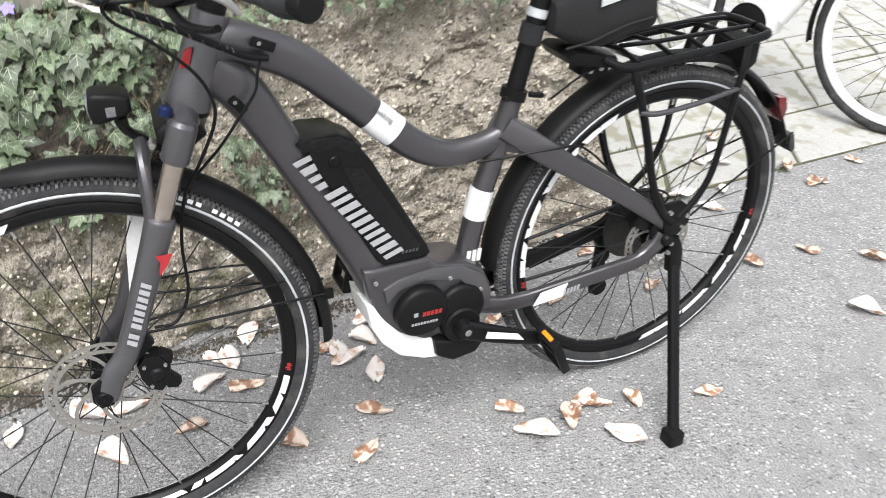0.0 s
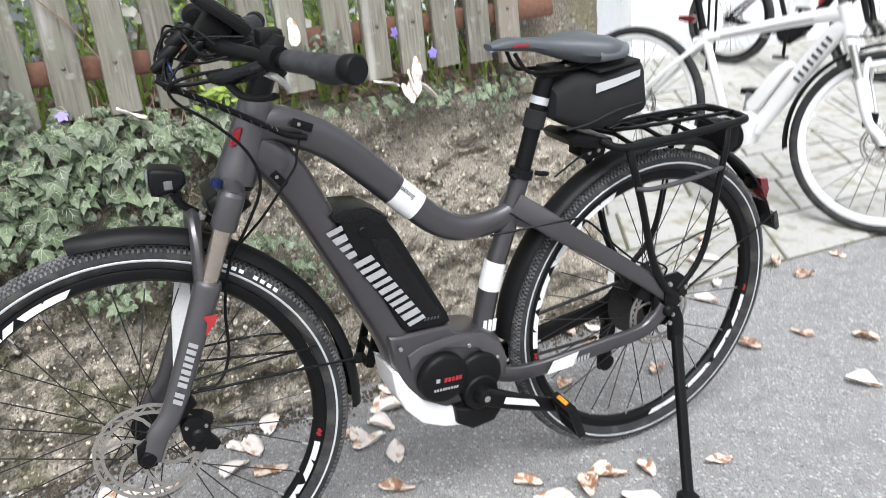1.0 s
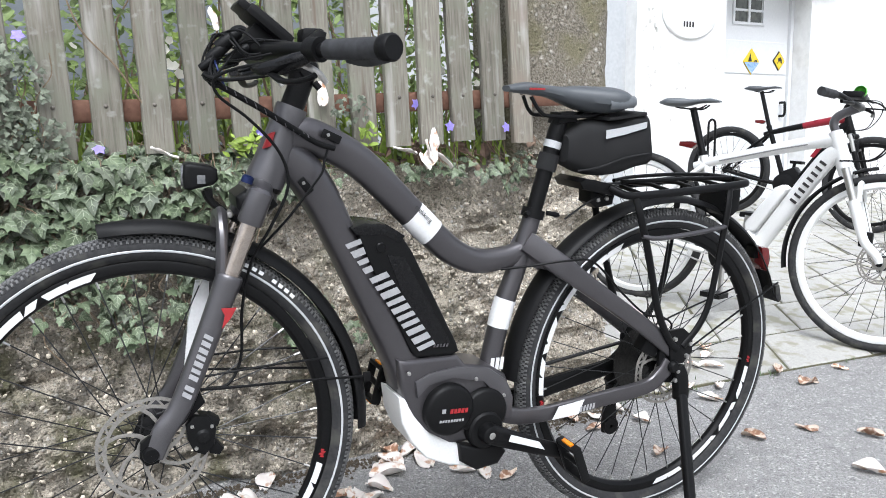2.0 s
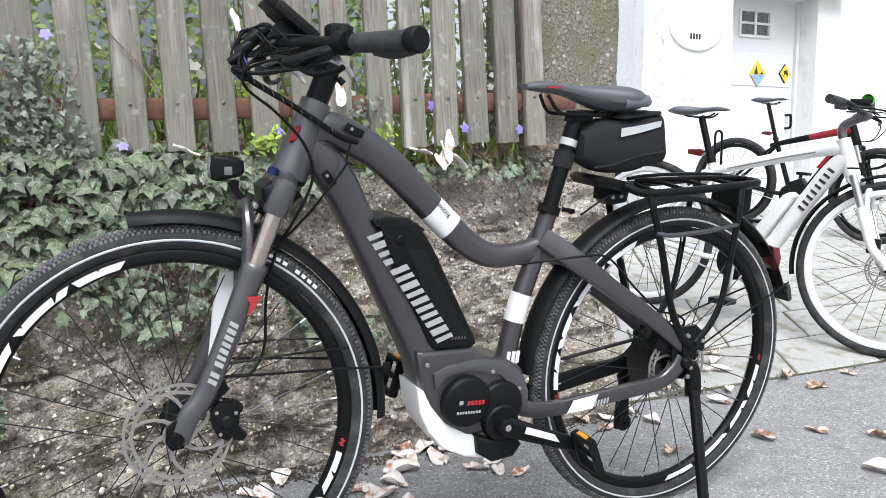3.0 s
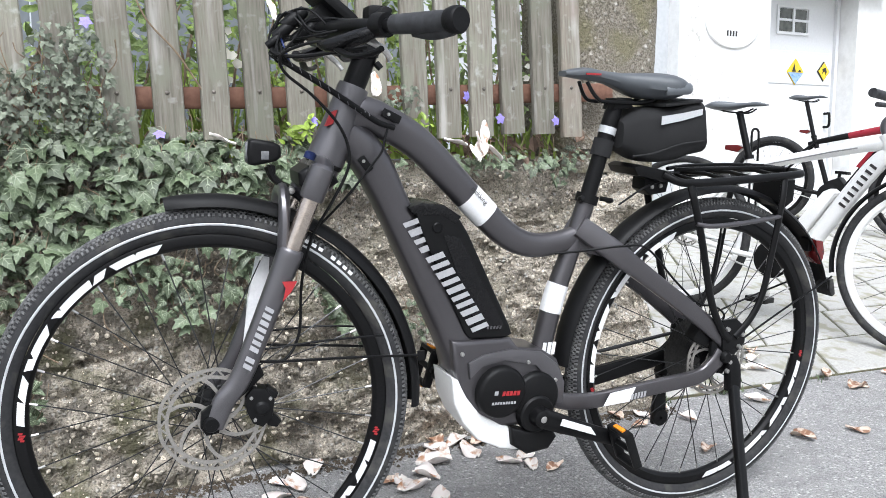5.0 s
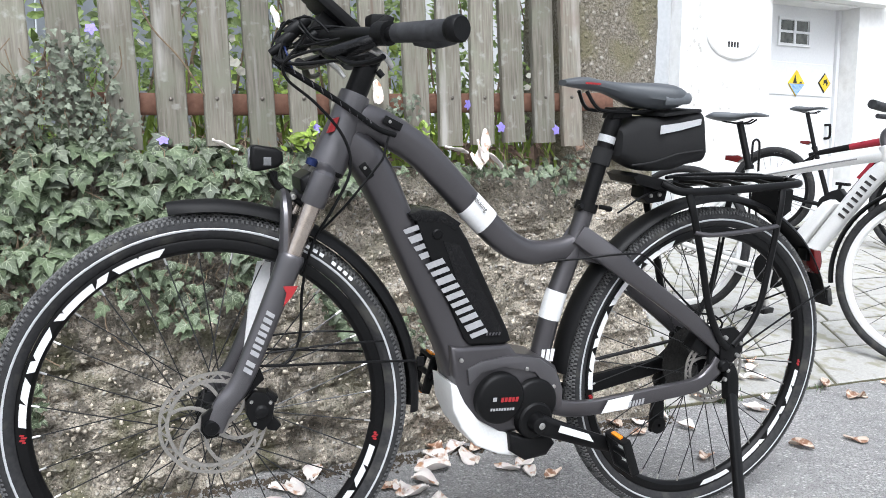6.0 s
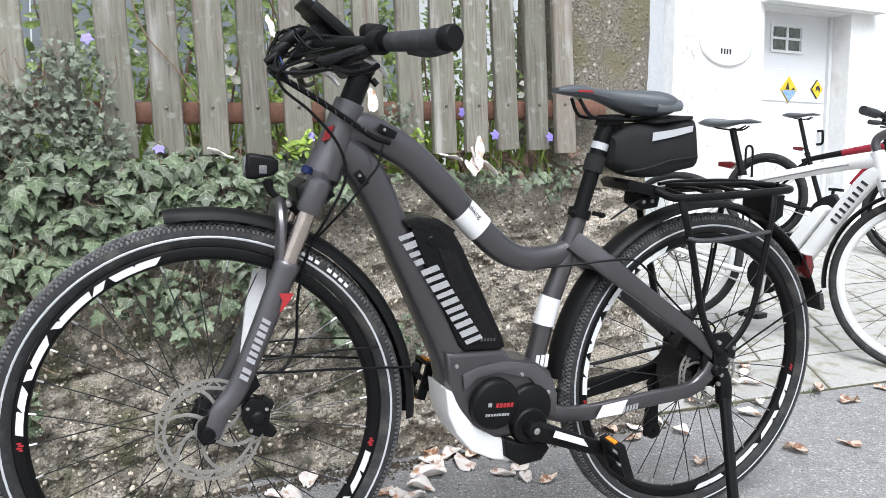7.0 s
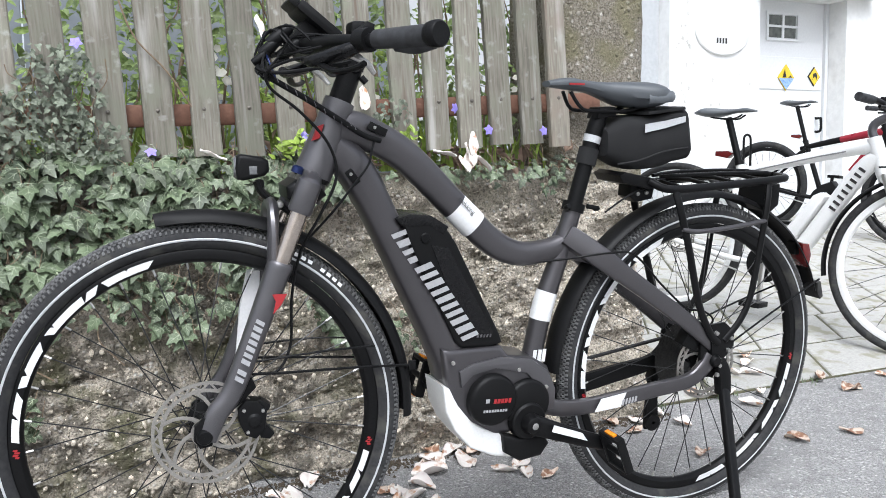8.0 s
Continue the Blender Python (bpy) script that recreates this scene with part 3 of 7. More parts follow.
def build_fence():
    f = thing("picket_fence", "weathered grey wooden picket fence on a garden wall", "fence", kind="structure")
    rail = bmesh.new()
    tube_into(rail, [(-1.2, FENCE_Y + 0.035, 0.885), (0.2, FENCE_Y + 0.037, 0.927), (1.25, FENCE_Y + 0.035, 0.975)], 0.026, 8, lateral=0.018, square=0.35)
    part("rail", rail, RAIL, f, "red-brown stained rail")
    bolt_me = None
    for x, w, lean in PICKETS:
        bm = bmesh.new()
        foot = 0.822 + 0.022 * x + random.uniform(-0.009, 0.009)
        # planks with uneven edges: a stack of rings
        h, n = 0.95, 16
        rings = []
        for k in range(n + 1):
            z = h * k / n
            e1, e2 = (0.0025 * noise.noise(Vector((x * 9, z * 9, s))) for s in (1, 5))
            cup = 0.002 * noise.noise(Vector((x * 5, z * 3, 9)))
            hw, th, c = w / 2, 0.011, 0.003
            pr = [(-hw + e1, -th + c + cup), (-hw + c + e1, -th + cup), (0, -th + cup - 0.001), (hw - c + e2, -th + cup), (hw + e2, -th + c + cup), (hw + e2, th - c), (hw - c, th), (-hw + c, th), (-hw + e1, th - c)]
            rings.append([bm.verts.new((px, py, z)) for px, py in pr])
        for k in range(n):
            for i in range(9):
                bm.faces.new((rings[k][i], rings[k][(i + 1) % 9], rings[k + 1][(i + 1) % 9], rings[k + 1][i]))
        bm.faces.new(rings[0][::-1])
        bm.faces.new(rings[-1])
        m = pose(x, FENCE_Y + random.uniform(-0.004, 0.004), foot, random.uniform(-1, 1), lean + random.uniform(-0.4, 0.4), random.uniform(-3, 3))
        p = part("picket", bm, PICKET, f, matrix=m)
        if bolt_me is None:
            bb = bmesh.new()
            lathe_into(bb, [(0.0005, -0.0025), (0.003, -0.002), (0.0048, -0.0006), (0.005, 0.001)], 0, 0, 10)
            ob = part("bolt", bb, BOLT, p, matrix=pose(0, -0.0115, 0.93 + 0.045 * x - foot))
            bolt_me = ob.data
        else:
            shared("bolt", bolt_me, p, pose(random.uniform(-0.004, 0.004), -0.0125, 0.93 + 0.045 * x - foot))


BOLT = material("dull_bolt", (0.1, 0.09, 0.08), (0.16, 0.14, 0.12), 0.5, 0.5, 200, 20, 0.1)
build_fence()


def build_pillar():
    bm = bmesh.new()
    n = 70
    rings = []
    for k in range(n + 1):
        z = 0.74 + 1.6 * k / n
        ring = []
        for i in range(32):
            a = 2 * math.pi * i / 32
            ca, sa = math.cos(a), math.sin(a)
            px, py = math.copysign(abs(ca) ** 0.35, ca) * 0.180, math.copysign(abs(sa) ** 0.35, sa) * 0.145
            v = Vector((px * 8, py * 8, z * 6))
            d = 1 + 0.02 * noise.noise(v) + 0.015 * noise.noise(v * 4) + 0.01 * noise.noise(v * 14)
            ring.append(bm.verts.new((1.303 + px * d, 0.785 + py * d, z)))
        rings.append(ring)
    for k in range(n):
        for i in range(32):
            bm.faces.new((rings[k][i], rings[k][(i + 1) % 32], rings[k + 1][(i + 1) % 32], rings[k + 1][i]))
    bm.faces.new(rings[-1])
    return tagged(part("pillar", bm, PILLARSTONE), "weathered square concrete gate pillar on the wall end", "pillar", kind="structure")


build_pillar()

# ---- the white house behind ----
HY = 3.45


def build_house():
    h = thing("house", "white painted house with a recessed white door", "house", Matrix.Translation((0.028, 0.183, -0.096)) @ Matrix.Scale(1.121, 4), kind="structure")
    dx0, dx1, top = 4.72, 5.625, 2.06
    bm = bmesh.new()
    box_into(bm, 3.86, dx0, HY, HY + 0.4, -0.05, 5.5)
    part("wall", bm, RENDER, h, smooth=False)
    bm = bmesh.new()
    box_into(bm, dx1 + 0.02, 12, HY, HY + 0.4, -0.05, 5.5)
    part("wall", bm, RENDER, h, smooth=False)
    bm = bmesh.new()
    box_into(bm, dx0, dx1 + 0.02, HY, HY + 0.4, top, 5.5)
    part("wall", bm, RENDER, h, smooth=False)
    bm = bmesh.new()
    box_into(bm, 1.6, 3.86, HY + 0.12, HY + 0.5, -0.05, 5.5)
    part("wall", bm, RENDER_SHADED, h, "set-back wall, its shade painted in as pale grey", smooth=False)
    d = part("door", box(dx0, dx1, HY + 0.2, HY + 0.25, 0.02, top), DOOR, h, "white panelled door", smooth=False)
    for z0, z1 in ((0.12, 0.62), (0.72, 1.28), (1.36, 1.62)):
        bm = box(dx0 + 0.03, dx1 - 0.03, HY + 0.192, HY + 0.203, z0, z1, 0.004)
        part("panel", bm, DOOR, d, smooth=False)
    # the small window of four panes
    wx0, wx1, wz0, wz1 = 5.0, 5.31, 1.765, 1.95
    fr = bmesh.new()
    for a in ((wx0 - 0.02, wx1 + 0.02, wz0 - 0.02, wz0), (wx0 - 0.02, wx1 + 0.02, wz1, wz1 + 0.02), (wx0 - 0.02, wx0, wz0, wz1), (wx1, wx1 + 0.02, wz0, wz1),
              ((wx0 + wx1) / 2 - 0.011, (wx0 + wx1) / 2 + 0.011, wz0, wz1)):
        box_into(fr, a[0], a[1], HY + 0.185, HY + 0.215, a[2], a[3])
    box_into(fr, wx0, (wx0 + wx1) / 2 - 0.011, HY + 0.185, HY + 0.215, (wz0 + wz1) / 2 - 0.009, (wz0 + wz1) / 2 + 0.009)
    box_into(fr, (wx0 + wx1) / 2 + 0.011, wx1, HY + 0.185, HY + 0.215, (wz0 + wz1) / 2 - 0.009, (wz0 + wz1) / 2 + 0.009)
    part("window_frame", fr, DOOR, d, smooth=False)
    for i in range(2):
        for j in range(2):
            x0 = wx0 + i * (wx1 - wx0) / 2
            z0 = wz0 + j * (wz1 - wz0) / 2
            part("pane", box(x0 + 0.005, x0 + 0.145, HY + 0.196, HY + 0.199, z0 + 0.004, z0 + 0.088), PANE, d, smooth=False)
    part("door_handle", bent([(5.545, HY + 0.2, 1.13), (5.545, HY + 0.15, 1.13), (5.545, HY + 0.14, 1.12), (5.545, HY + 0.14, 1.03), (5.545, HY + 0.2, 1.02)], 0.011, 4, 8, side=(1, 0, 0)), BLACK, d, "dark door pull")
    part("door_frame", box(dx1 - 0.015, dx1 + 0.018, HY + 0.17, HY + 0.23, 0.0, top), DOOR, h, smooth=False)
    part("canopy", box(dx0 - 0.05, dx1 + 0.28, HY - 0.12, HY + 0.002, top + 0.01, top + 0.05, 0.004), RENDER, h, "thin flat slab above the door", smooth=False)
    # round plaque
    p = bmesh.new()
    lathe_into(p, [(0.0005, HY - 0.02), (0.18, HY - 0.02), (0.188, HY - 0.012), (0.188, HY)], 4.35, 1.76, 40)
    for v in p.verts:
        v.co.x = 4.35 + (v.co.x - 4.35) * 1.4
    plq = part("plaque", p, RENDER, h, "round white plaque")
    q = bmesh.new()
    for i in range(4):
        box_into(q, 4.28 + i * 0.028, 4.28 + i * 0.028 + 0.016, HY - 0.0225, HY - 0.0205, 1.66, 1.70)
    part("lettering", q, INK, plq, smooth=False)
    # dents in the old plaster, dark and small
    dn = bmesh.new()
    for _ in range(46):
        x, z = random.choice([random.uniform(3.9, 4.05), random.uniform(3.95, 4.65)]), random.uniform(0.9, 2.3)
        r = random.uniform(0.006, 0.016)
        vs = [dn.verts.new((x + r * random.uniform(0.5, 1.2) * math.cos(a), HY - 0.004, z + r * random.uniform(0.6, 1.8) * math.sin(a))) for a in [k * 1.047 for k in range(6)]]
        dn.faces.new(vs)
    part("plaster_chip", dn, CHIP, h, "chipped plaster spots", smooth=False)

    def diamond(x, z, r, rim, body):
        b = bmesh.new()
        prism_into(b, [(x, z - r), (x + r * 0.85, z), (x, z + r), (x - r * 0.85, z)], HY + 0.184, HY + 0.191)
        s = part("sticker", b, rim, d, "yellow diamond sticker", smooth=False)
        return s
    x, z = 5.195, 1.455
    s = diamond(x, z, 0.105, YELLOW, None)
    b = bmesh.new()
    prism_into(b, [(x - 0.083, z - 0.006), (x, z - 0.098), (x + 0.083, z - 0.006)], HY + 0.179, HY + 0.181)
    part("sea", b, SEA, s, "blue lower half", smooth=False)
    b = bmesh.new()
    prism_into(b, [(x - 0.04, z), (x, z), (x - 0.01, z + 0.03), (x - 0.018, z + 0.065), (x - 0.03, z + 0.03)], HY + 0.179, HY + 0.181)
    prism_into(b, [(x + 0.02, z), (x + 0.06, z), (x + 0.045, z + 0.018)], HY + 0.179, HY + 0.181)
    part("tower", b, INK, s, "dark tower shape", smooth=False)
    x, z = 5.505, 1.47
    s = diamond(x, z, 0.08, INK, None)
    b = bmesh.new()
    prism_into(b, [(x, z - 0.071), (x + 0.06, z), (x, z + 0.071), (x - 0.06, z)], HY + 0.179, HY + 0.181)
    part("field", b, YELLOW, s, smooth=False)
    b = bmesh.new()
    prism_into(b, [(x - 0.026, z - 0.027), (x - 0.015, z), (x - 0.02, z + 0.02), (x + 0.015, z + 0.032), (x + 0.027, z), (x + 0.02, z - 0.027), (x + 0.008, z), (x - 0.008, z - 0.004)], HY + 0.176, HY + 0.178)
    part("figure", b, INK, s, "dark shape", smooth=False)
    b = bmesh.new()
    prism_into(b, [(4.865, 1.42), (4.89, 1.45), (4.865, 1.48)], HY + 0.184, HY + 0.191)
    part("sticker", b, YELLOW, d, smooth=False)


PANE = material("leaded_glass", (0.05, 0.055, 0.05), (0.13, 0.135, 0.12), 0.15, 0, 20, 18, 0.3)
INK = material("dark_print", (0.02, 0.02, 0.02), (0.03, 0.03, 0.03), 0.6, 0, 100, 10, 0)
CHIP = material("chipped_plaster", (0.42, 0.41, 0.38), (0.6, 0.59, 0.56), 0.9, 0, 100, 10, 0.2)
YELLOW = material("yellow_print", (0.72, 0.5, 0.02), (0.8, 0.58, 0.04), 0.5, 0, 60, 10, 0)
SEA = material("blue_print", (0.12, 0.25, 0.55), (0.35, 0.5, 0.75), 0.5, 0, 60, 30, 0)
build_house()


# ---- the bicycles ----
def build_wheel(parent, name, m, radius=0.352, tyre_h=0.044, rim_mat=None, spoke_mat=None, spokes=32, disc=0.0, disc_side=-1, tread=True, line=True, decals=True, spin=0.0, rim_h=0.022, turn=0):
    """A spoked wheel about its own centre, its axle along y: rim with tyre, spokes, hub and brake disc under it."""
    rim_mat, spoke_mat = rim_mat or BLACK, spoke_mat or SPOKE
    ro = radius - tyre_h + 0.002
    ri = ro - rim_h
    rim = part(name, lathe([(ro, -0.011), (ro - 0.003, -0.0125), (ri + 0.006, -0.0115), (ri, -0.006), (ri - 0.0015, 0), (ri, 0.006), (ri + 0.006, 0.0115), (ro - 0.003, 0.0125), (ro, 0.011), (ro - 0.006, 0), (ro, -0.011)], sides=96), rim_mat, parent, matrix=m)
    c = radius - tyre_h / 2
    prof = []
    for k in range(15):
        a = radians(-150 + 300 * k / 14)
        prof.append((c + tyre_h / 2 * math.cos(a), 0.021 * math.sin(a)))
    part("tyre", lathe(prof, sides=96), RUBBER, rim)
    if tread:
        bm = bmesh.new()
        n = 250
        rnd = random.Random(12)
        for k in range(n):
            for row, (phi, w, l) in enumerate(((0, 0.0044, 0.0030), (19, 0.0034, 0.0033), (-19, 0.0034, 0.0033), (36, 0.0032, 0.0028), (-36, 0.0032, 0.0028), (53, 0.0040, 0.0022), (-53, 0.0040, 0.0022))):
                a = 2 * math.pi * (k + 0.5 * ((row + 1) // 2 % 2) + rnd.uniform(-0.12, 0.12)) / n
                ph = radians(phi)
                rad = Vector((math.cos(a), 0, math.sin(a)))
                tan = Vector((-math.sin(a), 0, math.cos(a)))
                out = rad * math.cos(ph) + Vector((0, math.sin(ph), 0))
                sd = tan.cross(out)
                base = rad * c + (rad * math.cos(ph) * tyre_h / 2 + Vector((0, math.sin(ph) * 0.021, 0)))
                q = []
                for hgt, s in ((-0.001, 1.0), (0.0018 + rnd.uniform(-0.0003, 0.0003), 0.8)):
                    q.append([bm.verts.new(base + out * hgt + tan * (sx * l * s) + sd * (sy * w * s)) for sx, sy in ((-1, -1), (1, -1), (1, 1), (-1, 1))])
                bm.faces.new(q[1])
                for i in range(4):
                    bm.faces.new((q[0][i], q[0][(i + 1) % 4], q[1][(i + 1) % 4], q[1][i]))
        bmesh.ops.recalc_face_normals(bm, faces=bm.faces)
        tagged(part("tread", bm, TREAD, rim, smooth=False), kind="stuff")
    if line:
        for s in (-1, 1):
            part("reflective_line", lathe([(0.3262, s * 0.0213), (0.3272, s * 0.0220), (0.3292, s * 0.0220), (0.3302, s * 0.0211)], sides=96), REFLECT, rim, "pale reflective stripe")
    if decals:
        for start in (104, -91):
            spans = [(0, 8), (9, 17), (18, 22), (24, 36), (37, 40), (42, 52), (54, 58), (59, 66), (67.5, 75)]
            for nth, (a0, a1) in enumerate(spans):
                cut = (2.4, -1.2, 2.4, 0.6, -2.0)[nth % 5]
                for s in (-1, 1):
                    bm = bmesh.new()
                    k = max(2, int((a1 - a0) / 2))
                    lo = [bm.verts.new((0.2925 * math.cos(radians(turn + start + a0 + cut + (a1 - a0) * i / k)), s * 0.0131, 0.2925 * math.sin(radians(turn + start + a0 + cut + (a1 - a0) * i / k)))) for i in range(k + 1)]
                    hi = [bm.verts.new((0.3042 * math.cos(radians(turn + start + a0 + (a1 - a0) * i / k)), s * 0.0134, 0.3042 * math.sin(radians(turn + start + a0 + (a1 - a0) * i / k)))) for i in range(k + 1)]
                    for i in range(k):
                        bm.faces.new((lo[i], lo[i + 1], hi[i + 1], hi[i]))
                    part("rim_decal", bm, DECAL, rim, smooth=False)
            for s in (-1, 1):
                br = bmesh.new()
                a = radians(turn + start + 79)
                for da, dr, h in ((-0.020, 0.001, 0.0042), (-0.006, -0.0015, 0.0052), (0.008, 0.0012, 0.005), (0.021, -0.001, 0.0036)):
                    c0, r0 = a + da, 0.2985 + dr
                    br.faces.new([br.verts.new((rr * math.cos(c0 + e), s * 0.0137, rr * math.sin(c0 + e))) for rr, e in ((r0 - h, -0.004), (r0 - h * 0.6, 0.007), (r0 + h, 0.004), (r0 + h * 0.7, -0.007))])
                part("rim_mark", br, RED, rim, "red slanted mark", smooth=False)
    # hub
    part("hub", lathe([(0.004, -0.062), (0.012, -0.062), (0.012, -0.04), (0.028, -0.036), (0.028, -0.031), (0.014, -0.026), (0.013, 0.026), (0.028, 0.031), (0.028, 0.036), (0.012, 0.04), (0.012, 0.062), (0.004, 0.062)], sides=20, caps=True), BLACK, rim)
    # spokes: thin, laced three across, on both flanges
    bm = bmesh.new()
    tube_into(bm, [(0, 0, 0), (0, 0, 1)], 0.0012, 5)
    me = None
    nip = bmesh.new()
    for k in range(spokes):
        a = 2 * math.pi * (k + 0.25) / spokes + spin
        s = -1 if k % 2 else 1
        off = radians(62) * (1 if (k // 2) % 2 else -1)
        p0 = Vector((0.026 * math.cos(a + off), s * 0.0335, 0.026 * math.sin(a + off)))
        p1 = Vector((ri * math.cos(a), s * 0.002, ri * math.sin(a)))
        d = p1 - p0
        rot = d.to_track_quat("Z", "Y").to_matrix().to_4x4()
        mm = Matrix.Translation(p0) @ rot @ Matrix.Diagonal((1, 1, d.length, 1))
        if me is None:
            ob = part("spoke", bm, spoke_mat, rim, matrix=mm)
            me = ob.data
        else:
            shared("spoke", me, rim, mm)
        u = d.normalized()
        tube_into(nip, [p1 - u * 0.013, p1 + u * 0.001], 0.0021, 6)
    tagged(part("spoke_nipple", nip, STEEL, rim, "small pale spoke ends"), kind="stuff")
    if disc:
        part("brake_disc", disc_mesh(disc, 0.050 * disc_side), DISC, rim, "steel brake disc with drilled rim")
    return rim


def disc_mesh(r, y):
    """A brake rotor: a drilled, scalloped ring, six curved arms and a carrier."""
    bm = bmesh.new()
    n = 72
    th = 0.001
    # the ring with a row of slots: two bands, and bridges between them
    def band(r0, r1, wave=0.0):
        vs = []
        for k in range(n):
            a = 2 * math.pi * k / n
            w = wave * math.cos(9 * a)
            vs.append([bm.verts.new((rr * math.cos(a), yy, rr * math.sin(a))) for rr, yy in ((r0 + w * 0.5, y - th), (r1 + w, y - th), (r1 + w, y + th), (r0 + w * 0.5, y + th))])
        for k in range(n):
            q, p = vs[k], vs[(k + 1) % n]
            for i in range(4):
                bm.faces.new((q[i], q[(i + 1) % 4], p[(i + 1) % 4], p[i]))
    band(r - 0.0055, r, 0.0008)
    band(r - 0.0185, r - 0.0125, -0.0006)
    for k in range(36):
        a0 = 2 * math.pi * k / 36
        slant = 0.06 if k % 2 else -0.06
        pts = [((r - 0.013) * math.cos(a0 + slant), (r - 0.013) * math.sin(a0 + slant)), ((r - 0.005) * math.cos(a0 - slant), (r - 0.005) * math.sin(a0 - slant))]
        tube_into(bm, [(pts[0][0], y, pts[0][1]), (pts[1][0], y, pts[1][1])], 0.0022, 4, lateral=th)
    for k in range(6):
        a0 = math.pi / 3 * k
        path = [((0.022 + (r - 0.038) * s) * math.cos(a0 + 0.75 * s), y, (0.022 + (r - 0.038) * s) * math.sin(a0 + 0.75 * s)) for s in (0, 0.25, 0.5, 0.75, 1)]
        tube_into(bm, path, [0.005, 0.004, 0.0034, 0.0034, 0.004], 6, lateral=th)
    lathe_into(bm, [(0.012, y - 0.002), (0.026, y - 0.002), (0.026, y + 0.002), (0.012, y + 0.002)], 0, 0, 24)
    bmesh.ops.recalc_face_normals(bm, faces=bm.faces)
    return bm


def fender(cx, cz, r, a0, a1, width=0.027, thick=0.0016, n=40, taper0=0.6, flat=0.55):
    """A mudguard: an arched strip bent round the wheel."""
    bm = bmesh.new()
    rings = []
    for k in range(n + 1):
        s = k / n
        a = radians(a0 + (a1 - a0) * s)
        w = width * (taper0 + (1 - taper0) * min(1, s / 0.06))
        ring = []
        cs = [radians(-78 + 156 * i / 10) for i in range(11)]
        for off, seq in ((0, cs), (-thick, cs[::-1])):
            for ph in seq:
                rr = r + off - width * flat * (1 - math.cos(ph))
                ring.append(bm.verts.new((cx + rr * math.cos(a), w * math.sin(ph) * (1 + off / width), cz + rr * math.sin(a))))
        rings.append(ring)
    m = len(rings[0])
    for k in range(n):
        for i in range(m):
            bm.faces.new((rings[k][i], rings[k][(i + 1) % m], rings[k + 1][(i + 1) % m], rings[k + 1][i]))
    bm.faces.new(rings[0][::-1])
    bm.faces.new(rings[-1])
    bmesh.ops.recalc_face_normals(bm, faces=bm.faces)
    return bm


def saddle_mesh(x0, x1, z, wide=0.08, drop=0.03):
    """A saddle from its nose at x0 to its tail at x1: a flat padded top that widens to the back, a deeper skirt there."""
    bm = bmesh.new()
    n = 30
    tops = spline([(0.002,), (0.010,), (0.006,), (0.004,), (0.006,), (0.004,), (-0.012,)], 5)
    bots = spline([(-0.009,), (-0.014,), (-0.019,), (-0.034,), (-0.046,), (-0.046,), (-0.034,)], 5)
    wid = spline([(0.19,), (0.27,), (0.28,), (0.42,), (0.82,), (1.0,), (0.55,)], 5)
    rings = []
    for k in range(n + 1):
        s = k / n
        x = x0 + (x1 - x0) * s
        top, bot, w = z + tops[k][0], z + bots[k][0] * drop / 0.03, wide * wid[k][0]
        mid = bot + (top - bot) * 0.55
        ring = []
        for i in range(24):
            a = 2 * math.pi * i / 24
            ca, sa = math.cos(a), math.sin(a)
            py = w * math.copysign(abs(ca) ** 0.6, ca)
            dip = 0.004 * math.exp(-(py / 0.010) ** 2) if sa > 0 and 0.2 < s < 0.97 else 0
            pz = mid + ((top - mid) * sa ** 0.8 - dip if sa >= 0 else (mid - bot) * -(-sa) ** 0.8)
            ring.append(bm.verts.new((x, py * (1 if sa > -0.3 else 0.9), pz)))
        rings.append(ring)
    for k in range(n):
        for i in range(24):
            bm.faces.new((rings[k][i], rings[k][(i + 1) % 24], rings[k + 1][(i + 1) % 24], rings[k + 1][i]))
    bm.faces.new(rings[0][::-1])
    bm.faces.new(rings[-1])
    bmesh.ops.recalc_face_normals(bm, faces=bm.faces)
    return bm


LEAN, BASE = 4.81, 1.078
WC = 0.352
HEAD_LO, HEAD_HI = Vector((0.199, 0, 0.789)), Vector((0.247, 0, 0.913))
AXIS = (HEAD_HI - HEAD_LO).normalized()


def turn_about(p, axis, deg):
    return Matrix.Translation(p) @ Matrix.Rotation(radians(deg), 4, axis) @ Matrix.Translation(-p)


def on_axis(s, y=0.0, fwd=0.0):
    """A place along the steering axis: s metres up from the lower head cup, fwd ahead of the axis."""
    n = Vector((-AXIS.z, 0, AXIS.x))
    p = HEAD_LO + AXIS * s + n * fwd
    return (p.x, y, p.z)


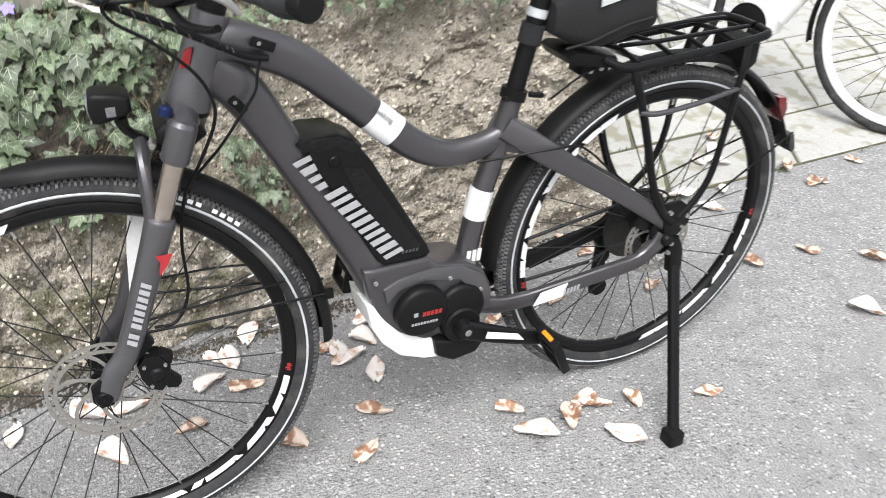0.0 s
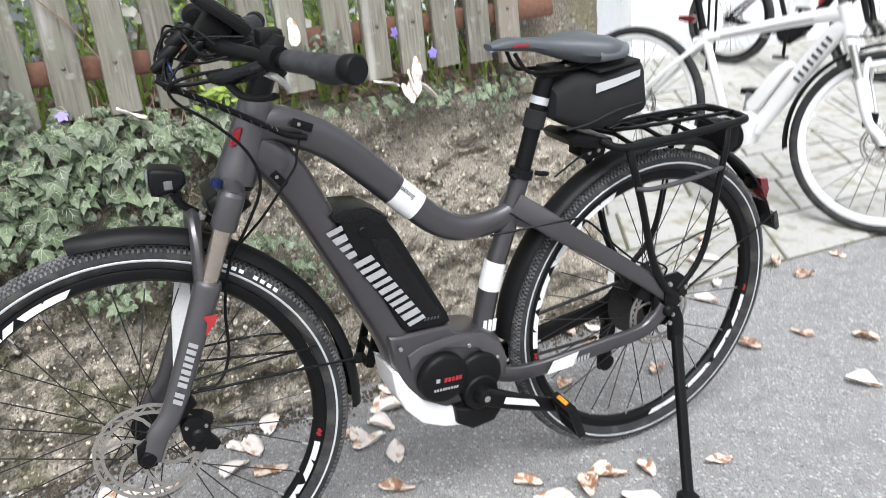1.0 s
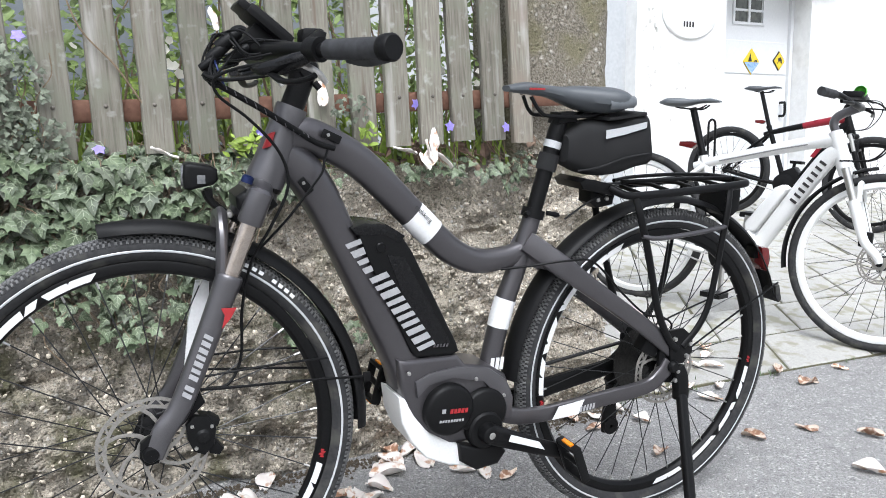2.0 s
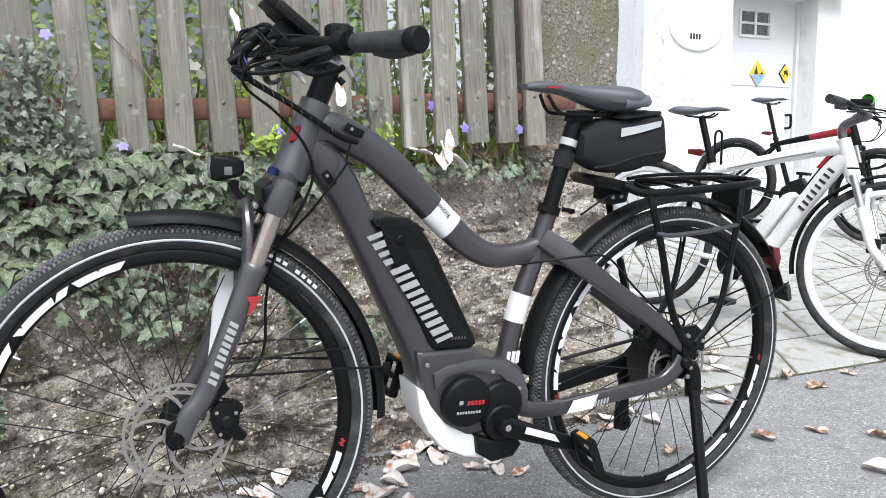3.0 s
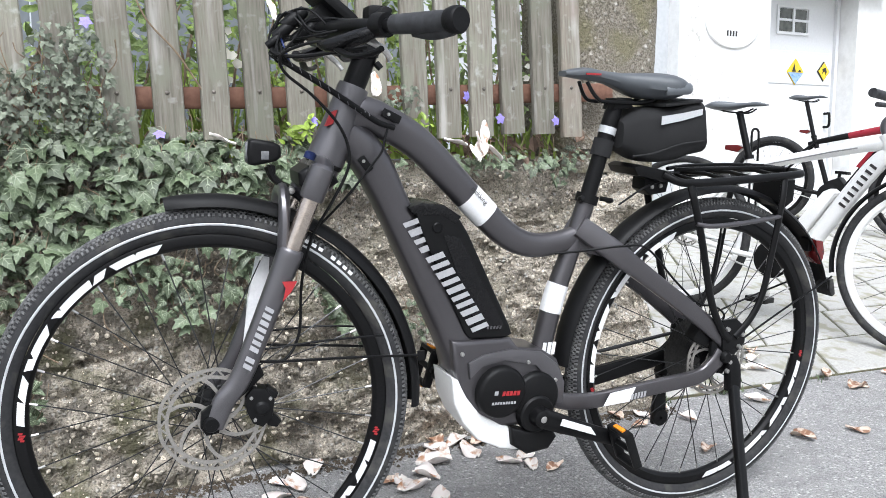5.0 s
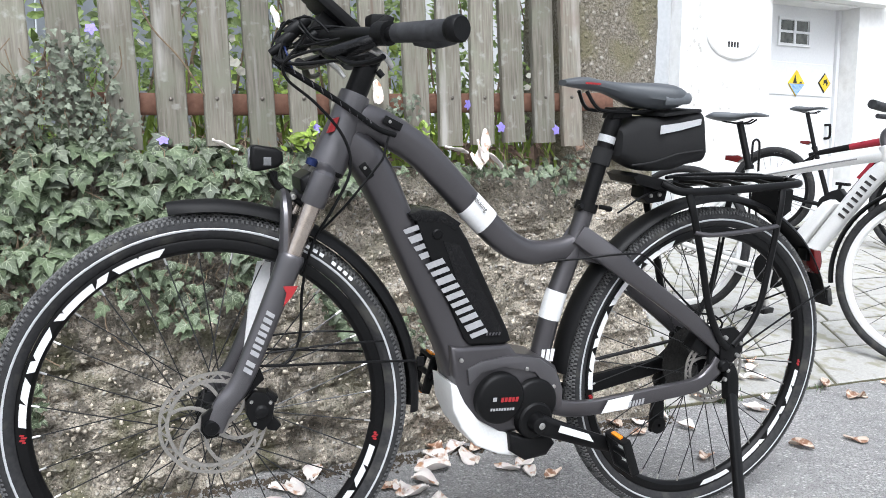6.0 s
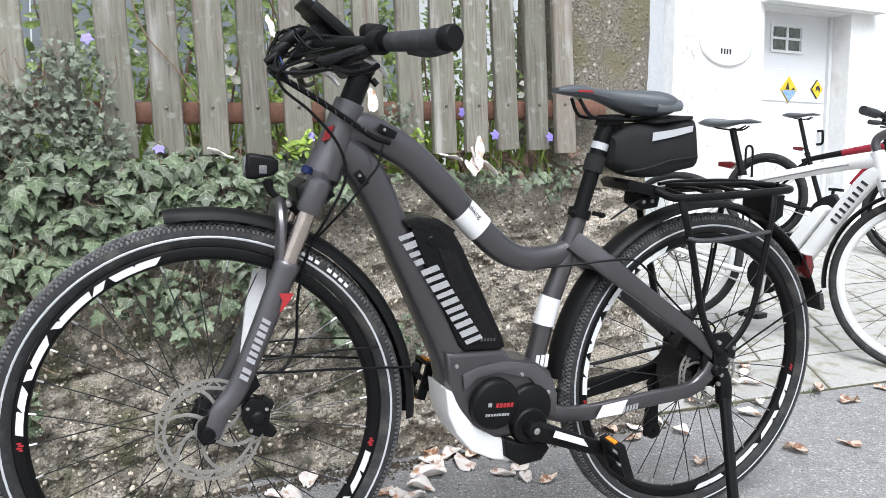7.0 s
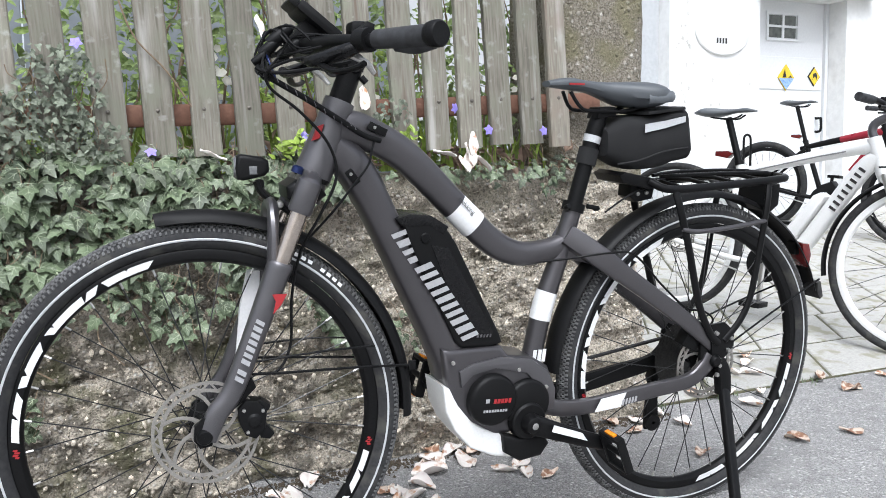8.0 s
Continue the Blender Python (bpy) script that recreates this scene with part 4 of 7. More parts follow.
def build_main_bike():
    b = thing("electric_bicycle", "anthracite grey electric trekking bicycle leaning on its kickstand", "bicycle", pose(0, 0, 0, LEAN))
    st = turn_about(HEAD_LO, AXIS, -6.0)

    # frame
    TT = [(0.236, 0, 0.862), (0.262, 0, 0.868), (0.300, 0, 0.856), (0.377, 0, 0.812), (0.487, 0, 0.709), (0.558, 0, 0.646), (0.617, 0, 0.620), (0.680, 0, 0.622), (0.728, 0, 0.636)]
    fr = part("frame", bent(TT, [0.028, 0.031, 0.031, 0.030, 0.028, 0.027, 0.025, 0.023, 0.022], 8, 16, lateral=[0.024, 0.024, 0.022, 0.019, 0.018, 0.018, 0.018, 0.018, 0.018], square=0.85), PAINT, b, "matt anthracite frame")
    part("head_tube", tube([on_axis(s) for s in (-0.006, 0.004, 0.03, 0.07, 0.11, 0.128, 0.134)], [0.0335, 0.034, 0.0315, 0.029, 0.0275, 0.0275, 0.0265], 24), PAINT_GREY, fr)
    part("headset_ring", tube([on_axis(s) for s in (-0.014, -0.008, -0.006)], [0.031, 0.033, 0.033], 24), BLACK, fr)
    DT = [(0.232, 0, 0.835), (0.262, 0, 0.808), (0.288, 0, 0.772), (0.312, 0, 0.728), (0.346, 0, 0.660), (0.40, 0, 0.555), (0.452, 0, 0.455), (0.478, 0, 0.40)]
    part("down_tube", bent(DT, [0.030, 0.034, 0.034, 0.032, 0.031, 0.033, 0.036, 0.04], 8, 16, lateral=[0.024, 0.028, 0.031, 0.033, 0.035, 0.036, 0.037, 0.038], square=0.7), PAINT, fr)
    ST = [(0.648, 0, 0.345), (0.662, 0, 0.42), (0.683, 0, 0.515), (0.712, 0, 0.60), (0.745, 0, 0.712)]
    part("seat_tube", bent(ST, [0.021, 0.021, 0.021, 0.0195, 0.0185], 8, 16), PAINT, fr)
    for s in (-1, 1):
        SS = [(0.722, s * 0.012, 0.655), (0.76, s * 0.03, 0.628), (0.80, s * 0.047, 0.599), (0.877, s * 0.056, 0.546), (0.96, s * 0.062, 0.49), (1.03, s * 0.067, 0.440), (1.080, s * 0.068, 0.403)]
        part("seat_stay", bent(SS, [0.022, 0.023, 0.022, 0.019, 0.018, 0.018, 0.019], 6, 12, lateral=[0.014, 0.012, 0.010, 0.009, 0.009, 0.008, 0.007], square=0.45), PAINT, fr)
        CS = [(0.655, s * 0.036, 0.315), (0.70, s * 0.045, 0.299), (0.76, s * 0.05, 0.296), (0.823, s * 0.056, 0.303), (0.92, s * 0.063, 0.314), (1.015, s * 0.068, 0.326), (1.055, s * 0.069, 0.35), (1.075, s * 0.069, 0.375)]
        part("chain_stay", bent(CS, [0.019, 0.017, 0.0165, 0.0165, 0.0165, 0.0165, 0.018, 0.02] if s < 0 else [0.021, 0.021, 0.021, 0.021, 0.020, 0.018, 0.018, 0.02], 6, 12, lateral=0.009, square=0.5), PAINT if s < 0 else BLACK, fr, "" if s < 0 else "black guard on the drive side stay")
        part("dropout", prism([(1.05, 0.33), (1.085, 0.325), (1.098, 0.345), (1.10, 0.375), (1.085, 0.41), (1.06, 0.42), (1.045, 0.40)], s * 0.064 - 0.005, s * 0.064 + 0.005, 0.002), BLACK, fr)
    # gusset from the seat tube to the stays
    part("stay_bridge", prism([(0.715, 0.61), (0.745, 0.60), (0.80, 0.585), (0.79, 0.61), (0.745, 0.648), (0.728, 0.66)], -0.017, 0.017, 0.004), PAINT, fr)
    # white bands
    def band(path, i0, i1, grow, mat, name, lab, lat=None):
        pts = spline(path, 8)[i0:i1]
        return part(name, tube(pts, grow, 16, lateral=lat, square=0.85, cap=False), mat, fr, lab)
    band(TT, 31, 36, 0.0286, DECAL, "white_band", "white band on the top tube", 0.0192)
    band(ST, 13, 19, 0.0213, DECAL, "white_band", "white band on the seat tube")
    txt = bpy.data.curves.new("trekking", "FONT")
    txt.body = "trekking"
    txt.size = 0.0135
    txt.extrude = 0.0002
    tob = new("lettering_curve", txt)
    bpy.context.view_layer.update()
    me = bpy.data.meshes.new_from_object(tob.evaluated_get(bpy.context.evaluated_depsgraph_get()))
    bpy.data.objects.remove(tob)
    me.materials.append(INK)
    ang = math.atan2(0.709 - 0.812, 0.487 - 0.377)
    ob = new("lettering", me)
    ob.parent = fr
    me.transform(Matrix.Translation((0.472, -0.0212, 0.7345)) @ Matrix.Rotation(-ang, 4, "Y") @ Matrix.Rotation(radians(90), 4, "X"))
    bm = bmesh.new()
    for i in range(3):
        prism_into(bm, [(0.648 + i * 0.011, 0.395), (0.656 + i * 0.011, 0.394), (0.659 + i * 0.011, 0.42), (0.651 + i * 0.011, 0.421)], -0.0222 + 0.001 * abs(i - 1), -0.0212 + 0.001 * abs(i - 1))
    part("white_label", bm, DECAL, fr, smooth=False)
    bm = bmesh.new()
    prism_into(bm, [(0.775, 0.287), (0.84, 0.290), (0.853, 0.320), (0.79, 0.314)], -0.0685, -0.0675)
    lb = part("white_label", bm, DECAL, fr, "white label on the chain stay", smooth=False)
    bm = bmesh.new()
    bars_into(bm, 0.842, 0.2935, 1, 0.10, 5, 0.012, 0.005, 0.003, -0.0690)
    part("lettering", bm, SILVER, fr, smooth=False)
    # red head badge
    part("head_badge", prism([(0.190, 0.846), (0.200, 0.870), (0.211, 0.874), (0.203, 0.850)], -0.0262, -0.018), RED, fr, smooth=False)
    # inlet plates for the cables
    for x, z, a, w in ((0.262, 0.782, -52, 0.015), (0.308, 0.866, -24, 0.018)):
        bm = box(-w, w, -0.003, 0.003, -0.0075, 0.0075, 0.002)
        pl = part("cable_port", bm, PLASTIC, fr, matrix=pose(x, -0.0285, z, 0, -a, 0))
        bm = bmesh.new()
        lathe_into(bm, [(0.0004, -0.0048), (0.0028, -0.0046), (0.0034, -0.002)], 0, 0, 12)
        part("screw", bm, STEEL, pl, matrix=pose(-0.007, 0, 0))
    # battery and motor
    bat = part("battery", prism([(0.352, 0.703), (0.372, 0.712), (0.408, 0.706), (0.442, 0.684), (0.462, 0.655), (0.560, 0.470), (0.566, 0.452), (0.552, 0.446), (0.476, 0.450), (0.464, 0.462), (0.372, 0.652)], -0.041, 0.041, 0.006, segments=3), PLASTIC, b, "black battery pack on the down tube")
    part("top_cap", prism([(0.340, 0.706), (0.366, 0.714), (0.410, 0.709), (0.446, 0.687), (0.434, 0.672), (0.405, 0.69), (0.37, 0.69), (0.35, 0.694)], -0.0425, 0.0425, 0.004), GLOSS, bat)
    part("lock", lathe([(0.0004, -0.0445), (0.008, -0.0445), (0.010, -0.0425), (0.010, -0.040)], 0.398, 0.668, 18), BLACK, bat)
    part("side_panel", prism([(0.41, 0.655), (0.445, 0.648), (0.545, 0.475), (0.54, 0.465), (0.487, 0.468)], -0.0428, -0.0408, 0.001), GLOSS, bat)
    ux, uz = Vector((0.57, -0.822)).normalized()
    brand_mark(fr, SILVER, 0.331, 0.677, ux, uz, (0.010, 0.014, 0.010, 0.012), 0.034, 0.0075, -0.0380, 0.3, "silver block of a brand mark")
    brand_mark(bat, SILVER, 0.331 + ux * 0.078, 0.677 + uz * 0.078, ux, uz, (0.012, 0.010, 0.014, 0.010, 0.012, 0.010, 0.010, 0.012, 0.014, 0.010), 0.034, 0.0075, -0.0434, 0.3, "silver block of a brand mark")
    bm = bmesh.new()
    bars_into(bm, 0.508, 0.468, 0.97, -0.05, 5, 0.006, 0.004, 0.003, -0.0435)
    part("charge_lights", bm, PAINT_GREY, bat, smooth=False)
    mot = part("motor_housing", prism([(0.434, 0.452), (0.452, 0.448), (0.562, 0.446), (0.580, 0.425), (0.640, 0.412), (0.672, 0.392), (0.690, 0.352), (0.694, 0.315), (0.675, 0.292), (0.62, 0.262), (0.55, 0.262), (0.49, 0.30), (0.455, 0.352), (0.442, 0.40)], -0.045, 0.045, 0.010, segments=3), PAINT, b, "grey motor housing at the cranks")
    part("shoulder_cover", prism([(0.47, 0.405), (0.50, 0.418), (0.56, 0.425), (0.63, 0.413), (0.668, 0.385), (0.688, 0.345), (0.688, 0.30), (0.664, 0.30), (0.655, 0.345), (0.62, 0.385), (0.55, 0.403), (0.50, 0.395), (0.475, 0.372)], -0.052, -0.044, 0.004), PAINT_GREY, mot)
    part("motor_cover", lathe([(0.0004, -0.067), (0.044, -0.066), (0.0495, -0.063), (0.0525, -0.058), (0.0525, -0.045)], 0.541, 0.341, 40), PLASTIC, mot, "round black motor cover")
    part("drive_cover", lathe([(0.0004, -0.060), (0.044, -0.0595), (0.049, -0.056), (0.051, -0.050), (0.051, -0.044)], 0.622, 0.322, 40), PLASTIC, mot)
    part("crank_boss", lathe([(0.0004, -0.066), (0.034, -0.0655), (0.038, -0.062), (0.040, -0.044)], 0.622, 0.288, 36), PLASTIC, mot)
    part("lower_cover", prism([(0.566, 0.266), (0.60, 0.254), (0.66, 0.252), (0.674, 0.232), (0.656, 0.208), (0.606, 0.203), (0.572, 0.226)], -0.060, -0.03, 0.008, segments=3), PLASTIC, mot)
    bm = bmesh.new()
    bars_into(bm, 0.537, 0.338, 1, -0.06, 5, 0.009, 0.006, 0.002, -0.0672, 0.1)
    part("badge", bm, RED, mot, "small red lettering", smooth=False)
    bm = bmesh.new()
    bars_into(bm, 0.515, 0.322, 1, -0.06, 9, 0.005, 0.004, 0.002, -0.0672, 0.1)
    bars_into(bm, 0.52, 0.341, 1, -0.06, 1, 0.008, 0.008, 0.002, -0.0672, 0.0)
    part("badge_text", bm, SILVER, mot, smooth=False)
    part("skid_plate", prism([(0.438, 0.378), (0.452, 0.372), (0.472, 0.334), (0.504, 0.296), (0.548, 0.270), (0.59, 0.252), (0.632, 0.226), (0.63, 0.213), (0.59, 0.210), (0.55, 0.219), (0.50, 0.243), (0.466, 0.283), (0.446, 0.325)], -0.046, 0.046, 0.005, segments=3), WHITE, mot, "white skid plate under the motor")
    for x, z in ((0.455, 0.425), (0.60, 0.395), (0.665, 0.352), (0.66, 0.32)):
        bm = bmesh.new()
        lathe_into(bm, [(0.0004, -0.0555), (0.0035, -0.055), (0.0045, -0.051)], x, z, 12)
        part("screw", bm, STEEL, mot)
    # cranks, pedals and chain
    for s in (-1, 1):
        bx, bz = 0.622, 0.286
        ca, sa = (math.cos(radians(-19)), math.sin(radians(-19))) if s < 0 else (-math.cos(radians(-19)), -math.sin(radians(-19)))
        ex, ez = bx + 0.165 * ca, bz + 0.165 * sa
        cr = part("crank", bent([(bx, s * 0.075, bz), (bx + 0.05 * ca, s * 0.088, bz + 0.05 * sa), (bx + 0.11 * ca, s * 0.098, bz + 0.11 * sa), (ex, s * 0.10, ez)], [0.021, 0.0185, 0.0165, 0.0155], 6, 12, lateral=[0.011, 0.008, 0.0065, 0.007], square=0.6), BLACK, b)
        bm = bmesh.new()
        lathe_into(bm, [(0.0004, s * 0.088), (0.012, s * 0.088), (0.017, s * 0.085), (0.021, s * 0.072), (0.021, s * 0.05)], bx, bz, 24)
        part("crank_bolt", bm, BLACK, cr)
        bm = bmesh.new()
        lathe_into(bm, [(0.0004, s * 0.0895), (0.005, s * 0.0895), (0.007, s * 0.0885)], bx, bz, 16)
        part("bolt_cap", bm, STEEL, cr)
        if s < 0:
            bm = bmesh.new()
            prism_into(bm, [(bx + 0.028 * ca - 0.015 * sa, bz + 0.028 * sa + 0.015 * ca), (bx + 0.10 * ca - 0.012 * sa, bz + 0.10 * sa + 0.012 * ca), (bx + 0.118 * ca - 0.002 * sa, bz + 0.118 * sa - 0.002 * ca), (bx + 0.028 * ca - 0.001 * sa, bz + 0.028 * sa + 0.001 * ca)], -0.107, -0.1055)
            part("crank_stripe", bm, DECAL, cr, "pale stripe on the crank", smooth=False)
        # pedal: a cage with a reflector on each edge
        pd = part("pedal", box(ex - 0.038, ex + 0.038, s * 0.115 - 0.005, s * 0.115 + 0.005, ez - 0.010, ez + 0.010, 0.004), PLASTIC, b, matrix=turn_about(Vector((ex, 0, ez)), Vector((0, 1, 0)), 68 if s < 0 else 105))
        part("cage", box(ex - 0.038, ex + 0.038, s * 0.172 - 0.004, s * 0.172 + 0.004, ez - 0.009, ez + 0.009, 0.003), PLASTIC, pd)
        for e in (-1, 1):
            bm = bmesh.new()
            box_into(bm, ex + e * 0.036 - 0.0045, ex + e * 0.036 + 0.0045, min(s * 0.11, s * 0.176), max(s * 0.11, s * 0.176), ez - 0.009, ez + 0.009, 0.003)
            cg = part("cage", bm, PLASTIC, pd)
            part("reflector", box(ex + e * 0.0415 - 0.003, ex + e * 0.0415 + 0.003, min(s * 0.128, s * 0.158), max(s * 0.128, s * 0.158), ez - 0.0045, ez + 0.0045, 0.001), AMBER, pd, "amber reflector")
        part("spindle", tube([(ex, s * 0.10, ez), (ex, s * 0.175, ez)], 0.0065, 14, side=(0, 0, 1)), PLASTIC, pd)
    # chain guard and drive side
    part("chain_ring", lathe([(0.02, 0.056), (0.034, 0.055), (0.036, 0.057), (0.034, 0.059), (0.02, 0.058)], 0.622, 0.286, 40), BLACK, b)
    bm = bmesh.new()
    tube_into(bm, spline([(0.622, 0.057, 0.250), (0.76, 0.054, 0.257), (0.99, 0.05, 0.262)], 16), 0.0045, 5, lateral=0.003)
    tube_into(bm, spline([(0.63, 0.057, 0.322), (0.80, 0.054, 0.355), (1.06, 0.048, 0.392)], 16), 0.0045, 5, lateral=0.003)
    part("chain", bm, SPOKE, b, "dull dark chain")

    # rear wheel, cassette, brake, derailleur
    rw = build_wheel(b, "rear_wheel", Matrix.Translation((BASE, 0, WC)), disc=0.08, disc_side=-1, spin=0.05, turn=7)
    for i in range(9):
        bm = bmesh.new()
        r = 0.082 - i * 0.0065
        y = 0.022 + i * 0.0042
        lathe_into(bm, [(0.015, y), (r - 0.004, y), (r, y + 0.0004), (r - 0.004, y + 0.0018), (0.015, y + 0.0018)], 0, 0, 44)
        part("sprocket", bm, SPROCKET, rw, "dark steel sprocket")
    dr = part("derailleur", prism([(1.045, 0.335), (1.075, 0.33), (1.08, 0.30), (1.06, 0.268), (1.03, 0.262), (1.02, 0.29)], 0.058, 0.085, 0.005), BLACK, b)
    part("cage", prism([(1.012, 0.285), (1.034, 0.282), (1.042, 0.20), (1.030, 0.165), (1.008, 0.168), (1.006, 0.20)], 0.052, 0.066, 0.004), BLACK, dr)
    for z, r in ((0.268, 0.018), (0.185, 0.020)):
        part("jockey_wheel", lathe([(0.004, 0.046), (r, 0.047), (r, 0.053), (0.004, 0.054)], 1.024, z, 20), PLASTIC, dr)
    part("caliper", box(1.005, 1.05, -0.062, -0.03, 0.392, 0.432, 0.006), BLACK, b, matrix=turn_about(Vector((1.03, 0, 0.41)), Vector((0, 1, 0)), 30))
    ax = part("axle_nut", lathe([(0.0004, -0.088), (0.010, -0.088), (0.014, -0.082), (0.014, -0.070)], BASE, WC + 0.015, 16), BLACK, b)
    part("frame_plate", prism([(1.06, 0.45), (1.10, 0.452), (1.128, 0.43), (1.130, 0.395), (1.105, 0.37), (1.07, 0.375)], -0.079, -0.070, 0.003), BLACK, b, "black plate with the rack's bolts")
    for x, z in ((1.075, 0.43), (1.118, 0.415), (1.112, 0.388), (1.09, 0.355), (1.085, 0.335)):
        part("bolt", lathe([(0.0004, -0.0855), (0.0045, -0.085), (0.0055, -0.079)], x, z, 10), STEEL, b)
    # kickstand
    ks = part("kickstand", bent([(1.096, -0.072, 0.362), (1.104, -0.076, 0.335), (1.107, -0.080, 0.29)], [0.015, 0.017, 0.017], 6, 12, lateral=[0.011, 0.013, 0.012], square=0.5), BLACK, b, "black kickstand that carries the bicycle")
    part("leg", bent([(1.107, -0.082, 0.30), (1.069, -0.149, 0.212), (1.03, -0.218, 0.12), (0.998, -0.275, 0.045)], [0.0135, 0.0125, 0.012, 0.012], 6, 12, lateral=[0.009, 0.009, 0.009, 0.009], square=0.6), BLACK, ks)
    part("foot", box(0.972, 1.006, -0.302, -0.266, 0.022, 0.056, 0.006), PLASTIC, ks)
    part("bolt", lathe([(0.0004, -0.0965), (0.006, -0.096), (0.007, -0.09)], 1.107, 0.283, 12), STEEL, ks)

    # front wheel and fork
    fw = build_wheel(b, "front_wheel", st @ Matrix.Translation((0, 0, WC)), disc=0.09, disc_side=-1, spin=0.02)
    fk = part("fork", tube([on_axis(s) for s in (-0.05, -0.02, -0.010)], [0.030, 0.030, 0.027], 20), PAINT_GREY, b, "suspension fork", matrix=st)
    for s in (-1, 1):
        y = 0.058 * s
        part("fork_crown", bent([on_axis(-0.018, 0.0, 0.004), on_axis(-0.022, y * 0.55, 0.008), on_axis(-0.034, y, 0.010)], [0.024, 0.024, 0.021], 5, 12, side=(0, 0, 1)), PAINT_GREY, fk)
        part("crown_leg", tube([on_axis(-0.012, y, 0.010), on_axis(-0.018, y, 0.010), on_axis(-0.070, y, 0.010), on_axis(-0.074, y, 0.010)], [0.016, 0.021, 0.021, 0.019], 18), PAINT_GREY, fk)
        part("stanchion", tube([on_axis(-0.07, y, 0.010), on_axis(-0.18, y, 0.010)], 0.0152, 18), CHAMPAGNE, fk, "bronze stanchion tube")
        low = [on_axis(-0.162, y, 0.010), on_axis(-0.172, y, 0.010), on_axis(-0.21, y, 0.010), on_axis(-0.32, y, 0.010), on_axis(-0.40, y, 0.012), (0.017, y * 1.04, 0.385), (0.0, y * 1.06, 0.343)]
        # near leg in the lighter grey, far leg in the darker tone
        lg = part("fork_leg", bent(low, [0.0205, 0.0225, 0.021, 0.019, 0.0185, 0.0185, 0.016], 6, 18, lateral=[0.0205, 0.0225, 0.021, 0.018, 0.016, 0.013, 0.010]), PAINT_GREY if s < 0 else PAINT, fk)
        part("axle_cap", lathe([(0.0004, s * 0.074), (0.011, s * 0.074), (0.014, s * 0.070), (0.014, s * 0.05)], -0.004, 0.350, 18), BLACK, lg)
        part("axle_lug", prism([(-0.02, 0.37), (0.0, 0.385), (0.015, 0.36), (0.008, 0.333), (-0.012, 0.33), (-0.022, 0.345)], y * 1.05 - 0.006, y * 1.05 + 0.006, 0.002), BLACK, lg)
        if s < 0:
            bm = bmesh.new()
            prism_into(bm, [(0.112, 0.590), (0.137, 0.590), (0.127, 0.572), (0.113, 0.556), (0.118, 0.578)], -0.0795, -0.0785)
            part("red_mark", bm, RED, lg, smooth=False)
            vx, vz = AXIS.x, AXIS.z
            brand_mark(lg, SILVER, 0.060, 0.440, vx, vz, (0.008, 0.008), 0.0155, 0.0040, -0.0775, 0.2)
            brand_mark(lg, SILVER, 0.060 + vx * 0.031, 0.440 + vz * 0.031, vx, vz, (0.008, 0.007, 0.008, 0.007, 0.008, 0.008, 0.007), 0.0155, 0.0042, -0.0775, 0.2)
    # light panel on the far leg's inner side
    bm = bmesh.new()
    prism_into(bm, [(0.084, 0.612), (0.106, 0.612), (0.104, 0.573), (0.078, 0.492), (0.058, 0.452), (0.069, 0.543)], 0.036, 0.056)
    part("leg_panel", bm, DECAL, fk, "pale panel on the far fork leg", smooth=False)
    # arch between the legs
    part("fork_arch", bent([on_axis(-0.17, -0.055, 0.022), on_axis(-0.11, -0.050, 0.042), on_axis(-0.082, -0.03, 0.05), on_axis(-0.076, 0, 0.052), on_axis(-0.082, 0.03, 0.05), on_axis(-0.11, 0.05, 0.042), on_axis(-0.17, 0.055, 0.022)], [0.016, 0.014, 0.013, 0.013, 0.013, 0.014, 0.016], 6, 10, lateral=0.010, side=(1, 0, 0.4)), PAINT_GREY, fk, "grey fork arch")
    part("crown_block", prism([(0.144, 0.768), (0.162, 0.780), (0.198, 0.778), (0.214, 0.752), (0.180, 0.728), (0.158, 0.736), (0.146, 0.748)], -0.052, 0.062, 0.012, segments=3), BLACK, fk, "dark fork crown")
    # knob on the crown
    part("lockout_knob", tube([on_axis(-0.012, -0.050, 0.036), on_axis(-0.002, -0.050, 0.036), on_axis(0.001, -0.050, 0.036)], [0.010, 0.010, 0.007], 16), BLUE, fk, "blue lockout knob")
    # front brake
    cp = part("caliper", prism([(0.052, 0.390), (0.066, 0.406), (0.088, 0.402), (0.102, 0.382), (0.098, 0.352), (0.082, 0.334), (0.064, 0.342), (0.054, 0.364)], -0.062, -0.028, 0.005), BLACK, fk)
    part("piston_cover", lathe([(0.0004, -0.067), (0.009, -0.066), (0.013, -0.062), (0.013, -0.058)], 0.080, 0.368, 18), PLASTIC, cp)
    for x, z in ((0.062, 0.388), (0.068, 0.349), (0.094, 0.385)):
        part("bolt", lathe([(0.0004, -0.0655), (0.0028, -0.065), (0.0036, -0.061)], x, z, 10), STEEL, cp)
    part("fin", prism([(0.076, 0.396), (0.092, 0.404), (0.108, 0.392), (0.104, 0.382), (0.086, 0.388)], -0.058, -0.034, 0.002), PLASTIC, cp)
    part("lower_arm", prism([(0.084, 0.354), (0.100, 0.358), (0.114, 0.340), (0.106, 0.330), (0.090, 0.334)], -0.056, -0.036, 0.003), BLACK, cp)
    part("mount", prism([(0.03, 0.375), (0.06, 0.40), (0.085, 0.425), (0.075, 0.45), (0.055, 0.44), (0.035, 0.41)], -0.056, -0.040, 0.003), BLACK, cp)
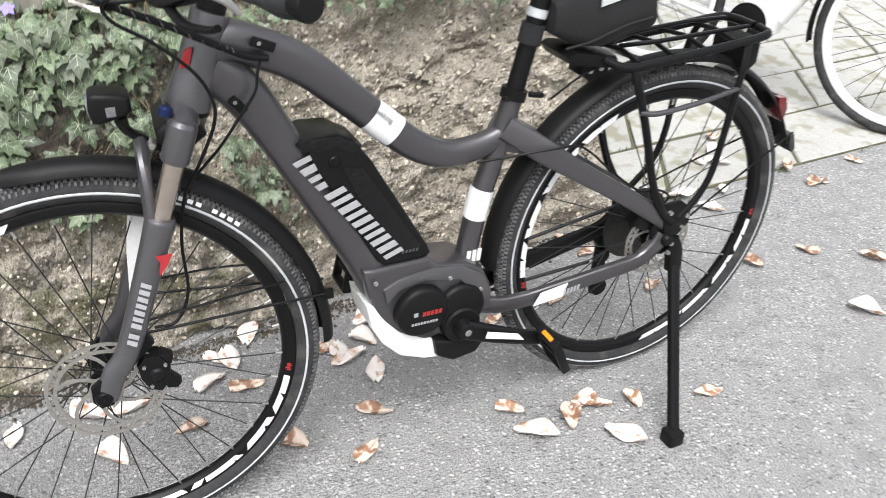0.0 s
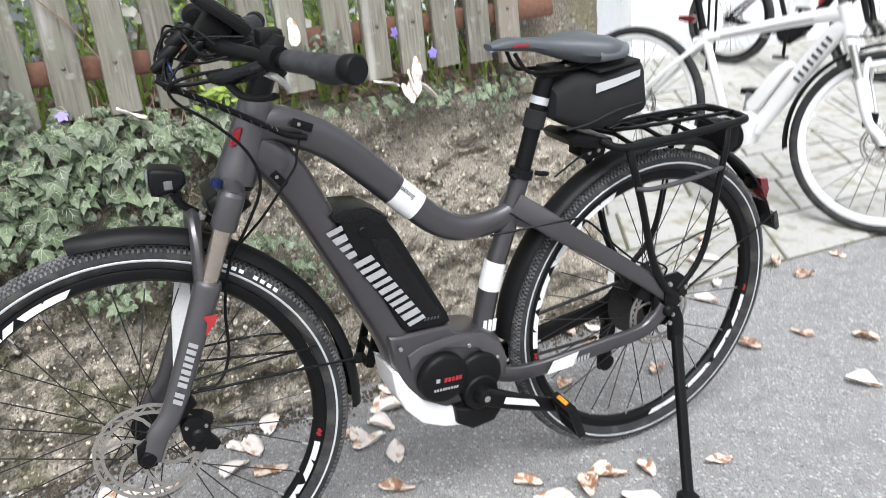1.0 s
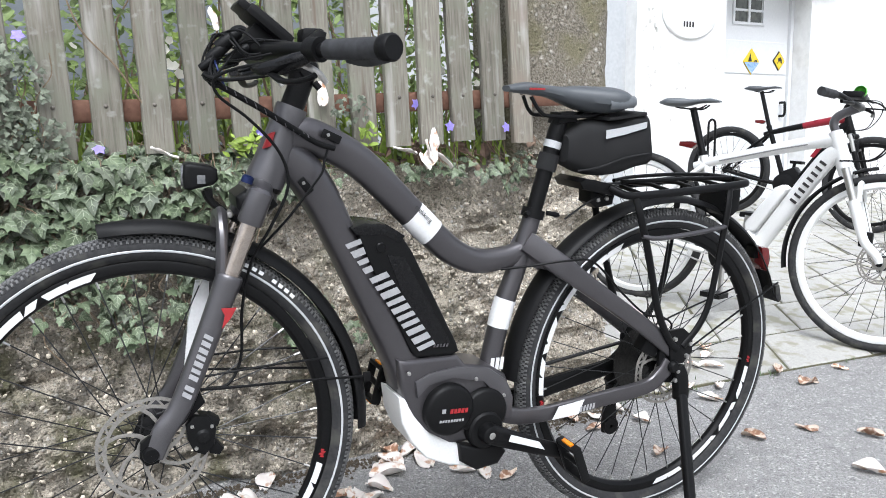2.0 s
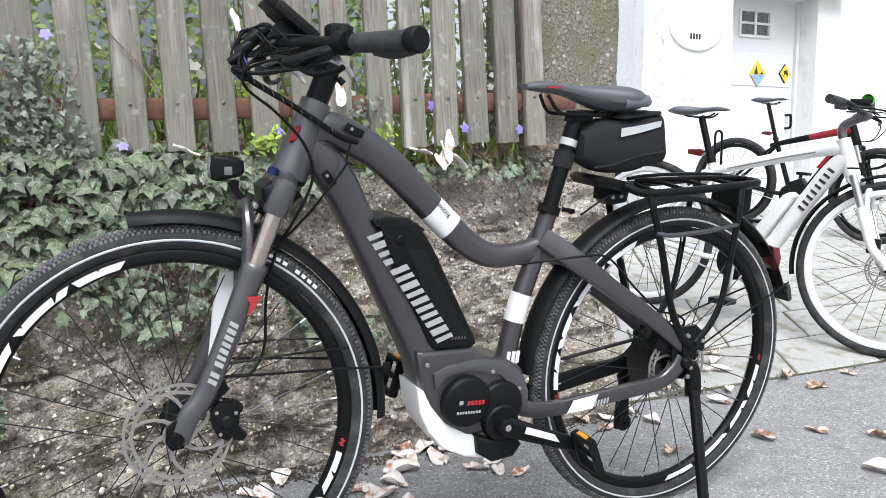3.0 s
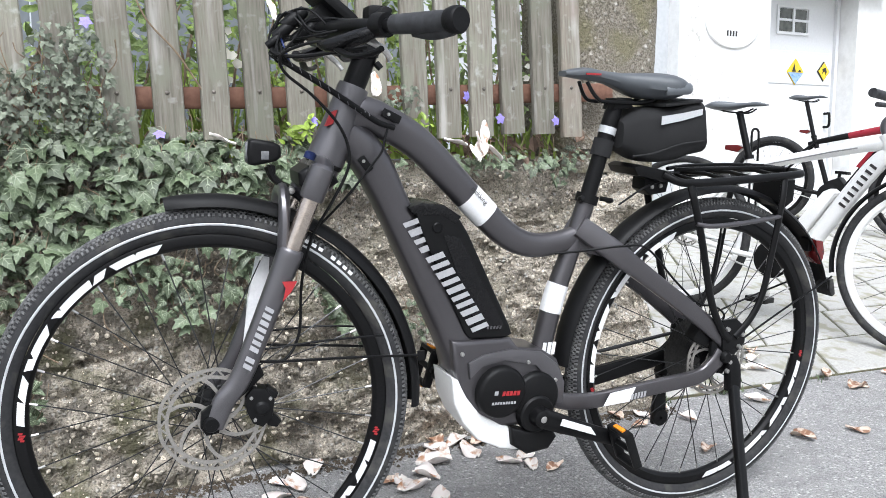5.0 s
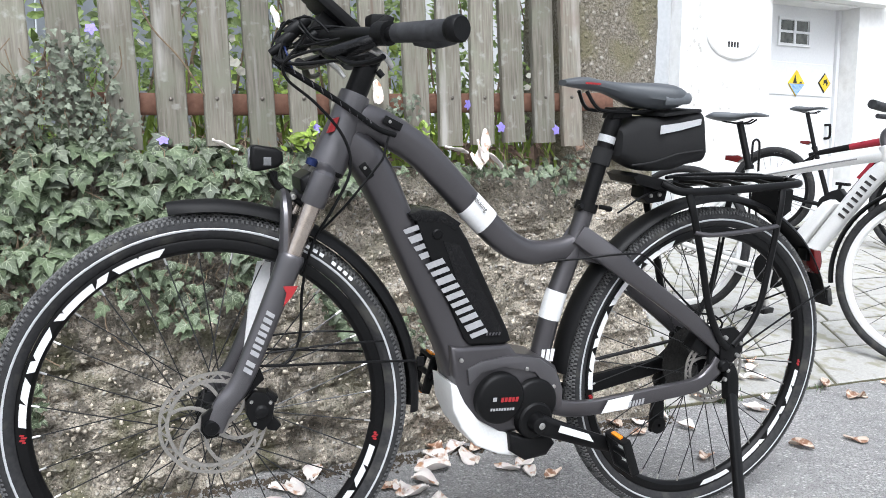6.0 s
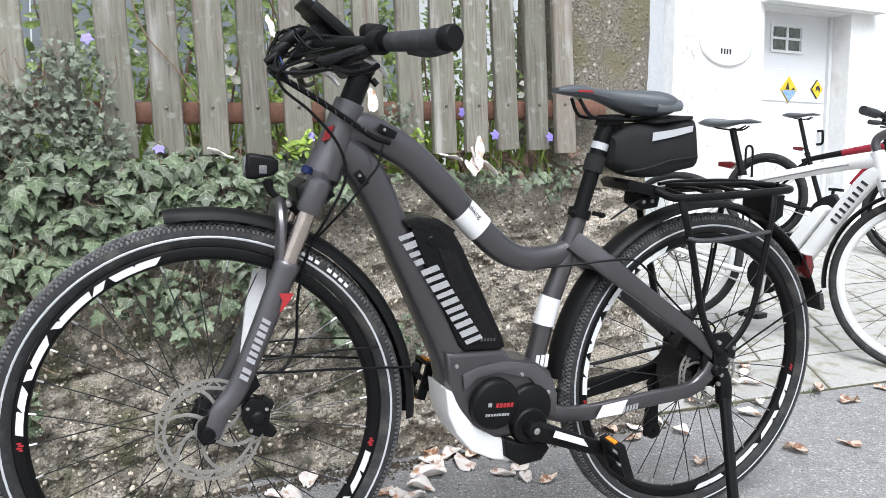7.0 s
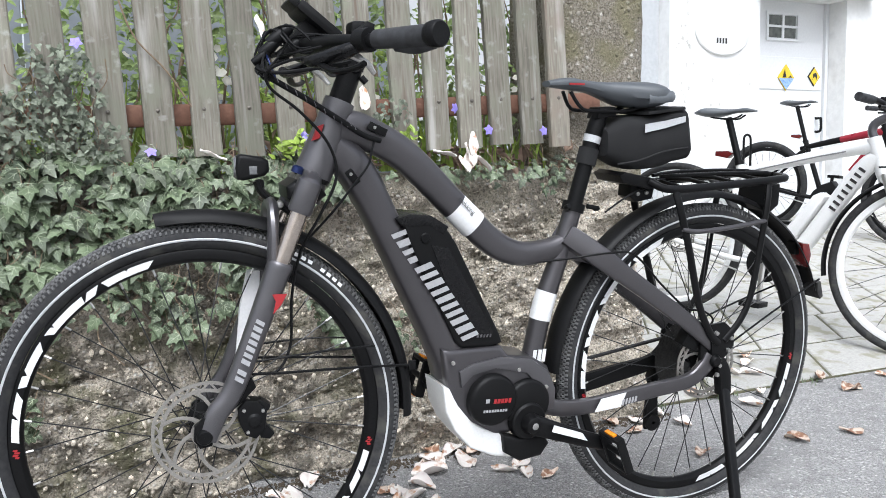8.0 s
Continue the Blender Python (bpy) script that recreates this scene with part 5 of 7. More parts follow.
    # front mudguard with its stays
    mg = part("front_mudguard", fender(0, WC, 0.378, 101, -3, flat=0.95), PLASTIC, b, "black front mudguard", matrix=st)
    for s in (-1, 1):
        part("stay", bent([(0.062, s * 0.06, 0.452), (0.11, s * 0.055, 0.447), (0.24, s * 0.040, 0.441), (0.374, s * 0.024, 0.432)], 0.0024, 6, 8), BLACK, mg)
        part("stay", bent([(0.062, s * 0.06, 0.47), (0.20, s * 0.05, 0.478), (0.30, s * 0.03, 0.475)], 0.002, 4, 6), BLACK, mg)
    part("stay_clip", box(0.366, 0.380, -0.028, -0.020, 0.422, 0.440, 0.002), BLACK, mg)
    # head lamp
    hl = part("head_lamp", prism([(0.066, 0.779), (0.063, 0.799), (0.066, 0.819), (0.074, 0.822), (0.108, 0.817), (0.119, 0.811), (0.120, 0.793), (0.112, 0.785), (0.076, 0.777)], -0.024, 0.024, 0.008, segments=3), PLASTIC, b, "black head lamp", matrix=st)
    part("lens", lathe([(0.0004, 0), (0.016, 0.001), (0.019, 0.004), (0.021, 0.012)], 0, 0, 24), LENS, hl, matrix=pose(0.0605, 0, 0.799, 0, 0, -90))
    part("side_window", box(0.086, 0.099, -0.0250, -0.0238, 0.788, 0.802, 0.0004), LENS, hl)
    part("bracket", bent([(0.10, 0, 0.776), (0.11, 0, 0.755), (0.135, 0, 0.735), (0.16, 0, 0.715), (0.17, 0, 0.69)], [0.008, 0.007, 0.006, 0.006, 0.006], 5, 8, lateral=0.012), BLACK, hl)
    part("bracket_bolt", lathe([(0.0004, -0.02), (0.005, -0.0195), (0.007, -0.014), (0.007, 0.0)], 0.137, 0.735, 12), STEEL, hl)
    part("bracket_base", box(0.098, 0.112, -0.010, 0.010, 0.762, 0.778, 0.003), BLACK, hl)
    return b, fr, st


SPROCKET = material("oily_sprocket", (0.02, 0.02, 0.02), (0.05, 0.048, 0.045), 0.4, 0.7, 200, 20, 0.1)
SILVERGREY = material("silver_grey_paint", (0.24, 0.24, 0.245), (0.3, 0.3, 0.305), 0.4, 0.4, 300, 8, 0.03)
main_bike, main_frame, STEER = build_main_bike()


def finish_main_bike(b, fr, st):
    # seat post, saddle and bag
    sp = part("seat_post", bent([(0.742, 0, 0.70), (0.772, 0, 0.81), (0.788, 0, 0.868), (0.800, 0, 0.905)], [0.0162, 0.0162, 0.0175, 0.015], 6, 18), BLACK, b)
    part("clamp_collar", tube([(0.7415, 0, 0.700), (0.7465, 0, 0.718)], 0.0235, 20), BLACK, sp)
    part("quick_release", bent([(0.762, -0.022, 0.712), (0.785, -0.026, 0.708), (0.79, -0.01, 0.704)], 0.005, 5, 8), BLACK, sp)
    part("quick_release", bent([(0.722, -0.01, 0.706), (0.712, -0.022, 0.712), (0.712, -0.034, 0.716)], 0.005, 5, 8), BLACK, sp)
    part("strap", tube([(0.768, 0, 0.795), (0.776, 0, 0.828)], 0.0205, 18), FABRIC, sp, "black fabric strap")
    part("post_label", tube([(0.7795, 0, 0.839), (0.7835, 0, 0.853)], 0.0178, 18, cap=False), REFLECT, sp, "pale scale on the post")
    part("saddle_clamp", prism([(0.778, 0.888), (0.826, 0.892), (0.822, 0.912), (0.784, 0.91)], -0.02, 0.02, 0.004), BLACK, sp)
    sd = part("saddle", saddle_mesh(0.668, 0.948, 0.957, 0.078, 0.030), SADDLE, b, "black and grey bicycle saddle")
    for s in (-1, 1):
        part("rail", bent([(0.716, s * 0.014, 0.94), (0.735, s * 0.020, 0.912), (0.76, s * 0.022, 0.903), (0.85, s * 0.026, 0.905), (0.90, s * 0.03, 0.925)], 0.0038, 6, 8), BLACK, sd)
        bm = bmesh.new()
        tube_into(bm, spline([(0.868, s * 0.064, 0.930), (0.895, s * 0.0715, 0.932), (0.922, s * 0.066, 0.934), (0.94, s * 0.045, 0.936)], 6), 0.011, 10, lateral=0.007)
        part("bumper", bm, SADDLE_GREY, sd, "grey rear bumper")
    part("red_mark", box(0.708, 0.742, -0.0232, -0.0180, 0.953, 0.9565), RED, sd)
    # saddle bag: a soft box that widens to the back
    bm = bmesh.new()
    n = 18
    rings = []
    for k in range(n + 1):
        s = k / n
        x = 0.797 + 0.176 * s
        top = 0.885 + 0.028 * s - 0.02 * (1 - min(1, s * 4)) + 0.003 * math.sin(s * 9)
        bot = 0.812 - 0.035 * math.sin(min(1, s * 1.7) * math.pi * 0.5) + 0.028 * max(0, s - 0.35) / 0.65
        w = 0.034 + 0.030 * min(1, s * 2.2)
        ring = []
        for i in range(20):
            a = 2 * math.pi * i / 20
            ca, sa = math.cos(a), math.sin(a)
            py = w * math.copysign(abs(ca) ** 0.45, ca)
            pz = (top + bot) / 2 + (top - bot) / 2 * math.copysign(abs(sa) ** 0.5, sa)
            fold = 0.0035 * noise.noise(Vector((x * 26, py * 20, pz * 30)))
            ring.append(bm.verts.new((x + (0.012 * (pz < (top + bot) / 2) * s), py * (1 + fold * 6), pz + fold)))
        rings.append(ring)
    for k in range(n):
        for i in range(20):
            bm.faces.new((rings[k][i], rings[k][(i + 1) % 20], rings[k + 1][(i + 1) % 20], rings[k + 1][i]))
    bm.faces.new(rings[0][::-1])
    bm.faces.new(rings[-1])
    bmesh.ops.recalc_face_normals(bm, faces=bm.faces)
    bg_ob = part("saddle_bag", bm, FABRIC, b, "black fabric saddle bag")
    part("reflective_strip", prism([(0.862, 0.862), (0.862, 0.879), (0.91, 0.886), (0.962, 0.896), (0.962, 0.884), (0.91, 0.871)], -0.0665, -0.0655), REFLECT, bg_ob, "pale reflective strip", smooth=False)
    part("seam", bent([(0.80, -0.0655, 0.80), (0.85, -0.068, 0.807), (0.91, -0.0685, 0.824), (0.972, -0.066, 0.832)], 0.0022, 6, 6), FABRIC, bg_ob)
    part("lid", prism([(0.872, 0.897), (0.90, 0.900), (0.966, 0.909), (0.964, 0.915), (0.90, 0.908), (0.872, 0.903)], -0.062, 0.062, 0.003), FABRIC, bg_ob)

    # rear mudguard, rack and tail lamp
    mg = part("rear_mudguard", fender(BASE, WC, 0.383, 21, 178, taper0=0.9, width=0.030), PLASTIC, b, "black rear mudguard")
    part("mud_flap", prism([(1.428, 0.505), (1.440, 0.508), (1.452, 0.470), (1.444, 0.464), (1.432, 0.478)], -0.026, 0.026, 0.003), RUBBER, mg)
    for s in (-1, 1):
        part("stay", bent([(1.12, s * 0.075, 0.40), (1.26, s * 0.055, 0.455), (1.43, s * 0.028, 0.515)], 0.0023, 5, 8), BLACK, mg)
    part("cable", bent([(0.80, -0.032, 0.70), (0.86, -0.034, 0.735), (0.92, -0.033, 0.752)], 0.002, 5, 6), BLACK, mg)
    tl = part("tail_lamp", prism([(1.365, 0.605), (1.388, 0.602), (1.398, 0.575), (1.392, 0.545), (1.375, 0.565)], -0.028, 0.028, 0.005), DARKRED, b, "red tail lamp on the mudguard")
    part("bracket", box(1.358, 1.378, -0.014, 0.014, 0.575, 0.605, 0.003), PLASTIC, tl)
    rk = part("luggage_rack", bent([(0.895, -0.045, 0.762), (0.93, -0.064, 0.747), (1.0, -0.068, 0.748), (1.12, -0.068, 0.754), (1.24, -0.066, 0.762), (1.262, -0.045, 0.764), (1.266, 0, 0.764), (1.262, 0.045, 0.764), (1.24, 0.066, 0.762), (1.12, 0.068, 0.754), (1.0, 0.068, 0.748), (0.93, 0.064, 0.747), (0.895, 0.045, 0.762)], 0.0085, 6, 12), BLACK, b, "black tubular luggage rack")
    part("nose", prism([(0.82, 0.775), (0.835, 0.782), (0.92, 0.766), (0.93, 0.748), (0.90, 0.745), (0.83, 0.760)], -0.048, 0.048, 0.005), BLACK, rk)
    for x, z in ((0.955, 0.752), (1.03, 0.755), (1.10, 0.758), (1.17, 0.762)):
        part("cross_bar", tube([(x, -0.066, z), (x + 0.012, 0, z + 0.003), (x, 0.066, z)], 0.0048, 10, side=(0, 0, 1)), BLACK, rk)
    for s in (-1, 1):
        part("spring_bar", bent([(0.95, s * 0.012, 0.768), (1.02, s * 0.03, 0.772), (1.14, s * 0.035, 0.774), (1.235, s * 0.03, 0.772)], 0.0042, 6, 8), BLACK, rk)
        y = s * 0.078
        part("front_leg", bent([(0.948, s * 0.068, 0.742), (0.957, y, 0.70), (0.985, y, 0.62), (1.022, y, 0.50), (1.06, y, 0.43), (1.085, y, 0.405)], 0.0085, 6, 10, side=(0, 1, 0), lateral=0.006), BLACK, rk)
        part("rear_leg", bent([(1.203, s * 0.068, 0.755), (1.192, y, 0.70), (1.178, y, 0.58), (1.165, y, 0.50), (1.14, y, 0.45), (1.10, y, 0.41)], 0.0082, 6, 10, lateral=0.006), BLACK, rk)
        part("side_bar", bent([(0.962, s * 0.080, 0.664), (1.0, s * 0.088, 0.659), (1.10, s * 0.088, 0.665), (1.188, s * 0.080, 0.673)], 0.0052, 6, 10), PAINT, rk)
    part("fender_bracket", prism([(0.868, 0.752), (0.93, 0.745), (0.925, 0.722), (0.885, 0.716), (0.868, 0.728)], -0.022, 0.022, 0.004), BLACK, rk)
    for x, z in ((0.886, 0.734), (0.908, 0.736)):
        part("bolt", lathe([(0.0004, -0.026), (0.004, -0.0255), (0.005, -0.021)], x, z, 12), STEEL, rk)
    part("rear_reflector", prism([(1.225, 0.745), (1.262, 0.748), (1.262, 0.70), (1.24, 0.685), (1.222, 0.70)], -0.045, 0.045, 0.006), PLASTIC, rk, "black tail block under the rack")

    # steering: spacers, stem, bar, grips, levers, display
    sm = part("stem", tube([on_axis(0.132), on_axis(0.155), on_axis(0.19), on_axis(0.205)], [0.0205, 0.0205, 0.020, 0.0185], 20), BLACK, b, "black adjustable stem", matrix=st)
    part("stem_arm", bent([on_axis(0.185), (0.262, 0, 0.985), (0.235, 0, 0.998), (0.195, 0, 1.005)], [0.024, 0.023, 0.019, 0.02], 6, 14, lateral=[0.021, 0.022, 0.02, 0.024], square=0.7), BLACK, sm)
    part("stem_knuckle", lathe([(0.0004, -0.024), (0.015, -0.024), (0.018, -0.02), (0.018, 0.02), (0.015, 0.024), (0.0004, 0.024)], 0.272, 0.978, 18), BLACK, sm)
    part("clamp_bolt", bent([(0.283, -0.012, 0.955), (0.292, -0.014, 0.945)], 0.006, 3, 8), BLACK, sm)
    hb = part("handlebar", bent([(0.3134, -0.3495, 0.9967), (0.2768, -0.2712, 0.9977), (0.2429, -0.2086, 0.9967), (0.2127, -0.1460, 1.0006), (0.1917, -0.0730, 0.9993), (0.1880, 0.0000, 1.0030), (0.1917, 0.0730, 0.9993), (0.2127, 0.1460, 1.0006), (0.2429, 0.2086, 0.9967), (0.2768, 0.2712, 0.9977), (0.3134, 0.3495, 0.9967)], [0.011, 0.011, 0.011, 0.0115, 0.0155, 0.0158, 0.0155, 0.0115, 0.011, 0.011, 0.011], 6, 14, side=(0, 0, 1)), BLACK, b, "black swept handlebar", matrix=st)
    for s in (-1, 1):
        g = [(0.2557, s * 0.2316, 0.9977), (0.2676, s * 0.2556, 0.9972), (0.2887, s * 0.2973, 0.9967), (0.3061, s * 0.3317, 0.9967), (0.3093, s * 0.3401, 0.9967)]
        part("grip", bent(g, [0.0145, 0.0150, 0.0155, 0.0152, 0.0152], 6, 18, side=(0, 0, 1)), GRIP, hb, "ribbed grey rubber grip")
        part("grip_wing", bent([(0.2768, s * 0.2608, 0.9937), (0.2951, s * 0.2973, 0.9917), (0.3134, s * 0.3317, 0.9927)], [0.007, 0.010, 0.011], 6, 12, side=(0, 0, 1), lateral=[0.016, 0.020, 0.016]), GRIP, hb)
        part("grip_cap", tube([(0.3070, s * 0.3338, 0.9967), (0.3102, s * 0.3411, 0.9967), (0.3143, s * 0.3505, 0.9967), (0.3157, s * 0.3536, 0.9967)], [0.0178, 0.0192, 0.0192, 0.0165], 22, side=(0, 0, 1)), PLASTIC, hb)
        part("lever_clamp", bent([(0.2374, s * 0.1961, 0.9987), (0.2484, s * 0.2191, 0.9977)], 0.0185, 3, 16, side=(0, 0, 1)), PLASTIC, hb)
        part("brake_body", bent([(0.2338, s * 0.1982, 0.9895), (0.2127, s * 0.1826, 0.9807), (0.1788, s * 0.1513, 0.9702), (0.1669, s * 0.1252, 0.9722)], [0.012, 0.017, 0.014, 0.008], 6, 12, side=(0, 0, 1), lateral=[0.010, 0.012, 0.011, 0.007]), GLOSS, hb)
        part("brake_lever", bent([(0.1825, s * 0.1565, 0.9658), (0.1953, s * 0.1982, 0.9525), (0.2100, s * 0.2295, 0.9517), (0.2228, s * 0.2556, 0.9557), (0.2283, s * 0.2660, 0.9597)], [0.006, 0.0075, 0.0068, 0.006, 0.005], 6, 10, side=(0, 0, 1), lateral=0.0045), BLACK, hb)
        part("shifter", prism([(0.230, 1.010), (0.250, 1.028), (0.262, 1.024), (0.258, 1.006), (0.240, 0.996)], min(s * 0.165, s * 0.20), max(s * 0.165, s * 0.20), 0.004), PLASTIC, hb)
        part("shift_paddle", bent([(0.2310, s * 0.1721, 0.9786), (0.2521, s * 0.1826, 0.9657), (0.2649, s * 0.1794, 0.9510)], [0.006, 0.005, 0.004], 5, 8), STEEL, hb, "metal thumb lever")
    rm = part("remote_pad", box(0.232, 0.266, -0.168, -0.122, 1.008, 1.032, 0.006), PLASTIC, hb)
    # display on the bar
    dp = part("display", box(-0.044, 0.044, -0.055, 0.055, -0.010, 0.010, 0.008), PLASTIC, b, "black display unit on the bar", matrix=st @ pose(0.205, 0, 1.044, 0, 38, 0))
    part("screen", box(-0.032, 0.030, -0.042, 0.042, 0.0095, 0.0112, 0.0005), GLOSS, dp)
    part("mount", box(-0.02, 0.025, -0.03, 0.03, -0.05, -0.008, 0.006), PLASTIC, dp)
    part("tilt_wing", box(-0.06, -0.035, -0.045, 0.045, -0.008, 0.006, 0.004), PLASTIC, dp)
    bl = part("bell", lathe([(0.0004, -0.012), (0.012, -0.011), (0.018, -0.004), (0.019, 0.006), (0.016, 0.008)], 0.176, 1.035, 18), PLASTIC, hb, matrix=pose(0, 0.10, 0))

    # cables: bundles ahead of the bar, then to the ports and the fork
    cb = part("brake_cable", bent([(0.170, -0.13, 0.985), (0.13, -0.10, 0.975), (0.104, -0.07, 0.958), (0.112, -0.06, 0.932), (0.157, -0.06, 0.898), (0.201, -0.06, 0.853), (0.221, -0.06, 0.811), (0.219, -0.06, 0.773), (0.192, -0.055, 0.716), (0.165, -0.035, 0.655), (0.150, -0.03, 0.576), (0.146, -0.032, 0.49), (0.12, -0.045, 0.449), (0.085, -0.045, 0.447)], 0.0026, 8, 8), PLASTIC, b, "black brake hose to the front wheel")
    part("cable_sleeve", bent([(0.095, -0.05, 0.962), (0.118, -0.05, 0.947), (0.176, -0.045, 0.916), (0.236, -0.042, 0.881), (0.279, -0.036, 0.856), (0.312, -0.032, 0.846)], 0.0052, 8, 10), PLASTIC, b, "braided black cable sleeve")
    bm = bmesh.new()
    pts = spline([(0.10, -0.05, 0.958), (0.118, -0.05, 0.947), (0.176, -0.045, 0.916), (0.236, -0.042, 0.881), (0.27, -0.038, 0.861)], 22)
    for i in range(0, len(pts) - 2, 3):
        p, q = Vector(pts[i]), Vector(pts[i + 2])
        a = i * 1.1
        o = Vector((0, math.cos(a), math.sin(a))) * 0.0048
        tube_into(bm, [p + o, (p + q) / 2 + Vector((0, math.cos(a + 1), math.sin(a + 1))) * 0.0052, q + Vector((0, math.cos(a + 2), math.sin(a + 2))) * 0.0048], 0.0012, 5)
    tagged(part("sleeve_wrap", bm, PAINT_GREY, b), kind="stuff")
    part("shift_cable", bent([(0.300, -0.034, 0.846), (0.292, -0.040, 0.826), (0.286, -0.045, 0.806), (0.266, -0.048, 0.781), (0.228, -0.044, 0.732), (0.206, -0.03, 0.702), (0.184, -0.02, 0.676)], 0.0022, 8, 8), PLASTIC, b)
    part("rear_brake_cable", bent([(0.66, -0.027, 0.605), (0.72, -0.045, 0.612), (0.79, -0.068, 0.622), (0.85, -0.072, 0.615), (0.93, -0.066, 0.545), (1.0, -0.064, 0.49), (1.05, -0.06, 0.478), (1.085, -0.055, 0.455), (1.08, -0.05, 0.43)], 0.0023, 8, 8), PLASTIC, b)
    random.seed(11)
    for i in range(14):
        s = -1 if i % 2 else 1
        y0 = s * random.uniform(0.05, 0.13)
        mid = (random.uniform(0.115, 0.15), random.uniform(-0.05, 0.05), random.uniform(0.965, 1.03))
        part("bar_cable", bent([(0.19 + random.uniform(-0.01, 0.03), y0, 0.99 + random.uniform(0, 0.03)), (random.uniform(0.14, 0.165), y0 * 0.7, random.uniform(0.98, 1.035)), mid, (random.uniform(0.095, 0.115), random.uniform(-0.06, 0), random.uniform(0.955, 0.985)), (0.125, -0.048, 0.943)], 0.002, 6, 8), BLUE if i in (4,) else PLASTIC, b)
    part("cable_cross", bent([(0.235, -0.10, 0.978), (0.19, -0.09, 0.968), (0.13, -0.07, 0.958), (0.10, -0.06, 0.96), (0.090, -0.055, 0.966)], [0.0035, 0.0035, 0.0035, 0.0035, 0.0055], 6, 8), PLASTIC, b)
    for x, z, r in ((0.12, 1.0, 0.010), (0.135, 1.018, 0.012), (0.108, 0.985, 0.008), (0.15, 0.995, 0.011)):
        part("cable_joint", tube([(x - 0.016, -0.02, z - 0.012), (x, -0.025, z), (x + 0.018, -0.02, z + 0.014)], [r * 0.8, r, r * 0.8], 10), PLASTIC, b)
    # lettering bars on the tyre
    bm = bmesh.new()
    for k in range(9):
        if k == 4:
            continue
        a = radians(64 - k * 2.3)
        for s in (-1,):
            q = []
            for da, r in ((0, 0.3345), (1.5, 0.3345), (1.5, 0.3405), (0, 0.3405)):
                q.append(bm.verts.new((r * math.cos(a - radians(da)), s * (0.0218 - (r - 0.3345) * 0.35), r * math.sin(a - radians(da)))))
            bm.faces.new(q)
    wheel = [o for o in b.children if o.name.startswith("front_wheel")][0]
    part("tyre_lettering", bm, DECAL, wheel, "pale lettering bars", smooth=False)


finish_main_bike(main_bike, main_frame, STEER)


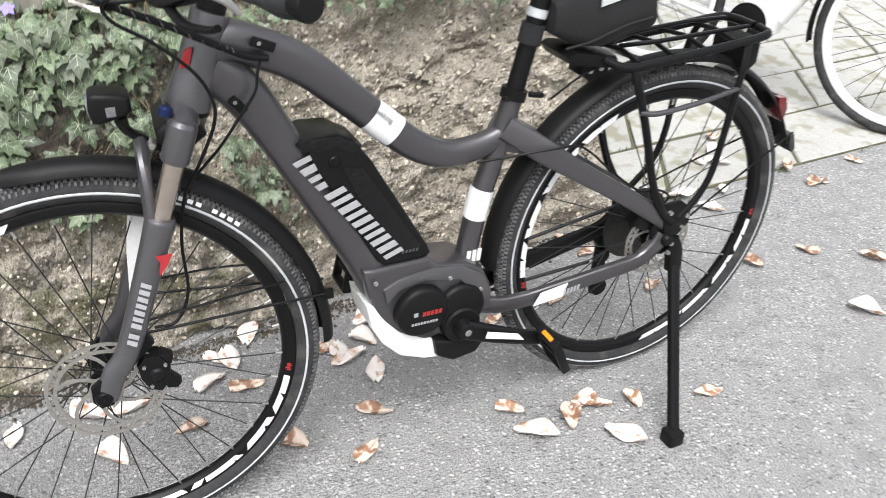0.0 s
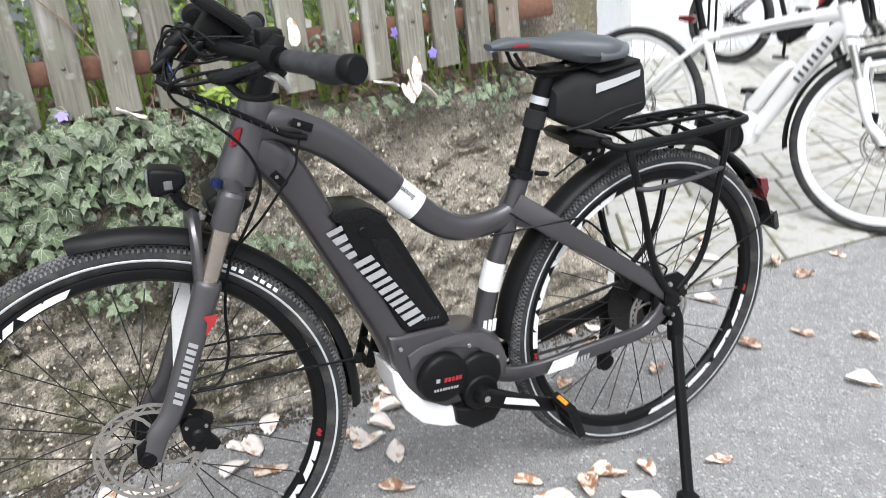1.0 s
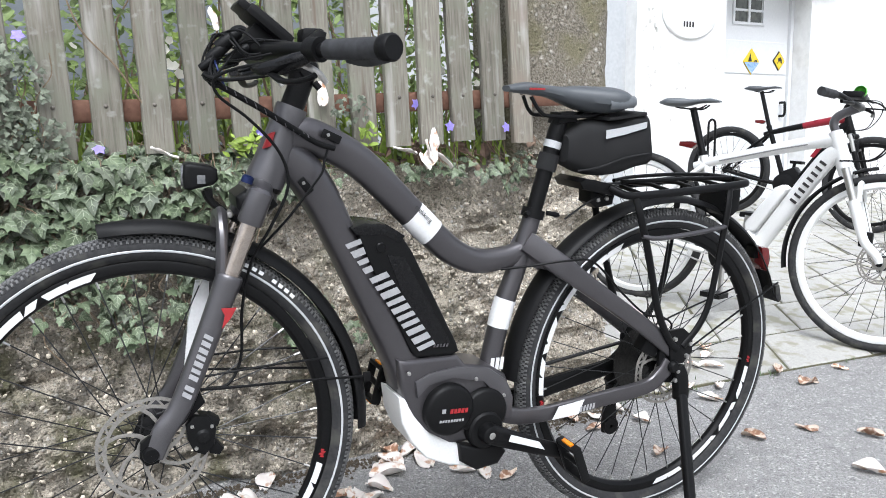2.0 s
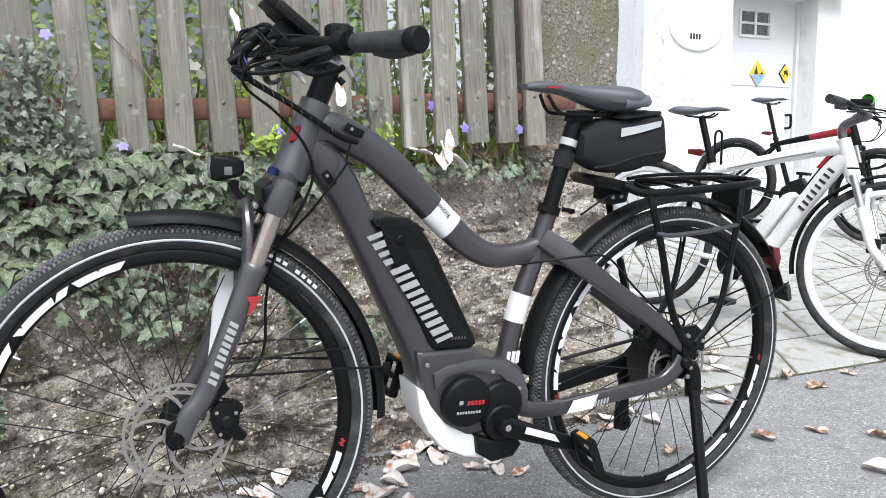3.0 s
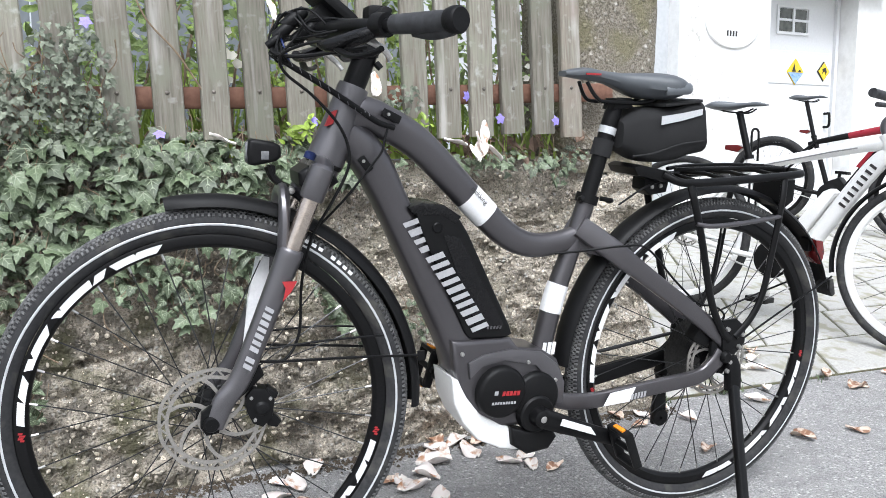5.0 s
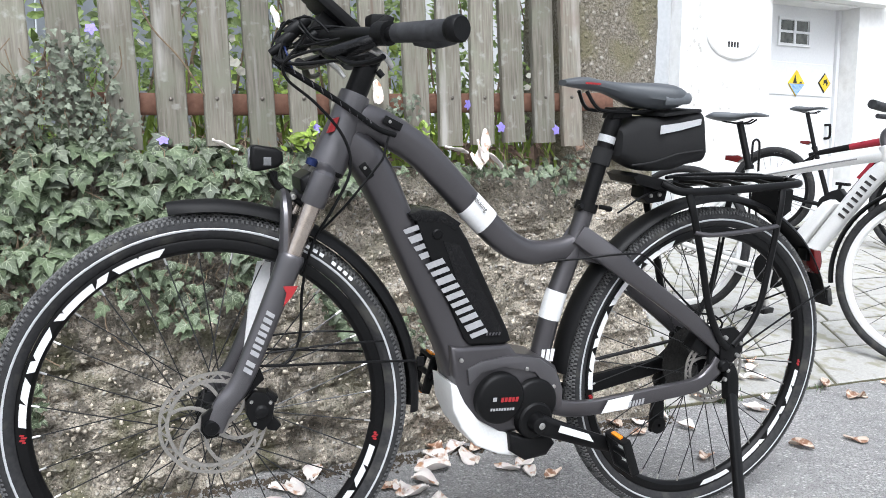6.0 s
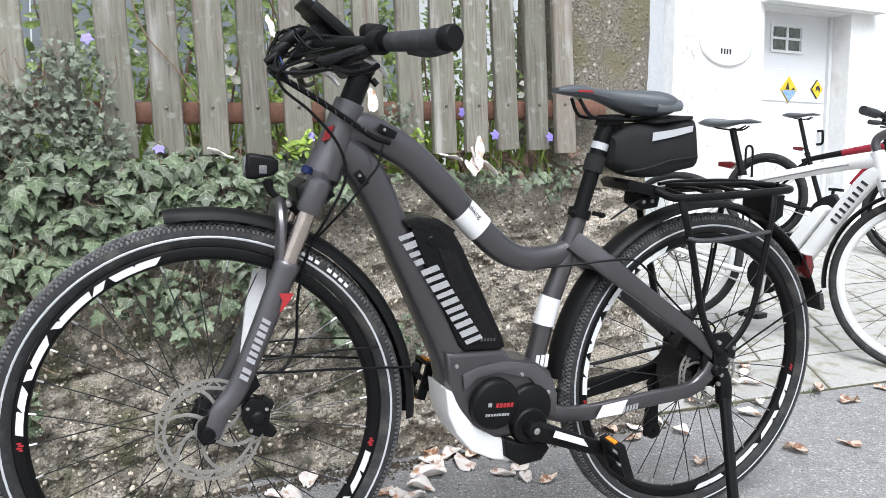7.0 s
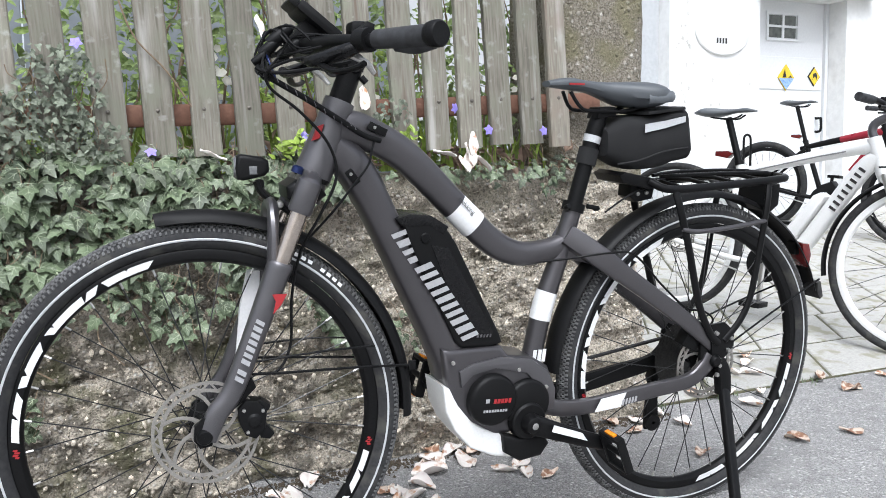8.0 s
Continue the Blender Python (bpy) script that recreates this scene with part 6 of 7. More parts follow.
def build_parked_bike(name, label, m, frame_mat, fork_mat, rim_mat, bands, battery=True, front_guard=True, saddle_mat=None, post=0.93, steer=8, tyre=0.035):
    """A parked bicycle, its front wheel at x = 0 and its right side towards +y."""
    b = thing(name, label, "bicycle", m, group="parked bicycles")
    L, wc = 1.08, 0.345
    lo, hi = Vector((0.185, 0, 0.70)), Vector((0.235, 0, 0.83))
    ax = (hi - lo).normalized()
    st = turn_about(lo, ax, steer)
    al = lambda s, y=0.0, f=0.0: tuple(lo + ax * s + Vector((-ax.z, 0, ax.x)) * f + Vector((0, y, 0)))
    kw = dict(radius=0.345, tyre_h=tyre, tread=False, line=False, decals=False, spokes=28, rim_h=0.026)
    build_wheel(b, "front_wheel", st @ Matrix.Translation((0, 0, wc)), rim_mat=rim_mat, spoke_mat=SPOKE, disc=0.08, disc_side=1, **kw)
    rw = build_wheel(b, "rear_wheel", Matrix.Translation((L, 0, wc)), rim_mat=rim_mat, spoke_mat=SPOKE, disc=0.08, disc_side=-1, **kw)
    fr = part("frame", bent([(0.225, 0, 0.80), (0.32, 0, 0.785), (0.55, 0, 0.725), (0.73, 0, 0.675), (0.82, 0, 0.645)], [0.030, 0.027, 0.023, 0.02, 0.018], 6, 14, lateral=[0.026, 0.022, 0.02, 0.019, 0.017]), frame_mat, b, "painted frame")
    part("head_tube", tube([al(-0.01), al(0.0), al(0.13), al(0.145)], [0.03, 0.031, 0.028, 0.027], 20), frame_mat, fr)
    if battery:
        for z0, y0 in ((-0.006, 0.0222), (-0.006, -0.0222)):
            part("stripe", tube([(0.33, y0, 0.782 + z0), (0.44, y0 * 0.96, 0.756 + z0), (0.55, y0 * 0.92, 0.726 + z0), (0.70, y0 * 0.88, 0.685 + z0)], 0.003, 6, lateral=0.0012), SILVERGREY, fr, "thin grey stripe")
    else:
        part("crimson_sleeve", bent([(0.235, 0, 0.799), (0.32, 0, 0.785), (0.44, 0, 0.754), (0.53, 0, 0.730)], [0.0305, 0.0285, 0.0262, 0.0245], 6, 14, lateral=[0.0268, 0.0235, 0.0225, 0.0215]), PURPLE_RED, fr, "crimson forward half of the top tube")
    part("down_tube", bent([(0.205, 0, 0.76), (0.27, 0, 0.70), (0.44, 0, 0.42), (0.50, 0, 0.32)], [0.034, 0.036, 0.034, 0.034], 6, 14, lateral=0.03, square=0.8), frame_mat, fr)
    part("seat_tube", bent([(0.61, 0, 0.28), (0.71, 0, 0.52), (0.77, 0, 0.66), (0.79, 0, 0.705)], 0.0185, 6, 14), frame_mat, fr)
    for s in (-1, 1):
        part("seat_stay", bent([(0.77, s * 0.015, 0.655), (0.88, s * 0.05, 0.55), (1.04, s * 0.065, 0.39), (L, s * 0.066, wc)], 0.0105, 6, 10), frame_mat, fr)
        part("chain_stay", bent([(0.60, s * 0.03, 0.28), (0.76, s * 0.055, 0.29), (0.98, s * 0.066, 0.325), (L, s * 0.066, wc)], 0.0125, 6, 10), frame_mat, fr)
    bm = bmesh.new()
    dx, dz = 0.12, -0.20
    ln = math.hypot(dx, dz)
    for i in range(8 if battery else 0):
        s0 = 0.01 + i * 0.027
        x, z = 0.262 + dx / ln * s0, 0.728 + dz / ln * s0
        nx, nz = -dz / ln, dx / ln
        q = [(x, z), (x + dx / ln * 0.011, z + dz / ln * 0.011), (x + dx / ln * 0.011 - nx * 0.03, z + dz / ln * 0.011 - nz * 0.03), (x - nx * 0.03, z - nz * 0.03)]
        prism_into(bm, q, 0.0305, 0.0315)
    if battery:
        part("lettering", bm, bands, fr, "dark lettering bars", smooth=False)
        part("battery", prism([(0.385, 0.590), (0.41, 0.605), (0.435, 0.592), (0.545, 0.43), (0.54, 0.40), (0.51, 0.395), (0.49, 0.41)], -0.040, 0.040, 0.012, segments=3), WHITE, b, "white battery case on the frame")
        part("motor", prism([(0.48, 0.36), (0.52, 0.40), (0.62, 0.37), (0.66, 0.31), (0.64, 0.25), (0.57, 0.225), (0.50, 0.26)], -0.05, 0.05, 0.012), WHITE, b, "white motor housing")
    else:
        part("motor", prism([(0.49, 0.36), (0.54, 0.42), (0.63, 0.38), (0.66, 0.31), (0.64, 0.25), (0.57, 0.225), (0.50, 0.27)], -0.05, 0.05, 0.012), PLASTIC, b)
        part("red_panel", prism([(0.31, 0.66), (0.345, 0.655), (0.44, 0.51), (0.41, 0.50)], 0.031, 0.034, 0.001), PURPLE_RED, fr)
    part("chain_ring", lathe([(0.03, 0.058), (0.075, 0.057), (0.08, 0.059), (0.075, 0.061), (0.03, 0.062)], 0.60, 0.285, 40), BLACK, b)
    part("ring_guard", lathe([(0.010, 0.062), (0.066, 0.063), (0.07, 0.066), (0.066, 0.068), (0.01, 0.068)], 0.60, 0.285, 32), PLASTIC, b)
    for s, d in ((1, -1), (-1, 1)):
        cr = part("crank", bent([(0.60, s * 0.072, 0.285), (0.595 + 0.0 * d, s * 0.085, 0.285 + d * 0.09), (0.59, s * 0.09, 0.285 + d * 0.165)], [0.016, 0.012, 0.013], 6, 10, lateral=0.008), STEEL if battery else BLACK, b)
        part("pedal", box(0.545, 0.635, min(s * 0.10, s * 0.185), max(s * 0.10, s * 0.185), 0.275 + d * 0.165, 0.298 + d * 0.165, 0.004), PLASTIC, b)
    part("chain", bent([(0.60, 0.058, 0.212), (0.80, 0.055, 0.255), (1.06, 0.05, 0.295)], 0.004, 10, 6), STEEL, b)
    # fork
    fk = part("fork", tube([al(-0.03), al(-0.008)], [0.028, 0.028], 18), fork_mat, b, "suspension fork", matrix=st)
    for s in (-1, 1):
        y = s * 0.056
        part("crown", bent([al(-0.02, 0, 0.004), al(-0.03, y, 0.012)], 0.022, 4, 12, side=(0, 0, 1)), fork_mat, fk)
        part("stanchion", tube([al(-0.01, y, 0.012), al(-0.16, y, 0.012)], 0.015, 14), STEEL, fk)
        part("fork_leg", bent([al(-0.14, y, 0.012), al(-0.20, y, 0.012), al(-0.30, y, 0.014), (0.012, y, 0.37), (0.0, y * 1.05, wc)], [0.021, 0.021, 0.018, 0.017, 0.013], 6, 14), fork_mat, fk)
    part("arch", bent([al(-0.15, -0.05, 0.03), al(-0.09, -0.04, 0.045), al(-0.08, 0, 0.05), al(-0.09, 0.04, 0.045), al(-0.15, 0.05, 0.03)], 0.010, 5, 10, side=(1, 0, 0.4)), fork_mat, fk)
    part("caliper", box(0.035, 0.085, 0.03, 0.06, 0.40, 0.46, 0.008), BLACK, fk)
    if front_guard:
        part("front_mudguard", fender(0, wc, 0.372, 80, -12, width=0.026), PLASTIC, b, matrix=st)
    # cockpit
    sm = part("stem", bent([al(0.14), al(0.175), (0.235, 0, 0.895), (0.17, 0, 0.93)], [0.016, 0.017, 0.017, 0.018], 5, 12), PAINT_GREY if battery else BLACK, b, matrix=st)
    hb = part("handlebar", bent([(0.235, -0.32, 0.955), (0.20, -0.2, 0.955), (0.168, -0.07, 0.935), (0.165, 0, 0.933), (0.168, 0.07, 0.935), (0.20, 0.2, 0.955), (0.235, 0.32, 0.955)], 0.012, 6, 12, side=(0, 0, 1)), BLACK, b, matrix=st)
    for s in (-1, 1):
        part("grip", bent([(0.212, s * 0.225, 0.955), (0.235, s * 0.325, 0.955)], 0.017, 5, 14, side=(0, 0, 1)), GRIP, hb)
        part("brake_lever", bent([(0.185, s * 0.17, 0.945), (0.15, s * 0.19, 0.93), (0.17, s * 0.29, 0.925)], 0.0065, 6, 8, side=(0, 0, 1)), BLACK, hb)
        part("bar_cable", bent([(0.18, s * 0.16, 0.945), (0.06, s * 0.14, 0.93), (0.02, s * 0.06, 0.84), (0.08, s * 0.02, 0.74), (0.2, s * 0.03, 0.72)], 0.0035, 8, 8), PLASTIC, hb)
    part("display", box(0.15, 0.225, -0.05, 0.05, 0.965, 0.99, 0.006), PLASTIC, hb)
    if battery:
        part("bell", lathe([(0.0004, -0.018), (0.016, -0.014), (0.024, 0), (0.022, 0.014)], 0.165, 0.99, 16), GREEN, hb, "bright green bell", matrix=pose(0, 0.02, 0))
    # saddle
    sp = part("seat_post", bent([(0.785, 0, 0.69), (0.785 + (post - 0.72) * 0.36, 0, post - 0.03)], 0.0155, 6, 14), BLACK, b)
    sd = part("saddle", saddle_mesh(0.735, 1.01, post + 0.005, 0.072, 0.022), saddle_mat or SADDLE, b)
    for s in (-1, 1):
        part("rail", bent([(0.79, s * 0.014, post - 0.015), (0.83, s * 0.02, post - 0.034), (0.92, s * 0.024, post - 0.032), (0.95, s * 0.03, post - 0.015)], 0.0038, 5, 8), BLACK, sd)
    part("rear_lamp", prism([(0.815, 0.745), (0.84, 0.755), (0.90, 0.75), (0.90, 0.73), (0.84, 0.722)], -0.018, 0.018, 0.004), DARKRED, b, "red lamp on the seat post")
    part("clamp", tube([(0.787, 0, 0.695), (0.792, 0, 0.712)], 0.022, 14), BLACK, b)
    return b


def stand_at(front, bearing, lean=0.0, rise=0.0, size=1.0):
    """A pose on the sloping slabs: the front wheel's foot, the way to the rear wheel, the lean and the climb in degrees."""
    return Matrix.Translation(front) @ Matrix.Rotation(radians(bearing), 4, "Z") @ pose(0, 0, 0, lean, -rise, 0) @ Matrix.Scale(size, 4)


build_parked_bike("white_bicycle", "white electric bicycle with white rims parked on slabs", stand_at((2.80, 0.68, 0.012), 108.8, 2, 4.0, 1.018), WHITE, WHITE, WHITE, PAINT, saddle_mat=SADDLE_GREY, post=0.93)
build_parked_bike("black_bicycle", "black and crimson bicycle with black wheels beside a hoop stand", stand_at((5.24, 2.56, 0.165), 109.5, 2, 4.6), BLACK, BLACK, BLACK, PAINT, battery=False, front_guard=False, post=1.0, tyre=0.05, steer=-4)


def build_hoop(x, y, ang):
    h = thing("bicycle_stand", "dark steel hoop bicycle stand", "bicycle stand", pose(x, y, 0.085 * (y - 0.7) + 0.01, 0, 0, ang))
    for s in (-0.035, 0.035):
        part("upright", tube([(s, 0, 0.0), (s, 0, 0.70)], 0.009, 10), BLACK, h)
    part("hoop", bent([(-0.035, 0, 0.70), (-0.028, 0, 0.73), (0, 0, 0.745), (0.028, 0, 0.73), (0.035, 0, 0.70)], 0.009, 5, 10), BLACK, h)
    part("foot", box(-0.06, 0.06, -0.03, 0.03, 0.0, 0.012, 0.003), BLACK, h)
    return h


build_hoop(4.62, 3.45, 0)


# ---- plants ----
def ivy_leaf(bm, m, lobes=5, fold=0.25, droop=0.25):
    """One lobed leaf in its own plane (x across, y along, z up), put at the pose m. Pointed lobes, folded along the midrib."""
    pts = [(0, 0), (0.16, -0.10), (0.34, -0.02), (0.46, 0.10), (0.30, 0.26), (0.34, 0.42), (0.42, 0.60), (0.22, 0.56), (0.14, 0.74), (0, 1.0)]
    if lobes == 3:
        pts = [(0, 0), (0.2, -0.04), (0.38, 0.06), (0.44, 0.2), (0.26, 0.36), (0.18, 0.6), (0, 0.95)]
    if lobes == 1:
        pts = [(0, 0), (0.14, 0.12), (0.22, 0.35), (0.2, 0.58), (0.1, 0.82), (0, 1.0)]
    def co(x, y):
        return m @ Vector((x, y, fold * abs(x) - droop * (y - 0.3) ** 2))
    mid = [bm.verts.new(co(0, y)) for y in (0.0, 0.3, 0.6, pts[-1][1])]
    for s in (1, -1):
        edge = [bm.verts.new(co(s * x, y)) for x, y in pts[1:-1]]
        k = len(edge)
        chain = [mid[0]] + edge + [mid[3]]
        n1, n2 = (k + 1) // 3 + 1, 2 * (k + 1) // 3 + 1
        for a, bq, c in ((0, n1, 1), (n1, n2, 2), (n2, len(chain) - 1, None)):
            ring = chain[a:bq + 1]
            ctr = [mid[1]] if c == 1 else [mid[2], mid[1]] if c == 2 else [mid[2]]
            f = ring + ctr
            f = f if s > 0 else f[::-1]
            if len(set(f)) >= 3:
                bm.faces.new(f)


def mesh_of(name, build, mat):
    bm = bmesh.new()
    build(bm)
    me = bpy.data.meshes.new(name)
    bm.to_mesh(me)
    bm.free()
    me.materials.append(mat)
    for p in me.polygons:
        p.use_smooth = True
    return me


def leaf_pose(p, size, out=(0, -1, 0.35), spin=None, tilt=40):
    """A leaf that lies on something and faces out, its tip hanging at a chance angle."""
    z = (Vector(out).normalized() + Vector((random.uniform(-1, 1), random.uniform(-1, 1), random.uniform(-1, 1))) * math.sin(radians(tilt)) * 0.7).normalized()
    q = z.to_track_quat("Z", "Y").to_matrix().to_4x4()
    return Matrix.Translation(p) @ q @ Matrix.Rotation(radians(spin if spin is not None else random.uniform(0, 360)), 4, "Z") @ Matrix.Diagonal((size, size, size, 1))


def ivy_density(x, z):
    """How thickly ivy grows at a place of the wall's face."""
    top = wall_top(x)
    d = 0.0
    if x < 0.46:
        reach = 0.14 + 0.12 * max(0, min(1, (-x + 0.15) / 0.5)) + 0.07 * noise.noise(Vector((x * 4.5, 0, 7)))
        if x > 0.14:
            reach = 0.05 + 0.03 * noise.noise(Vector((x * 9, 0, 4)))
        if z > top - reach:
            d = 0.95
        elif x < -0.12 and z > 0.34 + 0.6 * max(0, x + 0.45):
            d = 0.35 + 0.5 * noise.noise(Vector((x * 5, z * 5, 2)))
        elif -0.35 < x < 0.22 and z > 0.44:
            d = 0.22 + 0.55 * noise.noise(Vector((x * 7, z * 7, 2)))
    elif z > top - 0.03:
        d = 0.42 if x < 0.62 or x > 0.85 else 0.2
    for cx, cz, r in ((0.62, 0.37, 0.06), (0.44, 0.42, 0.07), (0.49, 0.35, 0.06), (0.38, 0.46, 0.05), (0.175, 0.50, 0.06), (0.02, 0.45, 0.06), (1.08, 0.76, 0.05), (-0.325, 0.26, 0.06), (0.80, 0.80, 0.05), (0.93, 0.80, 0.06)):
        if math.hypot(x - cx, z - cz) < r:
            d = max(d, 0.75)
    return d


def build_ivy():
    random.seed(5)
    ivy = thing("ivy", "dark green ivy with pale veins hanging over the garden wall", "ivy")
    metas = [mesh_of("leaf", lambda bm, l=l, f=f, d=d: ivy_leaf(bm, Matrix.Identity(4), l, f, d), IVY) for l, f, d in ((5, 0.22, 0.25), (5, 0.05, 0.45), (3, 0.3, 0.3), (5, -0.12, 0.5))]
    vein_b = bmesh.new()
    rest, dusty = bmesh.new(), bmesh.new()
    stems = bmesh.new()
    tries = 0
    placed = []
    while tries < 30000 and len(placed) < 3000:
        tries += 1
        x, z = random.uniform(-1.1, 1.2), random.uniform(0.12, 0.90)
        if z > wall_top(x) + 0.06 - 0.03 * (x > 0.4) or random.random() > ivy_density(x, min(z, wall_top(x))):
            continue
        over = max(0, z - wall_top(x))
        placed.append((x, wall_face(x) - random.uniform(0.0, 0.05) + over * 0.9 - 0.02 * (z < 0.6), z))
    # the large leaves on the near stretch first
    placed.sort(key=lambda p: (p[0] < -0.45, p[1]))
    for i, p in enumerate(placed):
        size = random.choice((0.016, 0.022, 0.030, 0.038, 0.046, 0.054)) * (0.72 if p[2] < 0.55 else 1.0) * (0.6 if p[0] > 0.46 else 1.0)
        m = leaf_pose(p, size, out=(random.uniform(-0.3, 0.3), -1, 0.75), spin=random.gauss(180, 50), tilt=38)
        if i < 300:
            shared("leaf", metas[i % 4], ivy, m)
        else:
            ivy_leaf(dusty if i % 5 == 0 else rest, m, 5 if i % 3 else 3, random.uniform(-0.1, 0.3), random.uniform(0.2, 0.5))
        # midrib and side veins, slightly raised
        for pts in (((0, 0.02), (0, 0.9)), ((0, 0.05), (0.38, 0.10)), ((0, 0.05), (-0.38, 0.10)), ((0, 0.1), (0.32, 0.5)), ((0, 0.1), (-0.32, 0.5)), ((0, 0.45), (0.16, 0.66)), ((0, 0.45), (-0.16, 0.66)), ((0.18, 0.075), (0.28, 0.22)), ((-0.18, 0.075), (-0.28, 0.22))):
            a, c = [m @ Vector((q[0], q[1], 0.22 * abs(q[0]) - 0.25 * (q[1] - 0.3) ** 2 + 0.05)) for q in pts]
            t = (c - a).normalized()
            sd = t.cross(m.to_3x3() @ Vector((0, 0, 1))).normalized() * (0.0004 + size * 0.010)
            vs = [vein_b.verts.new(v) for v in (a - sd, a + sd, c)]
            vein_b.faces.new(vs)
        if i % 4 == 0:
            e = Vector(p) + Vector((random.uniform(-0.04, 0.04), 0.03, random.uniform(0.01, 0.08)))
            tube_into(stems, [p, (Vector(p) + e) / 2 + Vector((0.006, -0.006, 0)), e], 0.0011, 4)
    tagged(part("foliage", rest, IVY, ivy), kind="stuff")
    tagged(part("dusty_foliage", dusty, IVY_DULL, ivy, "dusty grey-green leaves"), kind="stuff")
    tagged(part("veining", vein_b, VEIN, ivy, "pale leaf veins", smooth=False), kind="stuff")
    # bare trailing stems
    for k in range(26):
        x, z = random.uniform(-0.75, 0.32), random.uniform(0.5, 0.8)
        pts = []
        for j in range(6):
            pts.append((x, wall_face(x) - 0.022 - random.uniform(0, 0.02), z))
            x += random.uniform(-0.03, 0.05)
            z -= random.uniform(0.015, 0.06)
        tube_into(stems, spline(pts, 4), 0.0015, 5)
    tagged(part("stem", stems, DRYSTEM, ivy, "bare brown stems"), kind="stuff")


VEIN = material("leaf_vein", (0.20, 0.25, 0.155), (0.34, 0.38, 0.27), 0.6, 0, 60, 10, 0)
build_ivy()


def build_creeper():
    """A dusty small-leaved creeper that climbs the pickets."""
    random.seed(8)
    c = thing("creeper", "dusty grey-green creeper climbing through the pickets", "creeper")
    bm, st = bmesh.new(), bmesh.new()
    for cx, cz, rx, rz, n in ((-0.20, 0.97, 0.09, 0.10, 300), (-0.33, 0.90, 0.09, 0.08, 260), (-0.15, 0.86, 0.09, 0.05, 160), (0.57, 0.93, 0.05, 0.04, 50), (-0.55, 0.93, 0.14, 0.1, 300)):
        for _ in range(n):
            a, r = random.uniform(0, 6.28), random.random() ** 0.6
            x, z = cx + rx * r * math.cos(a), cz + rz * r * math.sin(a) + 0.02 * noise.noise(Vector((cx * 9 + a, r, 0)))
            p = (x, FENCE_Y - 0.02 - random.uniform(0, 0.05), z)
            ivy_leaf(bm, leaf_pose(p, random.uniform(0.010, 0.022), spin=random.uniform(90, 270), tilt=60), random.choice((1, 3, 5)))
    for k in range(14):
        x, z = random.uniform(-0.5, -0.05), 0.8
        pts = []
        for j in range(7):
            pts.append((x, FENCE_Y - 0.018 - random.uniform(0, 0.03), z))
            x += random.uniform(-0.03, 0.035)
            z += random.uniform(0.02, 0.05)
        tube_into(st, spline(pts, 4), 0.0013, 5)
    tube_into(st, spline([(-0.08, FENCE_Y - 0.016, 1.22), (-0.04, FENCE_Y - 0.02, 1.10), (0.03, FENCE_Y - 0.018, 1.02), (0.09, FENCE_Y - 0.012, 0.93)], 6), 0.0022, 6)
    tagged(part("foliage", bm, IVY_DULL, c), kind="stuff")
    tagged(part("stem", st, DRYSTEM, c), kind="stuff")


build_creeper()


